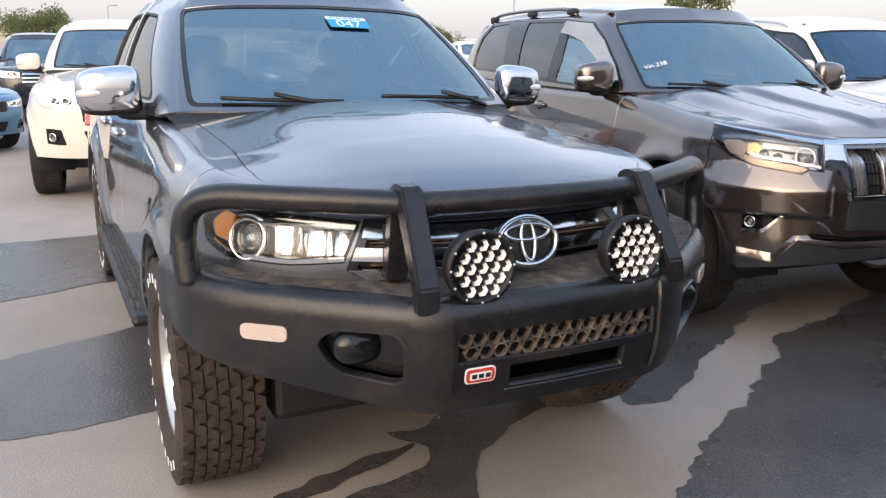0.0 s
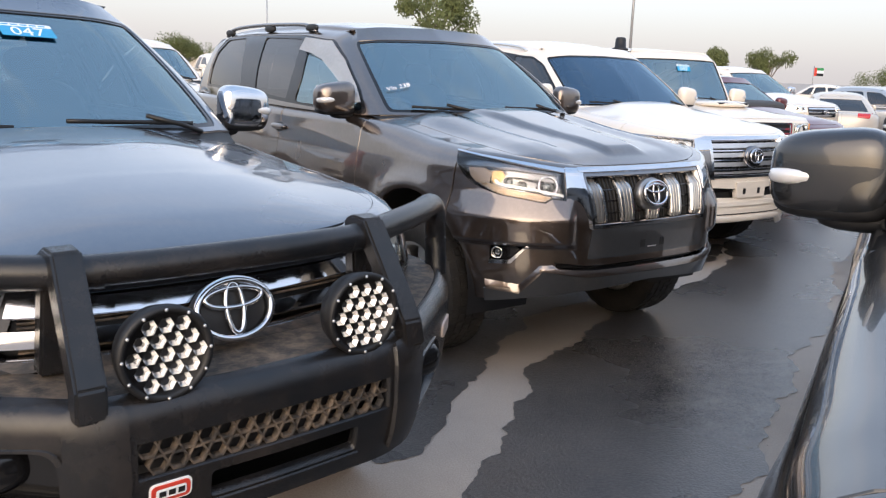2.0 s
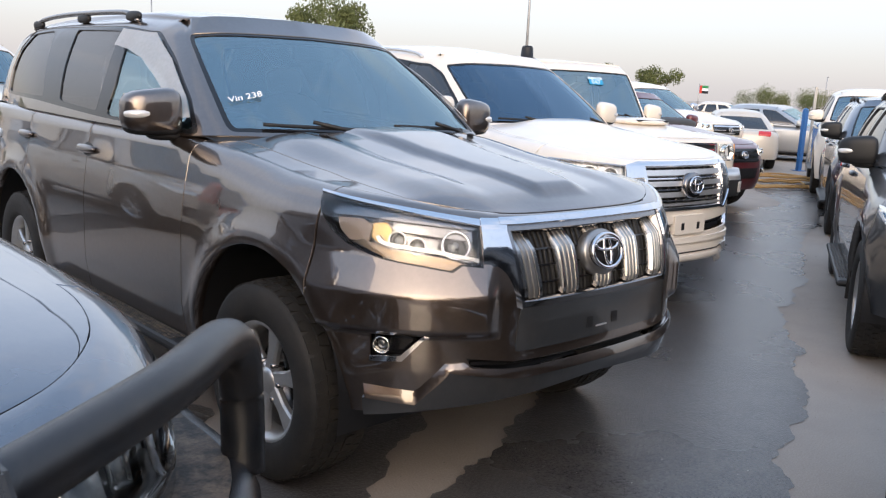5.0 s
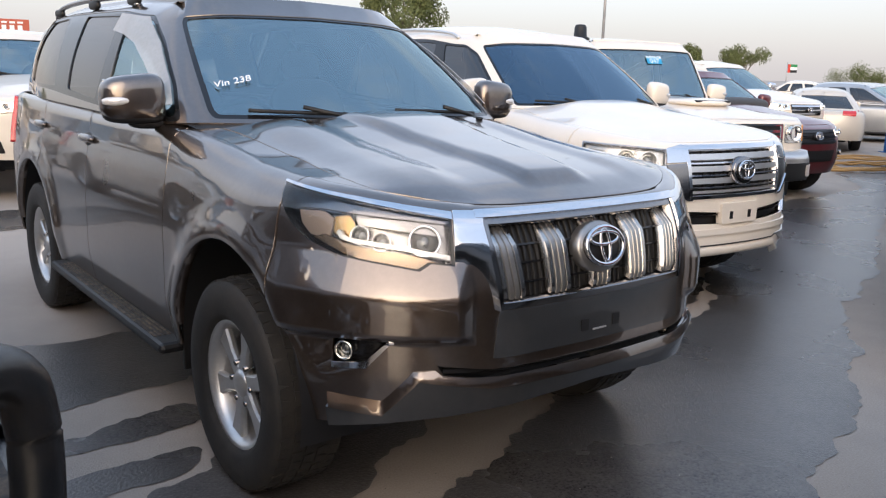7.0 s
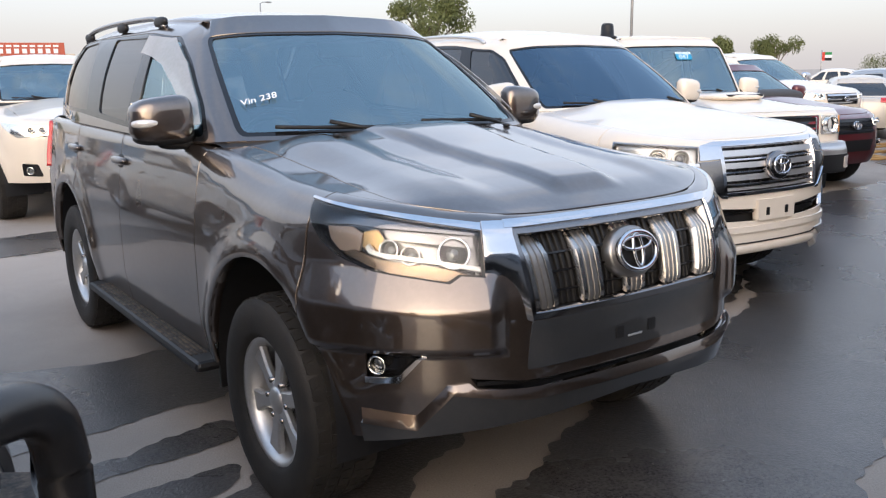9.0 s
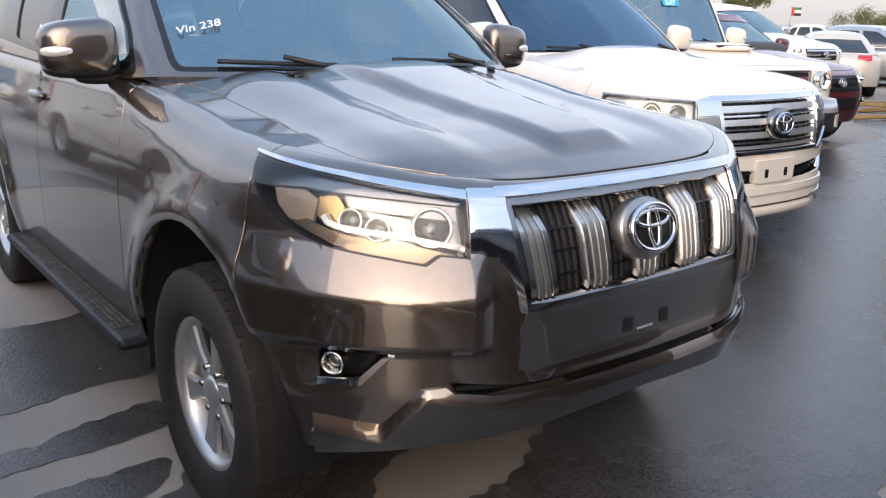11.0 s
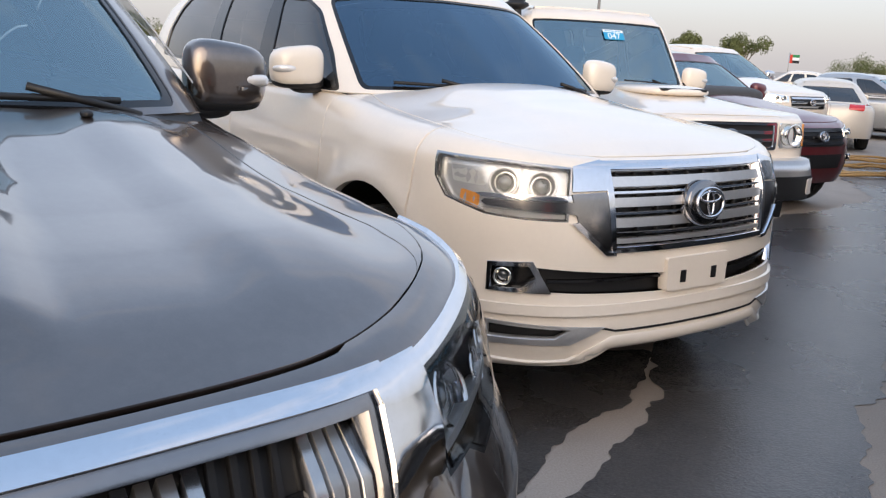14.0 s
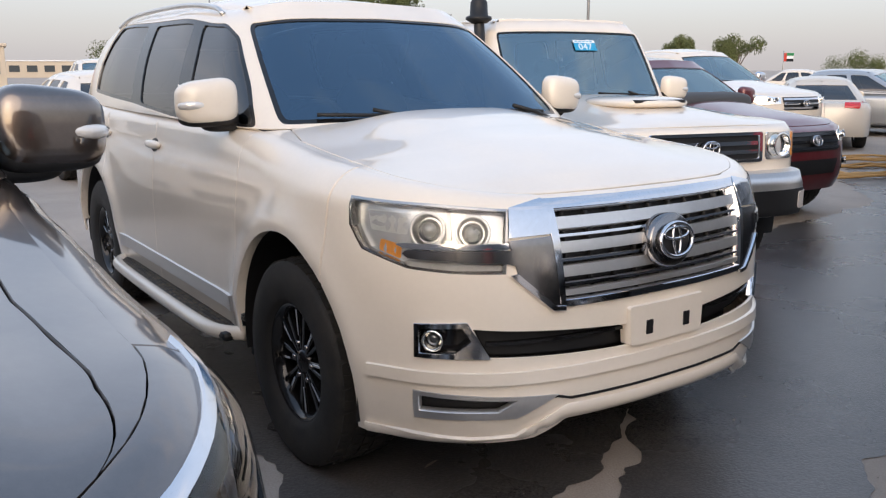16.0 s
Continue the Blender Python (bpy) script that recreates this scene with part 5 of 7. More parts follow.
    for lo, hi in groups:
        for j in range(4):
            q = (j - 1.5) * 0.0235
            spans = ((0.822, 1.050),) if lo else ((0.822, 0.885), (1.015, 1.050))
            for v0, v1 in spans:
                b0, b1 = lo + (hi - lo) * (v0 - 0.822) / 0.228 + q * 0.94, lo + (hi - lo) * (v1 - 0.822) / 0.228 + q
                patch("slat", sh, [(b0 - 0.0074, v0), (b0 + 0.0074, v0), (b1 + 0.0078, v1), (b1 - 0.0078, v1)], SLAT_EDGE if j in (0, 3) else GREY_CHROME, g, step=0.022, off=-0.004, thick=0.040, dish=bend)
    for uu in np.arange(-0.43, 0.44, 0.024):
        if min(abs(uu - q) for q, _ in groups) > 0.050:
            patch("thin_slat", sh, [(uu - 0.004, 0.82), (uu + 0.004, 0.82), (uu * 1.06 + 0.004, 1.05), (uu * 1.06 - 0.004, 1.05)], BLACK, g, step=0.08, off=-0.034, thick=0.014)
    for vv in (0.87, 0.93, 0.99):
        patch("cross_bar", sh, [(u, vv) for u in np.linspace(-0.43, 0.43, 9)] + [(u, vv + 0.006) for u in np.linspace(0.43, -0.43, 9)], GLOSS_BLACK, g, step=0.1, off=-0.03, thick=0.01)
    m = seat_on(sh, 0, 0.953, 0.0)
    lathe("emblem_boss", [(0.106, -0.04), (0.106, -0.006), (0.099, 0.002), (0.001, 0.002)], GREY_CHROME, g, m @ Matrix.Diagonal((1, 0.80, 1, 1)) @ Matrix.Rotation(np.pi / 2, 4, "X"), 40)
    emblem(g, seat_on(sh, 0, 0.953, 0.008), 0.182)
    # body-coloured in itself; the dark reflection it carries is painted in
    patch("plate_panel", sh, rounded([(-0.43, 0.794), (0.43, 0.794), (0.445, 0.645), (-0.445, 0.645)], 0.01), PAINT_DARK_AND_SHADE, car, step=0.06, off=0.004, thick=0.012, label="lower panel of the bumper, body paint with its dark reflection painted in")
    plate_holes(car, sh, (-0.075, 0.075), 0.700, 0.034, 0.04)
    patch("plate_slit", sh, [(-0.035, 0.676), (0.03, 0.676), (0.03, 0.682), (-0.035, 0.682)], SATIN, car, step=0.05, off=0.006, thick=0.004)
    sl = patch("lower_slot", sh, PS, BLACK, car, step=0.06, off=-0.04, thick=0.0)
    patch("slot_bar", sh, [(u, 0.603) for u in np.linspace(-0.6, 0.6, 20)] + [(u, 0.615) for u in np.linspace(0.6, -0.6, 20)], GLOSS_BLACK, sl, step=0.08, off=-0.012, thick=0.02)
    low_u, low_v = zip(*((0, 0.557), (0.45, 0.560), (0.60, 0.580), (0.675, 0.590), (0.785, 0.470), (0.955, 0.485)))

    def ledge(u, v):
        return 0.022 - 0.55 * np.maximum(v - np.interp(np.abs(u), low_u, low_v), 0)
    half = [(0, 0.588), (0.45, 0.590), (0.60, 0.598), (0.625, 0.618), (0.70, 0.612), (0.80, 0.512), (0.965, 0.540)]
    under = [(0.955, 0.483), (0.785, 0.470), (0.675, 0.588), (0.60, 0.580), (0.45, 0.560)]
    patch("bumper_ledge", sh, [(-a, b) for a, b in half[:0:-1]] + half + under + [(-a, b) for a, b in under[::-1]], PAINT_GREY, car, step=0.02, dish=ledge, thick=0.02)
    uu = np.linspace(-0.965, 0.965, 60)
    patch("bumper_lip", sh, [(u, float(np.interp(abs(u), low_u, low_v)) - 0.003) for u in uu[::-1]] + [(u, float(np.interp(abs(u), (0, 0.45, 0.67, 0.95), (0.508, 0.484, 0.458, 0.416)))) for u in uu], PAINT_DARK_AND_SHADE, car, step=0.03, off=0.016, thick=0.05)
    # handwriting on the glass
    text("chalk_note", "Vin 238", 0.052, STICKER_WHITE, car, seat_on(gh, -1.42, 0.30, 0.004) @ pose(0, 0, 0, 0, 0, 8), shear=0.25)
    for s in (1, -1):
        blob("washer_jet", hood.at(np.array(s * 0.55), np.array(0.86)) + np.array([0, 0, 0.006]), (0.02, 0.012, 0.008), BLACK, car, 2.5)


AMBER_CHROME = material("amber_chrome", (0.50, 0.30, 0.11), 0.22, 0.9, 0.5)

# ---- the white estate ----
LH = [(-1.203, 1.092), (-0.90, 1.085), (-0.62, 1.066), (-0.638, 0.872), (-0.80, 0.874), (-0.956, 0.884), (-1.128, 0.929), (-1.19, 1.0)]
LG = [(-0.482, 1.068), (0.482, 1.068), (0.45, 0.770), (-0.45, 0.770)]
LF = [(-0.93, 0.712), (-0.76, 0.722), (-0.686, 0.604), (-0.93, 0.604)]
LS = [(-0.745, 0.700), (-0.2, 0.664), (0.2, 0.664), (0.745, 0.700), (0.69, 0.606), (0.22, 0.590), (-0.22, 0.590), (-0.69, 0.606)]
LL = [(-0.936, 0.492), (-0.46, 0.475), (-0.60, 0.410), (-0.936, 0.400)]


def dress_white(car, sh, gh, hood):
    for s, poly in both(LH):
        h = headlight(car, sh, poly, s, 0.045, BRIGHT, bezel=SLAT_EDGE)
        for u, v, r in ((0.745, 1.0, 0.048), (0.895, 1.005, 0.050)):
            projector(h, sh, s * u, v, r, 0.035, SATIN)
        patch("amber_lamp", sh, rounded([(s * 1.0, 0.905), (s * 1.09, 0.928), (s * 1.085, 0.965), (s * 1.0, 0.952)], 0.01), AMBER, h, step=0.03, off=-0.045, thick=0.006)
        patch("clear_lamp", sh, rounded([(s * 0.98, 0.985), (s * 1.13, 0.99), (s * 1.15, 1.06), (s * 0.98, 1.065)], 0.012), LENS_WHITE, h, step=0.03, off=-0.045, thick=0.01)
        patch("chrome_blade", sh, [(s * a, b) for a, b in ((0.62, 0.948), (0.97, 0.946), (1.0, 0.958), (0.97, 0.962), (0.62, 0.966))], CHROME, h, step=0.03, off=0.004, thick=0.03)
        patch("dark_blade", sh, [(s * a, b) for a, b in ((0.48, 0.865), (0.64, 0.905), (0.95, 0.917), (0.97, 0.930), (0.96, 0.940), (0.62, 0.944), (0.49, 0.935))], SMOKE_CHROME, h, step=0.03, off=0.010, thick=0.03)
        patch("light_strip", sh, [(s * a, b) for a, b in ((0.65, 0.882), (0.80, 0.882), (0.955, 0.891), (0.975, 0.905), (0.80, 0.903), (0.65, 0.898))], LENS_WHITE, h, step=0.03, off=-0.012, thick=0.02)
        patch("lamp_divider", sh, [(s * a, b) for a, b in ((0.815, 0.975), (0.83, 0.975), (0.835, 1.06), (0.82, 1.06))], SMOKE_CHROME, h, step=0.03, off=-0.02, thick=0.02)
        patch("grille_corner", sh, [(s * a, b) for a, b in ((0.625, 1.066), (0.50, 1.088), (0.475, 1.066), (0.485, 0.985), (0.63, 0.98))], CHROME, car, step=0.03, off=0.014, thick=0.03, label="chrome corner of the grille")
        patch("grille_wedge", sh, [(s * a, b) for a, b in ((0.63, 0.972), (0.485, 0.98), (0.448, 0.760), (0.47, 0.756), (0.60, 0.872))], SMOKE_CHROME, car, step=0.03, off=0.010, thick=0.03)
        patch("wedge_edge", sh, [(s * a, b) for a, b in ((0.625, 0.868), (0.60, 0.872), (0.475, 0.765), (0.44, 0.762), (0.44, 0.748), (0.485, 0.752))], CHROME, car, step=0.03, off=0.018, thick=0.02)
        f = [(s * abs(a), b) for a, b in LF]
        patch("fog_recess", sh, f, GLOSS_BLACK, car, step=0.04, off=-0.04, thick=0.0)
        patch("fog_trim", sh, f, CHROME, car, [[(s * abs(a), b) for a, b in ((0.915, 0.697), (0.775, 0.705), (0.745, 0.66), (0.80, 0.62), (0.915, 0.618))]], step=0.03, off=0.008, thick=0.04)
        projector(car, sh, s * 0.87, 0.66, 0.030, 0.02)
        l2 = [(s * abs(a), b) for a, b in LL]
        patch("lower_recess", sh, l2, BLACK, car, step=0.05, off=-0.03, thick=0.0)
        patch("lower_trim", sh, l2, SATIN, car, [[(s * abs(a), b) for a, b in ((0.918, 0.478), (0.60, 0.468), (0.66, 0.432), (0.918, 0.425))]], step=0.03, off=0.008, thick=0.03)
    patch("grille_back", sh, LG, BLACK, car, step=0.08, off=-0.06, thick=0.0)
    g = patch("grille", sh, [(-0.495, 1.086), (0.495, 1.086), (0.455, 0.758), (-0.455, 0.758)], CHROME, car, [[(-0.462, 1.058), (0.462, 1.058), (0.438, 0.778), (-0.438, 0.778)]], step=0.04, off=0.012, thick=0.06, label="chrome grille of broad horizontal bars")
    for v0, v1, mat in ((1.000, 1.035, SATIN), (0.975, 0.983, CHROME), (0.925, 0.960, SATIN), (0.898, 0.906, CHROME), (0.850, 0.884, SATIN), (0.822, 0.830, CHROME), (0.790, 0.806, SATIN)):
        w = 0.445 + 0.02 * (v0 - 0.77) / 0.29
        patch("grille_bar", sh, [(u, v0) for u in np.linspace(-w, w, 14)] + [(u, v1) for u in np.linspace(w, -w, 14)], mat, g, step=0.05, off=0.0, thick=0.05)
    for u in np.arange(-0.40, 0.41, 0.10):
        patch("grille_rib", sh, [(u - 0.005, 0.78), (u + 0.005, 0.78), (u + 0.005, 1.055), (u - 0.005, 1.055)], BLACK, g, step=0.1, off=-0.035, thick=0.02)
    m = seat_on(sh, 0, 0.925, 0.02)
    lathe("emblem_boss", [(0.105, -0.03), (0.105, 0.008), (0.098, 0.014), (0.001, 0.014)], SMOKE_CHROME, g, m @ Matrix.Diagonal((1, 0.86, 1, 1)) @ Matrix.Rotation(np.pi / 2, 4, "X"), 40)
    emblem(g, seat_on(sh, 0, 0.925, 0.040), 0.165)
    sl = patch("lower_slot", sh, LS, BLACK, car, step=0.06, off=-0.05, thick=0.0)
    patch("slot_bar", sh, [(u, 0.640) for u in np.linspace(-0.7, 0.7, 20)] + [(u, 0.650) for u in np.linspace(0.7, -0.7, 20)], GLOSS_BLACK, sl, step=0.08, off=-0.02, thick=0.02)
    patch("plate_panel", sh, rounded([(-0.185, 0.722), (0.185, 0.722), (0.175, 0.588), (-0.175, 0.588)], 0.012), PAINT_WHITE, car, step=0.05, off=0.018, thick=0.05, label="bare white number plate mount")
    for u in (-0.092, 0.092):
        patch("mount_hole", sh, rounded([(u - 0.016, 0.618), (u + 0.016, 0.618), (u + 0.016, 0.668), (u - 0.016, 0.668)], 0.004), BLACK, car, step=0.03, off=0.0205, thick=0.002)
    patch("lip_seam", sh, [(u, 0.452 + 0.012 * (abs(u) > 0.45)) for u in np.linspace(-0.56, 0.56, 24)] + [(u, 0.460 + 0.012 * (abs(u) > 0.45)) for u in np.linspace(0.56, -0.56, 24)], BLACK, car, step=0.05, off=0.003, thick=0.004)
    top = [(0, 0.440), (0.43, 0.440), (0.52, 0.392), (0.60, 0.345), (0.75, 0.335), (1.13, 0.345)]
    foot = [(1.13, 0.312), (0.75, 0.306), (0.56, 0.314), (0.49, 0.350), (0.42, 0.388), (0, 0.393)]
    patch("bumper_lip", sh, [(-a, b) for a, b in top[:0:-1]] + top + foot[:-1] + [(-a, b) for a, b in foot[::-1]], PAINT_WHITE, car, step=0.03, dish=lambda u, v: 0.014 - 4.0 * np.maximum(np.abs(v - np.interp(np.abs(u), (0, 0.43, 0.56, 1.1), (0.415, 0.413, 0.352, 0.328))) - 0.010, 0)**1.5, thick=0.05)
    patch("bumper_shelf", sh, [(u, 0.560) for u in np.linspace(-1.10, 1.10, 30)] + [(u, 0.520) for u in np.linspace(1.10, -1.10, 30)], PAINT_WHITE, car, step=0.05, off=0.014, thick=0.03)
    for s in (1, -1):
        x0, x1 = sh.ux(-0.56), sh.ux(-2.30)
        tube("step_rim", smooth_path([(-0.50, s * 0.93, 0.385), (-0.58, s * 1.0, 0.385), (-0.75, s * 1.035, 0.385), (-1.4, s * 1.045, 0.385), (-2.1, s * 1.035, 0.385), (-2.27, s * 1.0, 0.385), (-2.35, s * 0.93, 0.385)], 6), 0.032, PAINT_WHITE, car, n=12)
        tube("roof_rail", smooth_path([gh.at(np.array(s * q), np.array(0.965)) + np.array([0, 0, h]) for q, h in ((2.35, 0.0), (2.55, 0.026), (3.2, 0.034), (4.2, 0.030), (4.75, 0.0))], 6), 0.013, SATIN, car, n=8)
        patch("door_moulding", sh, [(s * x0, 0.545), (s * x1, 0.545), (s * x1, 0.475), (s * x0, 0.475)], SATIN, car, step=0.1, off=0.012, thick=0.02)


# ---- the slate pick-up and its bull bar ----
HH = [(-1.036, 1.035), (-0.97, 1.085), (-0.80, 1.080), (-0.485, 1.056), (-0.535, 0.945), (-0.70, 0.935), (-0.916, 0.940), (-1.01, 0.975)]
HG = [(-0.478, 1.060), (0.478, 1.060), (0.53, 0.925), (0.42, 0.875), (-0.42, 0.875), (-0.53, 0.925)]
BULL = dict(base=9.0, hub=0.4, arch=0.1, flare=0.0,
            plan=[(1.125, 0, 0.895, 0.05), (1.12, 0.2, 0.895, 0.05), (1.115, 0.32, 0.895, 0.05), (1.095, 0.40, 0.895, 0.05), (1.03, 0.50, 0.90, 0.05), (0.87, 0.70, 0.905, 0.05), (0.74, 0.84, 0.91, 0.05), (0.62, 0.915, 0.915, 0.05), (0.45, 0.945, 0.92, 0.05), (0.36, 0.95, 0.92, 0.05), (0.3, 0.7, 0.92, 0.05), (0.3, 0, 0.92, 0.05)],
            fin=[(0.4, 0.10), (0.55, 0.05), (0.66, 0.01), (0.75, 0.0), (0.9, 0.0)], sin=[(0.4, 0.12), (0.55, 0.06), (0.7, 0.01), (0.8, 0.0), (0.95, 0.0)], rin=[(0.4, 0), (0.9, 0)])


def dress_pickup(car, sh, gh, hood):
    for s, poly in both(HH):
        h = headlight(car, sh, poly, s, 0.06, BULB)
        projector(h, sh, s * 0.84, 1.0, 0.056, 0.03)
        t = np.linspace(0.4, 2 * np.pi - 0.2, 30)
        m = seat_on(sh, s * 0.84, 1.0, -0.008)
        tube("light_ring", [m @ Vector((0.062 * math.cos(q), 0.055 * math.sin(q), 0)) for q in t], 0.006, LENS_WHITE, h, n=6)
        patch("amber_lamp", sh, rounded([(s * 0.93, 0.98), (s * 1.0, 0.99), (s * 1.02, 1.03), (s * 0.96, 1.072), (s * 0.92, 1.06)], 0.01), AMBER, h, step=0.03, off=-0.025, thick=0.012)
        for u, v, w in ((0.72, 1.0, 0.05), (0.62, 0.995, 0.04), (0.55, 1.0, 0.025)):
            patch("reflector", sh, rounded([(s * (u - w * 0.8), v - 0.04), (s * (u + w * 0.8), v - 0.045), (s * (u + w * 0.7), v + 0.045), (s * (u - w * 0.7), v + 0.04)], 0.012), BULB, h, step=0.02, off=-0.035, thick=0.01, dish=lambda a, b, u=u, s=s: -0.02 * np.cos((np.abs(a) - u) * 40)**2)
        patch("light_strip", sh, [(s * a, b) for a, b in ((0.535, 0.950), (0.70, 0.940), (0.916, 0.946), (0.99, 0.975), (1.0, 0.985), (0.91, 0.958), (0.70, 0.952), (0.535, 0.962))], CHROME, h, step=0.02, off=0.002, thick=0.02)
    patch("grille_back", sh, HG, BLACK, car, step=0.08, off=-0.06, thick=0.0)
    g = patch("grille", sh, HG, GLOSS_BLACK, car, [[(-0.455, 1.045), (0.455, 1.045), (0.50, 0.93), (0.40, 0.888), (-0.40, 0.888), (-0.50, 0.93)]], step=0.04, off=0.002, thick=0.05, label="black grille with chrome bars and brown dust")
    for v0, v1, w0, w1, mat in ((1.010, 1.045, 0.485, 0.475, CHROME), (0.952, 0.985, 0.515, 0.500, CHROME), (0.898, 0.925, 0.47, 0.520, CHROME)):
        patch("grille_bar", sh, [(u, v0 - 0.012 * (1 - (u / w0)**2)) for u in np.linspace(-w0, w0, 20)] + [(u, v1 - 0.012 * (1 - (u / w1)**2)) for u in np.linspace(w1, -w1, 20)], mat, g, step=0.04, off=0.008, thick=0.05)
    for v0 in (1.0, 0.990, 0.940, 0.930, 0.890):
        patch("fine_bar", sh, [(u, v0) for u in np.linspace(-0.46, 0.46, 14)] + [(u, v0 + 0.004) for u in np.linspace(0.46, -0.46, 14)], DIRTY, g, step=0.08, off=-0.02, thick=0.02)
    emblem(g, seat_on(sh, 0, 0.972, 0.030), 0.20)
    # bumper of the bull bar
    b = Shell(BULL)
    um = b.ux(0.37)
    us = np.linspace(-um, um, 60)
    c1 = b.uy(0.325)
    mesh_open = [(-c1 + 0.01, 0.802), (c1 - 0.01, 0.802), (c1 - 0.01, 0.722), (-c1 + 0.01, 0.722)]
    winch = rounded([(-0.16, 0.70), (0.22, 0.70), (0.22, 0.635), (-0.16, 0.635)], 0.01)
    fogs = [rounded([(s * b.uy(0.445), 0.81), (s * b.uy(0.60), 0.81), (s * (b.uy(0.64)), 0.77), (s * b.uy(0.60), 0.69), (s * b.uy(0.445), 0.66)], 0.05) for s in (1, -1)]

    def foot(u):
        a = abs(u)
        return 0.575 if a < b.uy(0.42) else 0.575 + 0.16 * min(1, (a - b.uy(0.42)) / (um - b.uy(0.42)))
    bar = patch("bull_bar", b, [(u, foot(u)) for u in us] + [(u, float(b.top(u))) for u in us[::-1]], STEEL_BLACK, car, [mesh_open, winch, *fogs], step=0.04, thick=0.03, label="black steel bull bar with tube hoops and a winch opening")
    uu = np.linspace(-um, um, 41)
    p0 = b.rim(uu)
    p1 = p0.copy()
    p1[:, 0] = np.minimum(p0[:, 0] - 0.12, 0.86)
    p1[:, 1] *= 0.86
    p1[:, 2] = p0[:, 2] - 0.005
    part("top_plate", make_mesh("top_plate", np.concatenate([p0, p1]), [(i, 41 + i, 42 + i, i + 1) for i in range(40)]), DIRTY, bar, "dusty black top plate")
    lo = np.array([b.at(np.array(u), np.array(foot(u))) for u in uu])
    l1 = lo.copy()
    l1[:, 0] -= 0.25
    l1[:, 1] *= 0.8
    part("skid_plate", make_mesh("skid_plate", np.concatenate([lo, l1]), [(i, i + 1, 42 + i, 41 + i) for i in range(40)]), BLACK, bar)
    # honeycomb
    patch("honeycomb_back", b, mesh_open, BLACK, bar, step=0.08, off=-0.06, thick=0.0)
    for j in range(2):
        for i in range(15):
            u0, v0 = -c1 + 0.035 + 0.0425 * i + 0.021 * (j % 2), 0.782 - 0.04 * j
            if u0 > c1 - 0.02:
                continue
            hexa = [(u0 + 0.0245 * math.cos(q), v0 + 0.0235 * math.sin(q)) for q in np.radians(np.arange(0, 360, 60))]
            patch("honeycomb_cell", b, hexa, DIRTY, bar, [[(u0 + 0.8 * (x - u0), v0 + 0.8 * (y - v0)) for x, y in hexa]], step=0.05, off=-0.012, thick=0.02)
    patch("winch_back", b, winch, BLACK, bar, step=0.08, off=-0.08, thick=0.0)
    patch("winch_shelf", b, rounded([(-0.17, 0.628), (0.23, 0.628), (0.23, 0.618), (-0.17, 0.618)], 0.003), STEEL_BLACK, bar, step=0.06, off=0.006, thick=0.02)
    badge = patch("badge", b, rounded([(-0.295, 0.708), (-0.205, 0.708), (-0.205, 0.662), (-0.295, 0.662)], 0.014), STICKER_WHITE, bar, step=0.03, off=0.003, thick=0.003, label="small red badge with a white rim")
    patch("badge_face", b, rounded([(-0.291, 0.704), (-0.209, 0.704), (-0.209, 0.666), (-0.291, 0.666)], 0.012), BADGE_RED, badge, step=0.03, off=0.005, thick=0.002)
    patch("badge_plate", b, rounded([(-0.282, 0.696), (-0.218, 0.696), (-0.218, 0.674), (-0.282, 0.674)], 0.006), STICKER_WHITE, badge, step=0.03, off=0.0065, thick=0.001)
    for k in range(3):
        patch("badge_bar", b, [(-0.276 + 0.020 * k, 0.679), (-0.262 + 0.020 * k, 0.679), (-0.262 + 0.020 * k, 0.691), (-0.276 + 0.020 * k, 0.691)], BLACK, badge, step=0.03, off=0.008, thick=0.001)
    for s in (1, -1):
        f = fogs[0 if s > 0 else 1]
        mid = np.mean(f, 0)
        patch("fog_blank", b, f, GLOSS_BLACK, bar, step=0.04, off=-0.045, thick=0.0)
        patch("fog_rim", b, [(mid[0] + (x - mid[0]) * 1.07, mid[1] + (y - mid[1]) * 1.07) for x, y in f], STEEL_BLACK, bar, [[(mid[0] + (x - mid[0]) * 0.97, mid[1] + (y - mid[1]) * 0.97) for x, y in f]], step=0.03, off=0.007, thick=0.03)
        blob("fog_dome", b.at(np.array(mid[0]), np.array(mid[1])) + np.array([-0.03, -s * 0.015, 0.01]), (0.04, 0.07, 0.05), GLOSS_BLACK, bar, 2.4)
        um2 = b.uy(0.755)
        patch("marker_lamp", b, rounded([(s * (um2 - 0.075), 0.762), (s * (um2 + 0.06), 0.762), (s * (um2 + 0.06), 0.805), (s * (um2 - 0.075), 0.805)], 0.02), MARKER, bar, step=0.03, off=0.006, thick=0.01, label="pale reflective marker")
        corner = [(s * b.uy(q), v) for q, v in ((0.33, 0.885), (0.44, 0.885), (0.44, 0.60), (0.33, 0.60))]
        patch("corner_block", b, rounded(corner, 0.02), STEEL_BLACK, bar, step=0.04, off=0.012, thick=0.03)
        # side hoop
        hoop = smooth_path([(0.935, s * 0.30, 1.115), (0.91, s * 0.40, 1.12), (0.78, s * 0.66, 1.128), (0.66, s * 0.82, 1.125), (0.61, s * 0.885, 1.09), (0.595, s * 0.905, 1.02), (0.60, s * 0.905, 0.95), (0.61, s * 0.90, 0.88)], 7)
        tube("side_hoop", hoop, 0.036, STEEL_BLACK, bar, n=16)
        # upright: folded steel post
        top, base = Vector((0.945, s * 0.372, 1.165)), Vector((1.085, s * 0.392, 0.87))
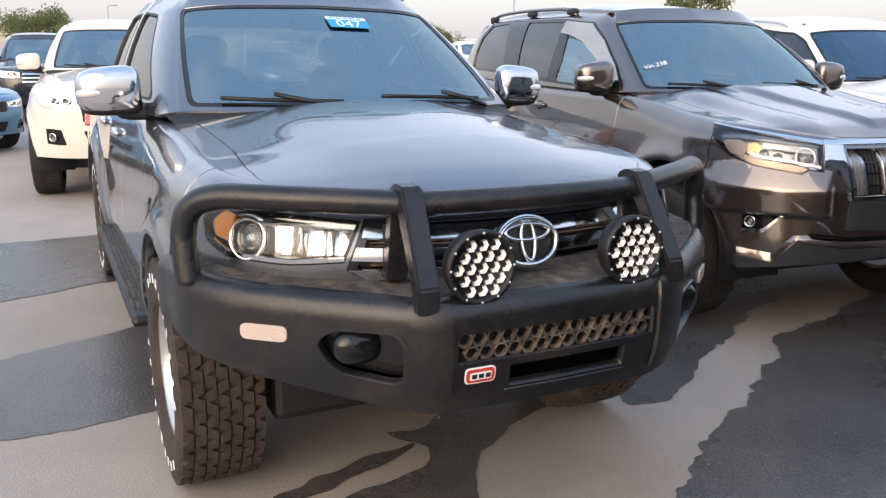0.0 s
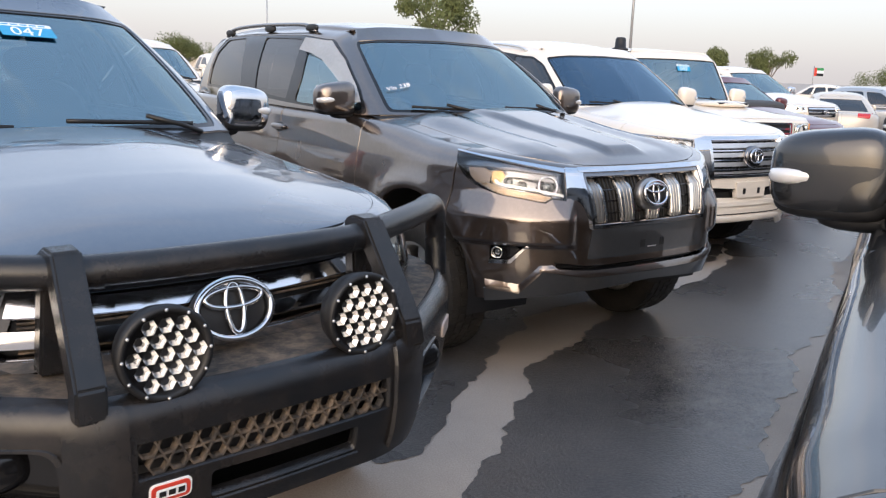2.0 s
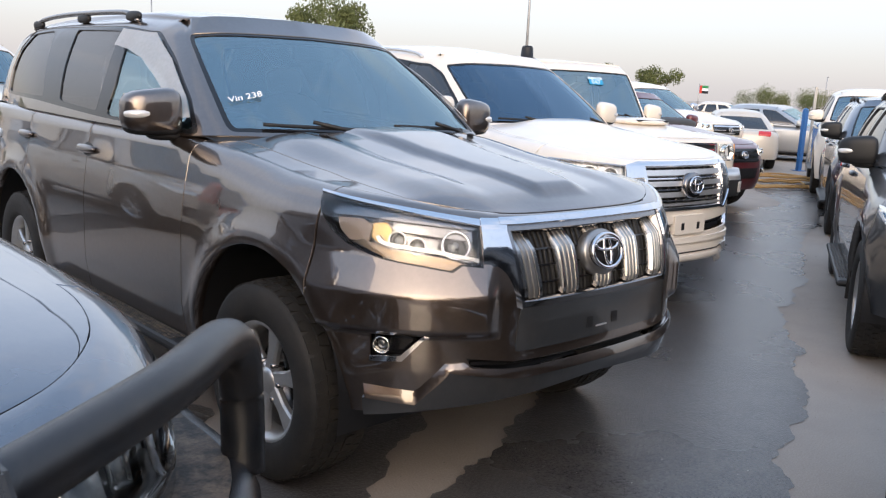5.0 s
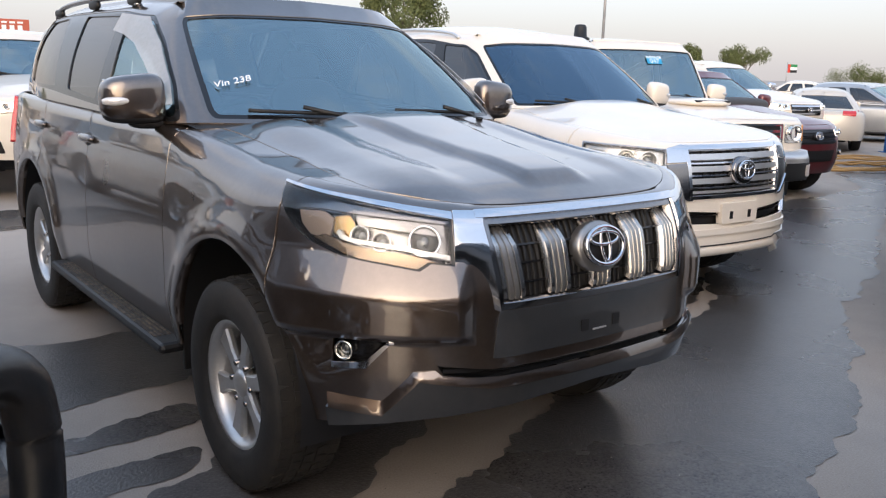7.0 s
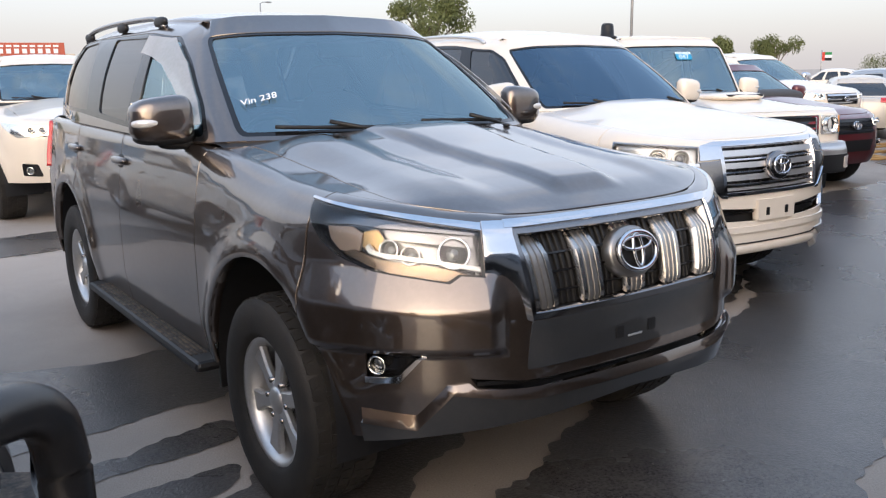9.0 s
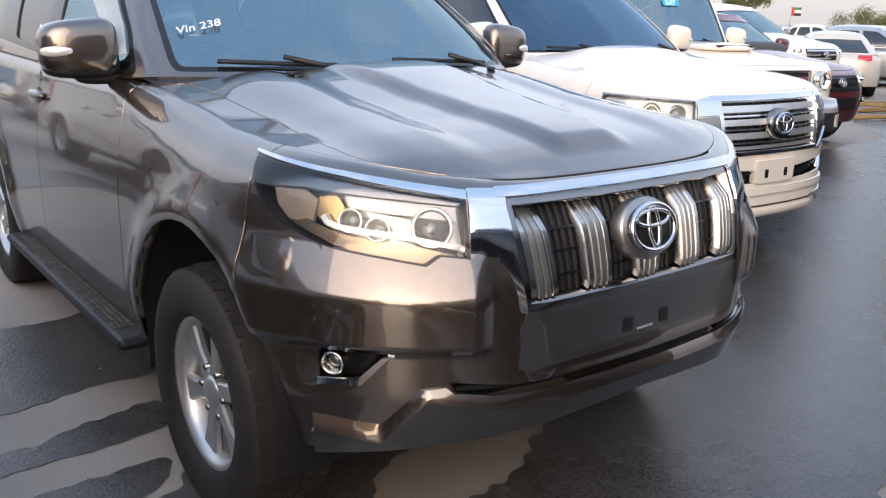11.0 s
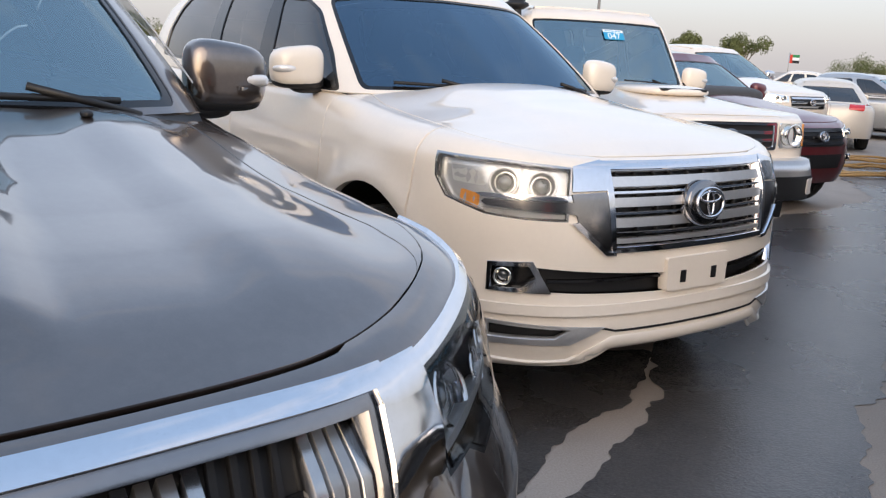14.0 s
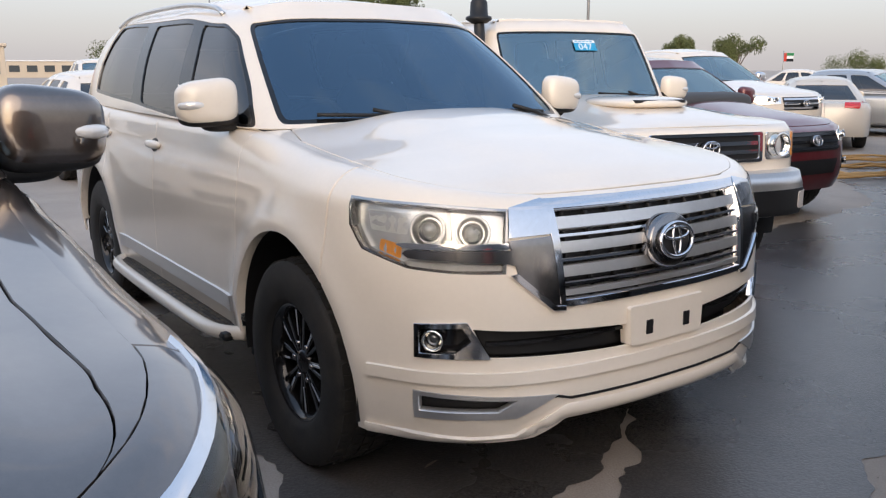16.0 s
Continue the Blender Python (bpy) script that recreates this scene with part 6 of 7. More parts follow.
        prof = [(0.855, 0.90), (0.865, 1.155), (0.90, 1.172), (0.955, 1.168), (1.105, 0.93), (1.115, 0.865), (1.065, 0.865), (1.06, 0.92), (0.935, 1.10), (0.905, 1.10), (0.90, 0.90)]
        bm = bmesh.new()
        vs = [bm.verts.new((x, s * (0.345 + 0.02 * (1.165 - z) / 0.3), z)) for x, z in prof]
        fc = bm.faces.new(vs)
        ret = bmesh.ops.extrude_face_region(bm, geom=[fc])
        bmesh.ops.translate(bm, verts=[q for q in ret["geom"] if isinstance(q, bmesh.types.BMVert)], vec=(0, s * 0.062, 0))
        bmesh.ops.recalc_face_normals(bm, faces=bm.faces)
        bmesh.ops.bevel(bm, geom=bm.edges, offset=0.006, segments=2, affect="EDGES")
        part("upright", bm, STEEL_BLACK, bar)
        # driving lamp
        m = Matrix.Translation((1.10, s * 0.243, 0.972)) @ Matrix.Rotation(radians(90), 4, "Y") @ Matrix.Rotation(radians(90), 4, "Z")
        face = m @ Matrix.Rotation(np.pi / 2, 4, "X")
        lampb = lathe("driving_lamp", [(0.001, -0.085), (0.055, -0.08), (0.090, -0.05), (0.098, -0.02), (0.100, 0.004), (0.092, 0.008), (0.084, 0.002), (0.082, -0.006), (0.001, -0.006)], BLACK, bar, face, 40, "round driving lamp with many small reflectors")
        for i in range(-3, 4):
            for j in range(-3, 4):
                x, y = 0.0345 * (i + 0.5 * (j % 2)), 0.030 * j
                if math.hypot(x, y) > 0.073:
                    continue
                lathe("led_cup", [(0.0172, 0.005), (0.0150, 0.002), (0.006, -0.008), (0.0005, -0.009)], LED, lampb, m @ Matrix.Translation((x, y, 0)) @ Matrix.Rotation(np.pi / 2, 4, "X"), 6, smooth=False)
        for q in range(12):
            a = q * np.pi / 6
            blob("screw", m @ Vector((0.092 * math.cos(a), 0.092 * math.sin(a), 0.008)), (0.004, 0.004, 0.004), SATIN, lampb, 2, n=8)
        box("lamp_foot", (1.02, s * 0.243 - 0.02, 0.87), (1.06, s * 0.243 + 0.02, 0.93), BLACK, lampb, 0.004)
    tube("top_tube", smooth_path([(0.925, -0.36, 1.118), (0.955, -0.2, 1.120), (0.965, 0, 1.121), (0.955, 0.2, 1.120), (0.925, 0.36, 1.118)], 6), 0.034, STEEL_BLACK, bar, n=16)
    sticker(car, gh, 0.27, 0.70)


def sticker(car, gh, s, t, w=0.20, h=0.10):
    k = 0.62 * 1.0
    m = seat_on(gh, s, t, 0.001)
    st = box("windscreen_sticker", (-w / 2, -h / 2, 0), (w / 2, h / 2 * 0.5, 0.0012), STICKER_BLUE, car, 0.0005, "blue and white stock number sticker", m)
    box("sticker_header", (-w / 2, h / 2 * 0.5, 0), (w / 2, h / 2, 0.0012), STICKER_WHITE, st, 0.0005, "", m)
    text("stock_number", "047", 0.085, STICKER_WHITE, st, m @ pose(0, -0.016, 0.0018))
    for k in range(5):
        box("print_bar", (-w * 0.42 + k * w * 0.17, h * 0.33, 0.0012), (-w * 0.42 + k * w * 0.17 + w * 0.13, h * 0.42, 0.0018), STICKER_BLUE, st, 0, "", m)


def at(x, y, deg):
    """A pose on the ground for a car that heads deg degrees east of south."""
    return pose(x, y, 0, 0, 0, deg - 90)


def dress_plain(car, sh, paint, z0, z1, w, lamp=(0.62, 1.0), grille_mat=None, bars=3, low=(0.50, 0.66), badge=True, lamp_drop=0.10):
    """A simpler nose: lamps, barred grille, lower opening. z0, z1: the grille's foot and head; w: its half width."""
    for s in (1, -1):
        u0, u1 = s * (w + 0.03), s * lamp[1]
        h = patch("headlight", sh, rounded([(u0, z1 - 0.005), (u0, z1 - lamp_drop), (s * (abs(u0) + 0.6 * (abs(u1) - abs(u0))), z1 - lamp_drop - 0.01), (u1, z1 + 0.0), (u1 + s * 0.05, z1 + 0.045), (s * (abs(u0) + 0.5 * (abs(u1) - abs(u0))), z1 + 0.025)], 0.015), BULB, car, step=0.06, off=0.004, thick=0.02, label="clear headlamp")
        projector(h, sh, s * (w + 0.12), z1 - lamp_drop * 0.45, lamp_drop * 0.33, -0.006)
        projector(h, sh, s * (w + 0.24), z1 - lamp_drop * 0.42, lamp_drop * 0.30, -0.006)
        f = patch("fog_recess", sh, rounded([(s * (w + 0.16), low[0] + 0.02), (s * (w + 0.38), low[0] + 0.03), (s * (w + 0.38), low[1]), (s * (w + 0.20), low[1] - 0.01)], 0.02), GLOSS_BLACK, car, step=0.06, off=0.004, thick=0.01)
        projector(f, sh, s * (w + 0.28), (low[0] + low[1]) / 2 + 0.01, 0.035, -0.012)
    g = patch("grille", sh, rounded([(-w, z1), (w, z1), (w * 0.93, z0), (-w * 0.93, z0)], 0.02), BLACK, car, step=0.08, off=0.004, thick=0.02, label="barred grille")
    for k in range(bars):
        z = z0 + (z1 - z0) * (k + 0.5) / bars
        t = (z1 - z0) / bars * 0.22
        patch("grille_bar", sh, [(u, z - t) for u in np.linspace(-w * 0.94, w * 0.94, 10)] + [(u, z + t) for u in np.linspace(w * 0.94, -w * 0.94, 10)], grille_mat or CHROME, g, step=0.08, off=0.016, thick=0.012)
    if badge:
        emblem(g, seat_on(sh, 0, (z0 + z1) / 2, 0.04), 0.14)
    patch("lower_opening", sh, rounded([(-w * 0.95, low[1] - 0.02), (w * 0.95, low[1] - 0.02), (w * 0.8, low[0]), (-w * 0.8, low[0])], 0.02), BLACK, car, step=0.08, off=0.004, thick=0.01)


# ---- the row that the walk passes ----
grey, sh, gh, hood, roof = build_car("grey_suv", GREY_SUV, at(2.144, 5.095, 19.98), PAINT_GREY, "grey-brown metallic four-wheel-drive estate with ribbed chrome grille, dusty", wheel="six",
                                     holes=[PG, PS] + [q for p in (PH, PF) for _, q in both(p)], rails=SMOKE_CHROME, visor=True)
dress_grey(grey, sh, gh, hood)
white, sh, gh, hood, roof = build_car("white_suv", WHITE_SUV, at(4.316, 7.361, 17.01), PAINT_WHITE, "pearl white four-wheel-drive estate with chrome bar grille and black rims", wheel="black",
                                      holes=[LG, LS] + [q for p in (LH, LF, LL) for _, q in both(p)], windscreen=DARK_WS)
dress_white(white, sh, gh, hood)
pick, sh, gh, hood, roof = build_car("grey_pickup", GREY_PICKUP, at(-0.157, 3.193, 25.66), PAINT_SLATE, "slate grey pick-up truck with black steel bull bar and driving lamps", wheel="offroad",
                                     holes=[HG] + [q for _, q in both(HH)], cap=CHROME, cap_low=BLACK, handle_mat=CHROME)
dress_pickup(pick, sh, gh, hood)


# ---- the rest of the row, the row across the aisle, and cars behind ----
work, sh, gh, hood, roof = build_car("white_off_roader", WORKHORSE, at(6.2, 9.35, 3), PAINT_WHITE, "boxy white off-road wagon with air snorkel, bonnet scoop and chrome bumper", wheel="plain", step=0.07, side_glass=TINTED)
g = patch("grille", sh, rounded([(-0.43, 1.09), (0.43, 1.09), (0.43, 0.90), (-0.43, 0.90)], 0.02), CHROME, work, [rounded([(-0.405, 1.07), (0.405, 1.07), (0.405, 0.92), (-0.405, 0.92)], 0.015)], step=0.05, off=0.02, thick=0.03, label="chrome framed grille")
patch("grille_back", sh, [(-0.41, 1.075), (0.41, 1.075), (0.41, 0.915), (-0.41, 0.915)], BLACK, g, step=0.1, off=0.004, thick=0.0)
for z in (0.965, 1.02):
    patch("grille_bar", sh, [(-0.41, z - 0.012), (0.41, z - 0.012), (0.41, z + 0.012), (-0.41, z + 0.012)], CHROME, g, step=0.06, off=0.012, thick=0.012)
emblem(g, seat_on(sh, 0, 0.995, 0.04), 0.13)
for s in (1, -1):
    h = patch("headlight", sh, rounded([(s * 0.47, 1.085), (s * 0.70, 1.085), (s * 0.72, 0.91), (s * 0.47, 0.91)], 0.02), BULB, work, step=0.05, off=0.008, thick=0.02, label="large clear headlamp")
    projector(h, sh, s * 0.585, 1.0, 0.07, -0.012, ball=False)
    patch("corner_lamp", sh, rounded([(s * 0.735, 1.08), (s * 0.82, 1.08), (s * 0.82, 0.93), (s * 0.735, 0.92)], 0.015), AMBER, work, step=0.05, off=0.006, thick=0.02)
bump = Shell(dict(base=9.0, hub=0.4, arch=0.1, flare=0.0, plan=[(0.93, 0, 0.84, 0.03), (0.93, 0.3, 0.84, 0.03), (0.91, 0.55, 0.84, 0.03), (0.84, 0.72, 0.84, 0.03), (0.70, 0.80, 0.84, 0.03), (0.5, 0.83, 0.84, 0.03), (0.4, 0.7, 0.84, 0.03), (0.4, 0, 0.84, 0.03)],
                  fin=[(0.5, 0.05), (0.6, 0.0), (0.9, 0.0)], sin=[(0.5, 0.05), (0.6, 0.0), (0.9, 0.0)], rin=[(0.5, 0), (0.9, 0)]))
um = bump.ux(0.52)
us = np.linspace(-um, um, 30)
b = patch("front_bumper", bump, [(u, 0.56) for u in us] + [(u, float(bump.top(u))) for u in us[::-1]], SATIN, work, step=0.08, thick=0.06, label="chrome steel bumper with black lower half")
patch("bumper_band", bump, [(u, 0.565) for u in us] + [(u, 0.73) for u in us[::-1]], BLACK, b, step=0.08, off=0.006, thick=0.02)
for s in (1, -1):
    patch("bumper_fog", bump, rounded([(s * 0.64, 0.60), (s * 0.78, 0.60), (s * 0.78, 0.71), (s * 0.64, 0.71)], 0.02), PALE, b, step=0.05, off=0.012, thick=0.02)
p0 = bump.rim(us)
p1 = p0 * np.array([1, 0.9, 1]) - np.array([0.2, 0, 0])
part("bumper_top", make_mesh("bumper_top", np.concatenate([p0, p1]), [(i, 30 + i, 31 + i, i + 1) for i in range(29)]), SATIN, b)
q = hood.at(np.array(0.0), np.array(0.62))
sc = blob("bonnet_scoop", (q[0], 0, q[2] + 0.0), (0.34, 0.33, 0.046), PAINT_WHITE, work, 2.6)
box("scoop_mouth", (q[0] + 0.25, -0.20, q[2] + 0.004), (q[0] + 0.315, 0.20, q[2] + 0.026), BLACK, sc, 0.008)
sn = tube("snorkel", smooth_path([(-0.25, -0.865, 1.08), (-0.62, -0.885, 1.16), (-0.82, -0.87, 1.26), (-0.98, -0.81, 1.50), (-1.10, -0.765, 1.74), (-1.13, -0.76, 1.86)], 6), 0.042, BLACK, work, "black plastic snorkel", 12)
lathe("snorkel_head", [(0.001, 0.0), (0.06, 0.0), (0.105, 0.03), (0.10, 0.05), (0.072, 0.06), (0.066, 0.16), (0.05, 0.185), (0.001, 0.19)], BLACK, sn, Matrix.Translation((-1.13, -0.76, 1.84)) @ Matrix.Rotation(np.pi / 2, 4, "X"), 20)
sticker(work, gh, 0.2, 0.68)

near, sh, gh, hood, roof = build_car("black_suv", GREY_SUV, at(1.59, 0.68, -45), PAINT_BLACK, "glossy black four-wheel-drive estate with chrome side steps", group="cars across the aisle", wheel="six", rails=True)
dress_plain(near, sh, PAINT_BLACK, 0.82, 1.06, 0.44, (0.6, 1.12))
for s in (1, -1):
    tube("chrome_step_edge", [(-0.52, s * 1.0, 0.40), (-1.2, s * 1.0, 0.405), (-2.25, s * 1.0, 0.40)], 0.02, CHROME, near)
    patch("door_moulding", sh, [(s * sh.ux(-0.56), 0.62), (s * sh.ux(-2.25), 0.62), (s * sh.ux(-2.25), 0.58), (s * sh.ux(-0.56), 0.58)], CHROME, near, step=0.1, off=0.012, thick=0.02)

CROSSOVER = scaled(GREY_SUV, 0.955, 0.965, 0.90, tyre=0.365, hub=0.39, arch=0.44, tyre_w=0.235, low=0.36)
d, sh, gh, hood, roof = build_car("dark_crossover", CROSSOVER, at(5.73, 4.80, -45), PAINT_DARK_AND_SHADE, "dark grey crossover with dusty doors and black mirrors", group="cars across the aisle", wheel="plain", step=0.08, rails=True, cap=BLACK)
dress_plain(d, sh, PAINT_DARK_AND_SHADE, 0.76, 0.93, 0.42, (0.6, 1.08), GLOSS_BLACK, 4)
d, sh, gh, hood, roof = build_car("dark_crossover", CROSSOVER, at(9.55, 8.55, -45), PAINT_SLATE, "slate blue crossover parked nose to tail across the aisle", group="cars across the aisle", wheel="plain", step=0.09, lite=True, rails=True, cap=BLACK)
dress_plain(d, sh, PAINT_SLATE, 0.76, 0.93, 0.42, (0.6, 1.08), GLOSS_BLACK, 4)
d, sh, gh, hood, roof = build_car("white_estate", WHITE_SUV, at(13.15, 12.15, -45), PAINT_WHITE, "white four-wheel-drive estate at the end of the aisle", group="cars across the aisle", wheel="plain", step=0.10, lite=True)
dress_plain(d, sh, PAINT_WHITE, 0.80, 1.06, 0.44, (0.6, 1.12))

d, sh, gh, hood, roof = build_car("red_crossover", scaled(GREY_SUV, 0.94, 0.955, 0.87, tyre=0.36, hub=0.38, arch=0.43, tyre_w=0.235, low=0.34), at(8.65, 11.4, 13), PAINT_RED, "dark red crossover with a pale blue windscreen", wheel="plain", step=0.08)
dress_plain(d, sh, PAINT_RED, 0.72, 0.90, 0.42, (0.6, 1.08), GLOSS_BLACK, 3)
PICK2 = scaled(GREY_PICKUP, 1.0, 1.0, 1.0)
d, sh, gh, hood, roof = build_car("white_pickup", PICK2, at(12.3, 15.9, 12), PAINT_WHITE, "white pick-up truck with chrome mirrors, further down the row", wheel="plain", step=0.09, lite=True, cap=CHROME)
dress_plain(d, sh, PAINT_WHITE, 0.86, 1.06, 0.44, (0.6, 1.05))
d, sh, gh, hood, roof = build_car("white_pickup", PICK2, at(-3.43, 9.12, 20), PAINT_WHITE, "white pick-up truck with black fog surrounds and red tow eye", group="cars in the second row", wheel="plain", step=0.08)
dress_plain(d, sh, PAINT_WHITE, 0.80, 1.04, 0.40, (0.6, 1.05), GLOSS_BLACK, 4, low=(0.56, 0.74))
box("tow_eye", (0.80, -0.28, 0.50), (0.90, -0.22, 0.56), BADGE_RED, d, 0.012, "red tow eye")
d2, sh, gh, hood, roof = build_car("white_truck", PICK2, at(-0.3, 12.5, 19), PAINT_WHITE, "white pick-up truck with chrome grille corners behind the grey estate", group="cars in the second row", wheel="plain", step=0.08)
dress_plain(d2, sh, PAINT_WHITE, 0.82, 1.04, 0.40, (0.6, 1.05), CHROME, 3, badge=False)
bl, sh, gh, hood, roof = build_car("blue_hatchback", scaled(SALOON, 0.9, 0.96, 1.04), at(-7.1, 12.3, 60), PAINT_BLUE, "light blue hatchback with yellowish steel wheels", group="cars in the second row", wheel="plain", step=0.09, lite=True, rear_lamps=True)
dress_plain(bl, sh, PAINT_BLUE, 0.60, 0.74, 0.36, (0.5, 0.98), BLACK, 2, (0.32, 0.48), False, 0.08)
beige, sh, gh, hood, roof = build_car("beige_saloon", scaled(SALOON, 1, 1, 0.90), at(16.7, 19.75, 143), PAINT_BEIGE, "beige saloon seen from behind, with red tail lamps", group="saloons by the fence", wheel="plain", step=0.09, lite=True)
dress_plain(beige, sh, PAINT_BEIGE, 0.60, 0.74, 0.36, (0.5, 0.98), CHROME, 2, (0.32, 0.48), False, 0.08)
for s in (1, -1):
    ub = sh.length - 0.55
    patch("rear_lamp", sh, rounded([(s * (ub - 0.06), 0.78), (s * (ub + 0.22), 0.80), (s * (ub + 0.20), 0.92), (s * (ub - 0.10), 0.92)], 0.03), RED_LENS, beige, step=0.06, off=0.012, thick=0.02)
lid = Coons(sh.rim, sh.length - 0.62, sh.ux(-3.05), 0.03)
a = np.linspace(-1, 1, 13)
p0, p1 = sh.rim(np.where(a >= 0, 1, -1) * (sh.length - 0.62 * np.abs(a)) + 0), gh.at(np.where(a >= 0, 1, -1) * (7 - 1.0 * np.abs(a)), np.zeros(13))
part("boot_lid", make_mesh("boot_lid", np.concatenate([p0, p1]), [(i, i + 1, 14 + i, 13 + i) for i in range(12)]), PAINT_BEIGE, beige)
silver, sh, gh, hood, roof = build_car("silver_saloon", SALOON, at(19.5, 19.0, 40), PAINT_SILVER, "silver saloon in the far rows of the yard", group="far rows of cars", wheel="plain", step=0.12, lite=True)
dress_plain(silver, sh, PAINT_SILVER, 0.60, 0.74, 0.36, (0.5, 0.98), CHROME, 2, (0.32, 0.48), False, 0.08)
wsal, sh, gh, hood, roof = build_car("white_saloon", SALOON, at(1.4, 19.5, 200), PAINT_WHITE, "white saloon in the far rows of the yard", group="far rows of cars", wheel="plain", step=0.12, lite=True)
dress_plain(wsal, sh, PAINT_WHITE, 0.60, 0.74, 0.36, (0.5, 0.98), CHROME, 2, (0.32, 0.48), False, 0.08)
dark, sh, gh, hood, roof = build_car("dark_estate", scaled(GREY_SUV, 1, 1, 0.97), at(-8.2, 17.6, 25), PAINT_BLACK, "black estate car in the far rows of the yard", group="far rows of cars", wheel="plain", step=0.12, lite=True)
dress_plain(dark, sh, PAINT_BLACK, 0.80, 1.02, 0.42, (0.6, 1.08))
farp, sh, gh, hood, roof = build_car("white_truck", PICK2, at(-9.5, 30, 20), PAINT_WHITE, "white pick-up truck in the far rows", group="far rows of cars", wheel="plain", step=0.12, lite=True)
dress_plain(farp, sh, PAINT_WHITE, 0.82, 1.04, 0.40, (0.6, 1.05), CHROME, 3, badge=False)
rng = random.Random(4)
for i in range(6):
    copy_thing(silver, at(21.6 + 2.3 * i, 21.2 + 2.2 * i, 40 + rng.uniform(-3, 3)))
for i in range(5):
    copy_thing(wsal, at(22.5 + 3.1 * i, 17.8 + 2.6 * i, -50 + rng.uniform(-4, 4)))
for x, y, a in ((-2.6, 20.5, 195), (-12.5, 24.0, 20), (5.2, 25.5, 200), (30, 33, 40), (-16, 33, 25)):
    copy_thing(wsal, at(x, y, a))
for x, y, a in ((-11.0, 20.5, 25), (-5.0, 27.0, 25), (26, 36, 35), (9.5, 30, 190)):
    copy_thing(silver, at(x, y, a))
for x, y, a in ((-14.5, 17.5, 25), (-20, 27, 20), (36, 31, -45), (12, 36, 195)):
    copy_thing(dark, at(x, y, a))
for x, y, a in ((-6.0, 34.0, 15), (1.5, 31.0, 15), (16.5, 33.5, 20), (-13, 44, 20)):
    copy_thing(farp, at(x, y, a))

# ---- yard furniture ----
POST_BLUE = material("blue_paint", (0.03, 0.13, 0.36), 0.5, bump=0.2)
GALV = material("galvanised_steel", (0.38, 0.38, 0.38), 0.45, 0.7)
HOSE = material("yellow_brown_hose", (0.42, 0.25, 0.09), 0.6)
post = thing("fence_post", pose(16.15, 16.69, 0), "tall blue painted steel post at the fence end", "post")
box("shaft", (-0.05, -0.05, 0), (0.05, 0.05, 1.4), POST_BLUE, post, 0.008)
box("foot_plate", (-0.12, -0.12, 0), (0.12, 0.12, 0.015), POST_BLUE, post, 0.003)
lathe("cap", [(0.06, 0), (0.06, 0.03), (0.001, 0.06)], POST_BLUE, post, Matrix.Translation((0, 0, 1.4)) @ Matrix.Rotation(np.pi / 2, 4, "X"), 8)
fence = thing("mesh_fence", pose(16.3, 16.6, 0, 0, 0, -35), "grey welded wire mesh fence on steel posts", "fence")
for i in range(6):
    box("post", (i * 2.4 - 0.03, -0.03, 0), (i * 2.4 + 0.03, 0.03, 1.95), GALV, fence, 0.004)
v, f = [], []


def wire(lo, hi):
    k = len(v)
    for x in (lo[0], hi[0]):
        for y in (-0.003, 0.003):
            for z in (lo[1], hi[1]):
                v.append((x, y, z))
    f.extend([(k, k + 1, k + 3, k + 2), (k + 4, k + 6, k + 7, k + 5), (k, k + 4, k + 5, k + 1), (k + 2, k + 3, k + 7, k + 6), (k, k + 2, k + 6, k + 4), (k + 1, k + 5, k + 7, k + 3)])


for i in range(150):
    wire((i * 0.08, 0.08), (i * 0.08 + 0.005, 1.9))
for j in range(19):
    wire((0, 0.08 + 0.1 * j), (12.0, 0.085 + 0.1 * j))
tagged(part("wire_mesh", make_mesh("wire_mesh", v, f, smooth=False), GALV, fence), kind="stuff")
hose = thing("water_hose", pose(12.9, 14.3, 0), "loose coil of yellow-brown water hose on wet ground", "hose")
rng = random.Random(7)
for k in range(5):
    r0, cx, cy = 0.45 + 0.22 * k, rng.uniform(-0.5, 0.5), rng.uniform(-0.5, 0.5)
    tube("hose_loop", [(cx + (r0 + 0.08 * math.sin(3 * q + k)) * 1.7 * math.cos(q), cy + (r0 + 0.06 * math.cos(2 * q)) * math.sin(q), 0.022 + 0.012 * k + 0.02 * math.sin(5 * q + k)**2) for q in np.linspace(0, 2 * np.pi, 50, endpoint=False)], 0.02, HOSE, hose, n=8, closed=True)
tube("hose_end", smooth_path([(0.8, -0.4, 0.022), (1.8, -0.9, 0.022), (2.6, -0.5, 0.022), (3.8, -1.0, 0.022)], 8), 0.02, HOSE, hose, n=8)


def lamp_post(x, y, h, label, arm=True):
    p = thing("street_lamp" if arm else "light_mast", pose(x, y, 0, 0, 0, 40), label, "street lamp" if arm else "mast")
    tube("shaft", [(0, 0, 0), (0, 0, h)], [0.11, 0.06], GALV, p, n=10)
    box("base", (-0.2, -0.2, 0), (0.2, 0.2, 0.12), GALV, p, 0.02)
    if arm:
        tube("arm", smooth_path([(0, 0, h - 0.1), (0.3, 0, h + 0.12), (1.0, 0, h + 0.2)], 5), 0.04, GALV, p, n=8)
        blob("lamp_head", (1.2, 0, h + 0.19), (0.40, 0.16, 0.08), GALV, p, 3)


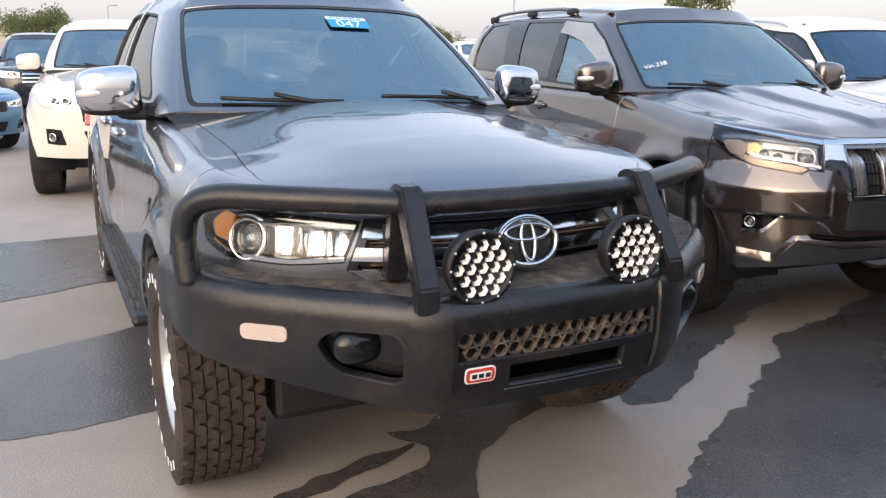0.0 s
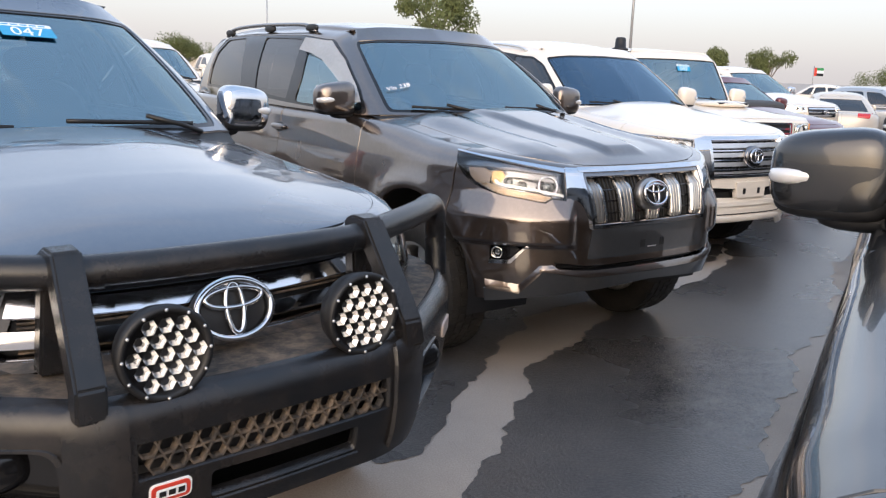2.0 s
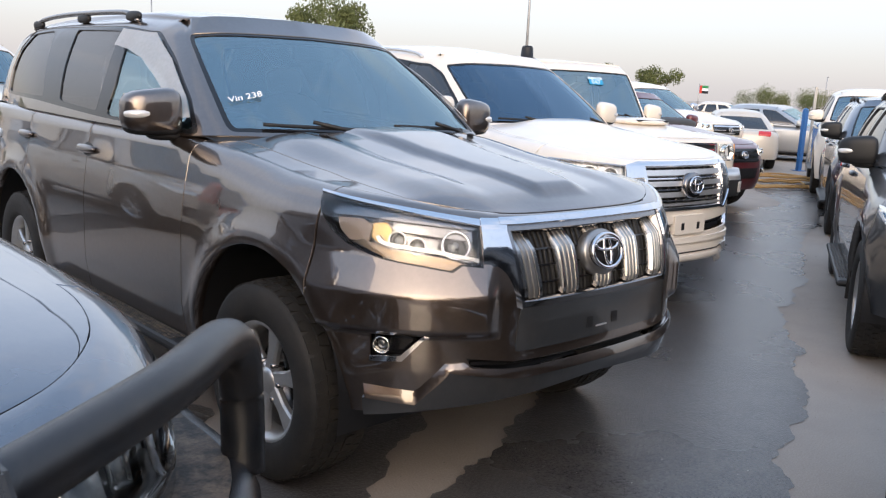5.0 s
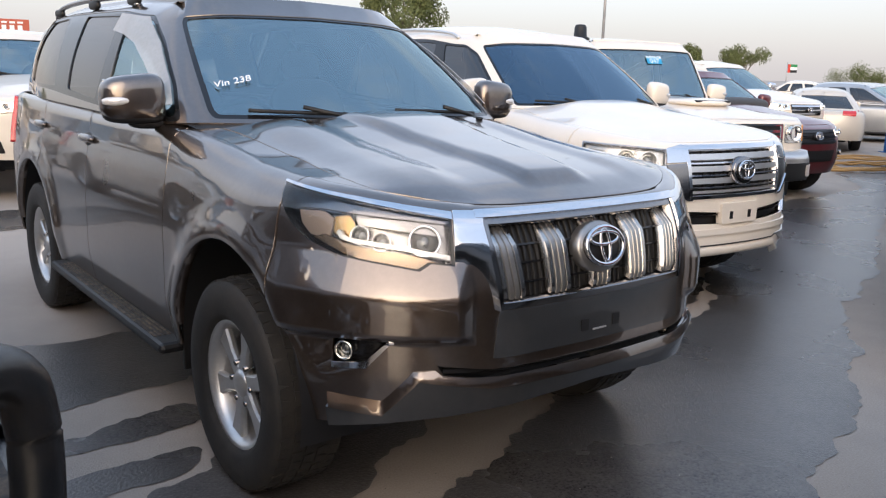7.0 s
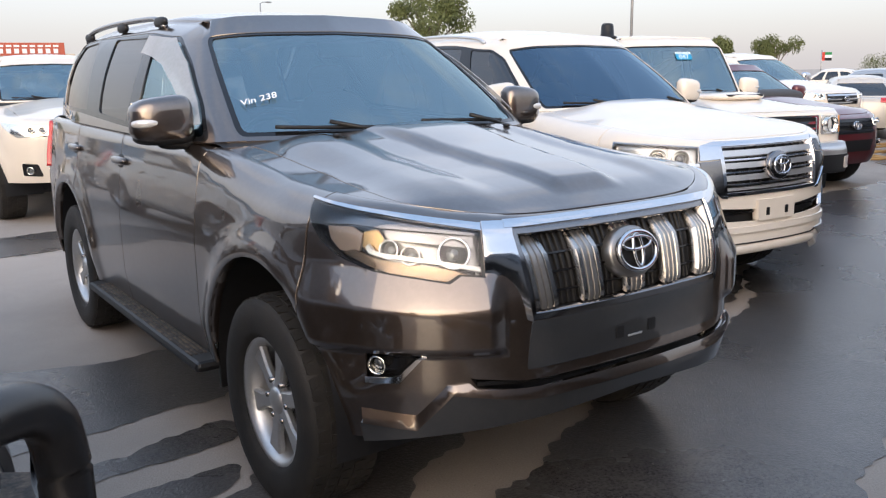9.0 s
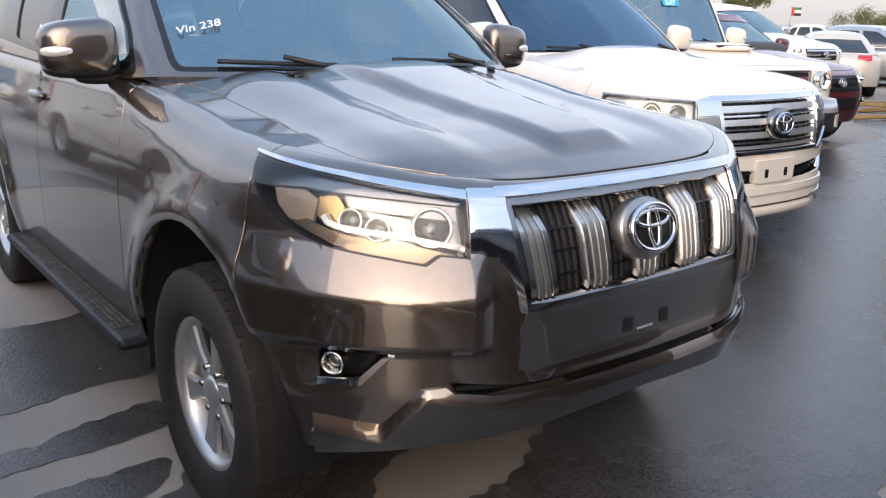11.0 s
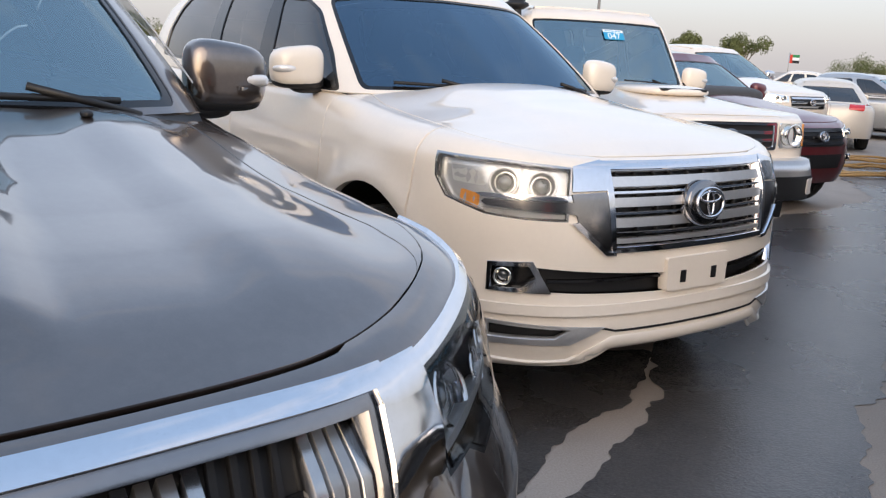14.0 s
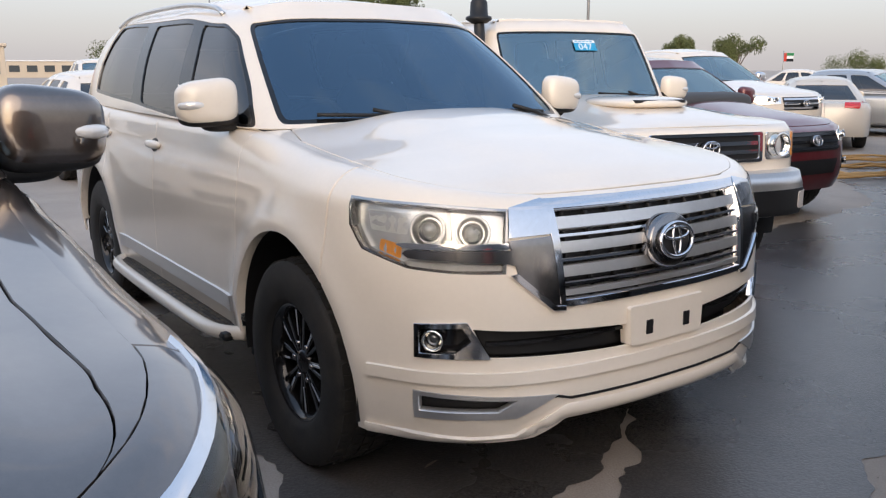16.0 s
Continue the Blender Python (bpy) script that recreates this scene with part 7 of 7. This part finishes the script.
lamp_post(109, 103, 5.9, "grey street lamp on a far road")
lamp_post(-54, 140, 7.8, "grey street lamp beyond the yard")
lamp_post(27.6, 51.8, 12.5, "tall thin grey light mast", False)
lamp_post(7.5, 95.0, 9.0, "grey street lamp beyond the yard")
FLAG_GREEN = material("green_cloth", (0.03, 0.22, 0.08), 0.8)
flag = thing("flag_pole", pose(66, 81, 0), "small flag hanging from a thin pole", "flag")
tube("pole", [(0, 0, 0), (0, 0, 3.4)], 0.05, GALV, flag)
for k, mat in enumerate((BLACK, STICKER_WHITE, FLAG_GREEN)):
    box("flag_stripe", (0.4, -0.02, 2.3 + 0.3 * k), (1.3, 0.02, 2.6 + 0.3 * k), mat, flag, 0)
box("flag_band", (0.05, -0.02, 2.3), (0.4, 0.02, 3.2), BADGE_RED, flag, 0)

# ---- trees ----
BARK = material("bark", (0.13, 0.10, 0.075), 0.9, bump=0.6, scale=30)
LEAF = material("dusty_leaf", (0.115, 0.135, 0.045), 0.7, vary=0.3, scale=8, big=0.6)


def tree(x, y, h, w, seed, label):
    rnd = random.Random(seed)
    t = thing("tree", pose(x, y, 0), label, "tree", "trees beyond the yard")
    tube("trunk", smooth_path([(0, 0, 0), (0.08, 0.05, h * 0.2), (-0.05, 0.1, h * 0.4), (0.05, 0, h * 0.62)], 5), np.linspace(0.035 * h, 0.012 * h, 16), BARK, t, n=8)
    heads = []
    for i in range(11):
        a, r = rnd.uniform(0, 6.28), w * 0.5 * math.sqrt(rnd.uniform(0.05, 0.8))
        e = (r * math.cos(a), r * math.sin(a), h * rnd.uniform(0.45, 0.88))
        heads.append((e, w * rnd.uniform(0.13, 0.24)))
        tube("limb", smooth_path([(0, 0.05, h * rnd.uniform(0.28, 0.5)), (e[0] * 0.5, e[1] * 0.5, e[2] * 0.8), e], 4), np.linspace(0.014 * h, 0.004 * h, 9), BARK, t, n=6)
    v, f = [], []
    for (ex, ey, ez), r in heads:
        for _ in range(620):
            d = Vector((rnd.gauss(0, 1), rnd.gauss(0, 1), rnd.gauss(0, 0.8))).normalized() * r * rnd.uniform(0.35, 1.1)
            c = Vector((ex, ey, ez)) + d
            s = rnd.uniform(0.07, 0.14) * (h / 6)**0.5
            q = Euler((rnd.uniform(0, 6.3), rnd.uniform(0, 6.3), rnd.uniform(0, 6.3))).to_matrix()
            k = len(v)
            for p in ((-s, 0, 0), (0, -s * 0.5, 0.02), (s * 1.3, 0, 0), (0, s * 0.5, 0.02)):
                v.append(c + q @ Vector(p))
            f += [(k, k + 1, k + 2), (k, k + 2, k + 3)]
    crown = part("crown", make_mesh("crown", v, f, smooth=False), LEAF, t, "dusty green leaves")
    tagged(crown, kind="stuff")


tree(16.6, 60.5, 7.4, 5.6, 1, "broad dusty green tree behind the parked cars")
tree(-38.5, 81, 5.4, 6.2, 2, "broad dusty green tree beyond the yard")
tree(52, 79.5, 5.0, 3.4, 3, "small dusty green tree beyond the yard")
tree(57, 76.5, 4.8, 4.0, 4, "small dusty green tree beyond the yard")
tree(-1.2, 92, 3.8, 5.4, 5, "small dusty green tree beyond the yard")
tree(84, 90, 2.8, 7.0, 6, "low dusty green bush beyond the yard")
tree(96, 92, 2.9, 8.0, 7, "low dusty green bush beyond the yard")
tree(-33, 79, 3.6, 4.0, 8, "low dusty green bush beyond the yard")

# ---- buildings at the edge of the yard ----
PLASTER = material("sand_plaster", (0.58, 0.50, 0.40), 0.9, bump=0.2, vary=0.1, big=0.3)
SIGN_RED = material("red_sign", (0.42, 0.09, 0.05), 0.6)
WINDOW = material("dark_window", (0.05, 0.06, 0.07), 0.15)


def building(x, y, w, dpt, h, turn, label, n=6, sign=None):
    b = thing("building", pose(x, y, 0, 0, 0, turn), label, "building", "buildings round the yard")
    box("wall", (-w / 2, 0, 0), (w / 2, dpt, h), PLASTER, b, 0.05)
    box("roof", (-w / 2 - 0.2, -0.2, h), (w / 2 + 0.2, dpt + 0.2, h + 0.25), STICKER_WHITE if sign is None else PLASTER, b, 0.04)
    for i in range(n):
        cx = -w / 2 + w * (i + 0.5) / n
        win = box("window", (cx - w / n * 0.3, -0.06, h * 0.35), (cx + w / n * 0.3, 0.05, h * 0.75), WINDOW, b, 0.01)
        box("sill", (cx - w / n * 0.33, -0.14, h * 0.32), (cx + w / n * 0.33, 0.0, h * 0.35), PLASTER, win, 0.01)
    if sign:
        sg = box("sign_board", (-w * 0.42, -0.3, h + 0.1), (w * 0.42, -0.12, h + 1.15), sign, b, 0.02, "red shop sign with white lettering bars")
        for i in range(9):
            x0 = -w * 0.38 + w * 0.76 * i / 9
            box("letter_bar", (x0, -0.34, h + 0.28), (x0 + w * 0.05, -0.30, h + 0.66), STICKER_WHITE, sg, 0)
            box("letter_bar", (x0, -0.34, h + 0.80), (x0 + w * 0.06, -0.30, h + 0.96), STICKER_WHITE, sg, 0)


building(-12.8, 80.5, 7.0, 6, 3.4, 10, "low office hut with a red sign board", 3, SIGN_RED)
building(-26, 205, 34, 14, 3.4, 8, "long low sand-coloured showroom with a white parapet", 10)
building(-2, 230, 22, 14, 3.9, 5, "low sand-coloured showroom in the haze", 7)
building(-105, 200, 30, 16, 6.5, 25, "two-storey sand-coloured building in the haze", 8)
building(-92, 170, 16, 12, 5.0, 25, "sand-coloured block in the haze", 5)
building(150, 260, 60, 20, 3.2, -30, "long pale shed on the horizon", 12)
building(60, 300, 80, 20, 3.4, -12, "long pale shed on the horizon", 14)


# ---- ground ----
GROUND = material("dusty_concrete", (0.40, 0.345, 0.295), 0.8, 0, 0, ((0.23, 0.20, 0.175), 0.55, 0.6), 0.6, 130, 0.25, 0.35)
WET = material("wet_asphalt", (0.080, 0.074, 0.071), 0.27, 0, 0, ((0.14, 0.128, 0.115), 0.6, 6.0), 0.7, 85, 0.8, 0.9)
bm = bmesh.new()
bmesh.ops.create_grid(bm, x_segments=2, y_segments=2, size=900)
ground = part("ground", bm, GROUND, None)
tagged(ground, "pale dusty concrete yard with damp stains", "ground", kind="structure")


def stain(outline, seed, label="dark wet patch with a ragged edge", rag=0.07, mat=None, z=0.004):
    """A thin film of water: an outline whose edge is frayed at three scales."""
    p = dense(rounded(outline, 0.25, 4), 0.02)
    c = p.mean(0)
    t = np.roll(p, -1, 0) - np.roll(p, 1, 0)
    n = np.c_[t[:, 1], -t[:, 0]]
    n /= np.maximum(np.linalg.norm(n, axis=1, keepdims=True), 1e-9)
    k = [rag * (1.3 * noise.noise((x * 1.6, y * 1.6, seed)) + 0.9 * noise.noise((x * 5, y * 5, seed + 3)) + 0.5 * noise.noise((x * 15, y * 15, seed + 7))) for x, y in p]
    q = p + n * np.array(k)[:, None]
    v, f = cells(q, [], 0.5)
    ob = part("wet_patch", make_mesh("wet_patch", np.c_[v, np.full(len(v), z)], f), mat or WET, None)
    return tagged(ob, label, "puddle", "wet patches on the yard", "structure")


stain([(-0.6, 0.6), (0.3, 1.9), (0.78, 2.65), (1.03, 3.15), (1.43, 3.63), (1.62, 3.99), (1.95, 4.56), (2.2, 4.68), (2.52, 5.0), (2.85, 5.22), (3.4, 5.75), (3.9, 5.98), (4.15, 6.25), (4.55, 6.6), (5.4, 7.7), (6.5, 9.1), (8.0, 10.35), (9.2, 10.95), (10.6, 11.5), (11.6, 13.2),
       (13.5, 15.0), (14.2, 13.6), (9.6, 9.9), (8.2, 8.8), (6.5, 7.15), (5.35, 6.2), (4.95, 5.7), (4.25, 5.0), (3.95, 4.75), (3.65, 4.42), (3.2, 4.0), (2.75, 3.5), (2.35, 3.15), (1.6, 2.35), (0.9, 1.6), (0.2, 0.3)], 1, "broad wet strip along the aisle between parked cars")
# wet ground and the shade under the grey estate's nose, drawn as one patch
stain([(2.15, 5.25), (1.98, 5.0), (1.74, 4.56), (1.42, 4.11), (1.18, 3.79), (1.02, 3.5), (0.84, 3.45), (0.6, 4.2), (0.85, 4.75), (1.25, 5.0), (1.4, 6.4), (2.9, 6.5), (2.95, 5.75), (2.55, 5.45)], 2)
stain([(-0.5, 6.6), (0.6, 6.65), (1.3, 6.85), (1.25, 5.95), (0.56, 5.63), (-0.2, 5.3), (-0.9, 5.6)], 3, rag=0.05)
stain([(0.6, 5.33), (1.14, 5.66), (1.25, 5.38), (0.62, 5.11), (-0.1, 4.75), (-0.4, 4.9)], 4, rag=0.04)
stain([(0.66, 4.92), (1.18, 5.15), (1.15, 4.95), (0.75, 4.75), (0.2, 4.5), (0.1, 4.65)], 5, rag=0.03)
stain([(-3.5, 6.45), (-2.92, 6.77), (-1.2, 7.6), (-0.9, 6.4), (-2.19, 5.36), (-2.7, 4.9), (-4.2, 4.0), (-5.5, 5.2)], 6, rag=0.03)
stain([(-2.19, 3.91), (-1.7, 4.47), (-0.9, 5.0), (-0.6, 4.2), (-1.23, 3.3), (-1.76, 3.08), (-2.8, 2.5), (-3.6, 3.0)], 7, rag=0.04)
stain([(-0.11, 3.06), (-0.18, 2.99), (-0.26, 2.96), (-0.31, 2.92), (-0.39, 2.81), (-0.46, 2.78), (-0.48, 2.71), (-0.56, 2.66), (-0.64, 2.54), (-0.69, 2.4), (-0.63, 2.38), (-0.55, 2.54), (-0.46, 2.65), (-0.38, 2.69), (-0.36, 2.75), (-0.24, 2.86), (-0.18, 2.93), (-0.11, 3.03)], 8, rag=0.012)
stain([(-0.24, 3.16), (-0.23, 3.11), (-0.12, 3.06), (-0.04, 3.02), (-0.03, 2.94), (-0.06, 2.85), (-0.13, 2.8), (-0.21, 2.74), (-0.31, 2.68), (-0.35, 2.58), (-0.38, 2.4), (0.07, 2.36), (0.12, 2.59), (0.12, 2.82), (0.14, 2.99), (0.22, 3.1), (0.31, 3.26), (0.42, 3.39), (0.55, 3.52), (0.36, 3.57), (0.01, 3.38), (-0.06, 3.21), (-0.14, 3.17)], 12, rag=0.02)

stain([(3.0, 5.65), (3.3, 6.3), (3.75, 6.85), (4.7, 7.3), (5.0, 7.25), (4.5, 6.62), (4.2, 6.52), (3.72, 6.05), (3.3, 5.75)], 13, rag=0.05, z=0.0045)
stain([(2.4, 7.2), (3.05, 7.38), (3.35, 6.98), (3.2, 6.55), (3.6, 6.45), (3.85, 6.95), (4.3, 6.95), (4.75, 7.35), (5.5, 8.1), (5.6, 9.9), (3.4, 9.9), (2.3, 8.6)], 9, rag=0.06)
stain([(5.8, 9.6), (6.9, 9.6), (8.4, 10.9), (9.5, 12.6), (8.0, 13.0), (6.2, 11.6)], 10, rag=0.07)
stain([(-3.6, 9.9), (-1.5, 10.6), (0.5, 11.6), (1.0, 10.6), (-1.0, 9.7), (-3.0, 9.0)], 11, rag=0.06)
# grit and scraps on the ground
GRIT = material("pale_grit", (0.24, 0.22, 0.19), 0.9, vary=0.3, scale=20)
rng = random.Random(12)
v, f = [], []
for _ in range(800):
    t = rng.uniform(0, 1)
    x, y = 0.5 + 7 * t + rng.gauss(0, 1.1), 1.6 + 7.2 * t + rng.gauss(0, 1.1)
    s = rng.uniform(0.0015, 0.004) * (2.2 if rng.random() < 0.03 else 1)
    a = rng.uniform(0, 6.28)
    k = len(v)
    for i in range(4):
        v.append((x + s * math.cos(a + i * 1.57) * rng.uniform(0.6, 1.3), y + s * math.sin(a + i * 1.57), 0.004))
    v.append((x, y, 0.004 + s * 0.8))
    f += [(k, k + 1, k + 4), (k + 1, k + 2, k + 4), (k + 2, k + 3, k + 4), (k + 3, k, k + 4)]
tagged(part("grit", make_mesh("grit", v, f, smooth=False), GRIT, None), "scattered pale grit on wet ground", "grit", kind="stuff")
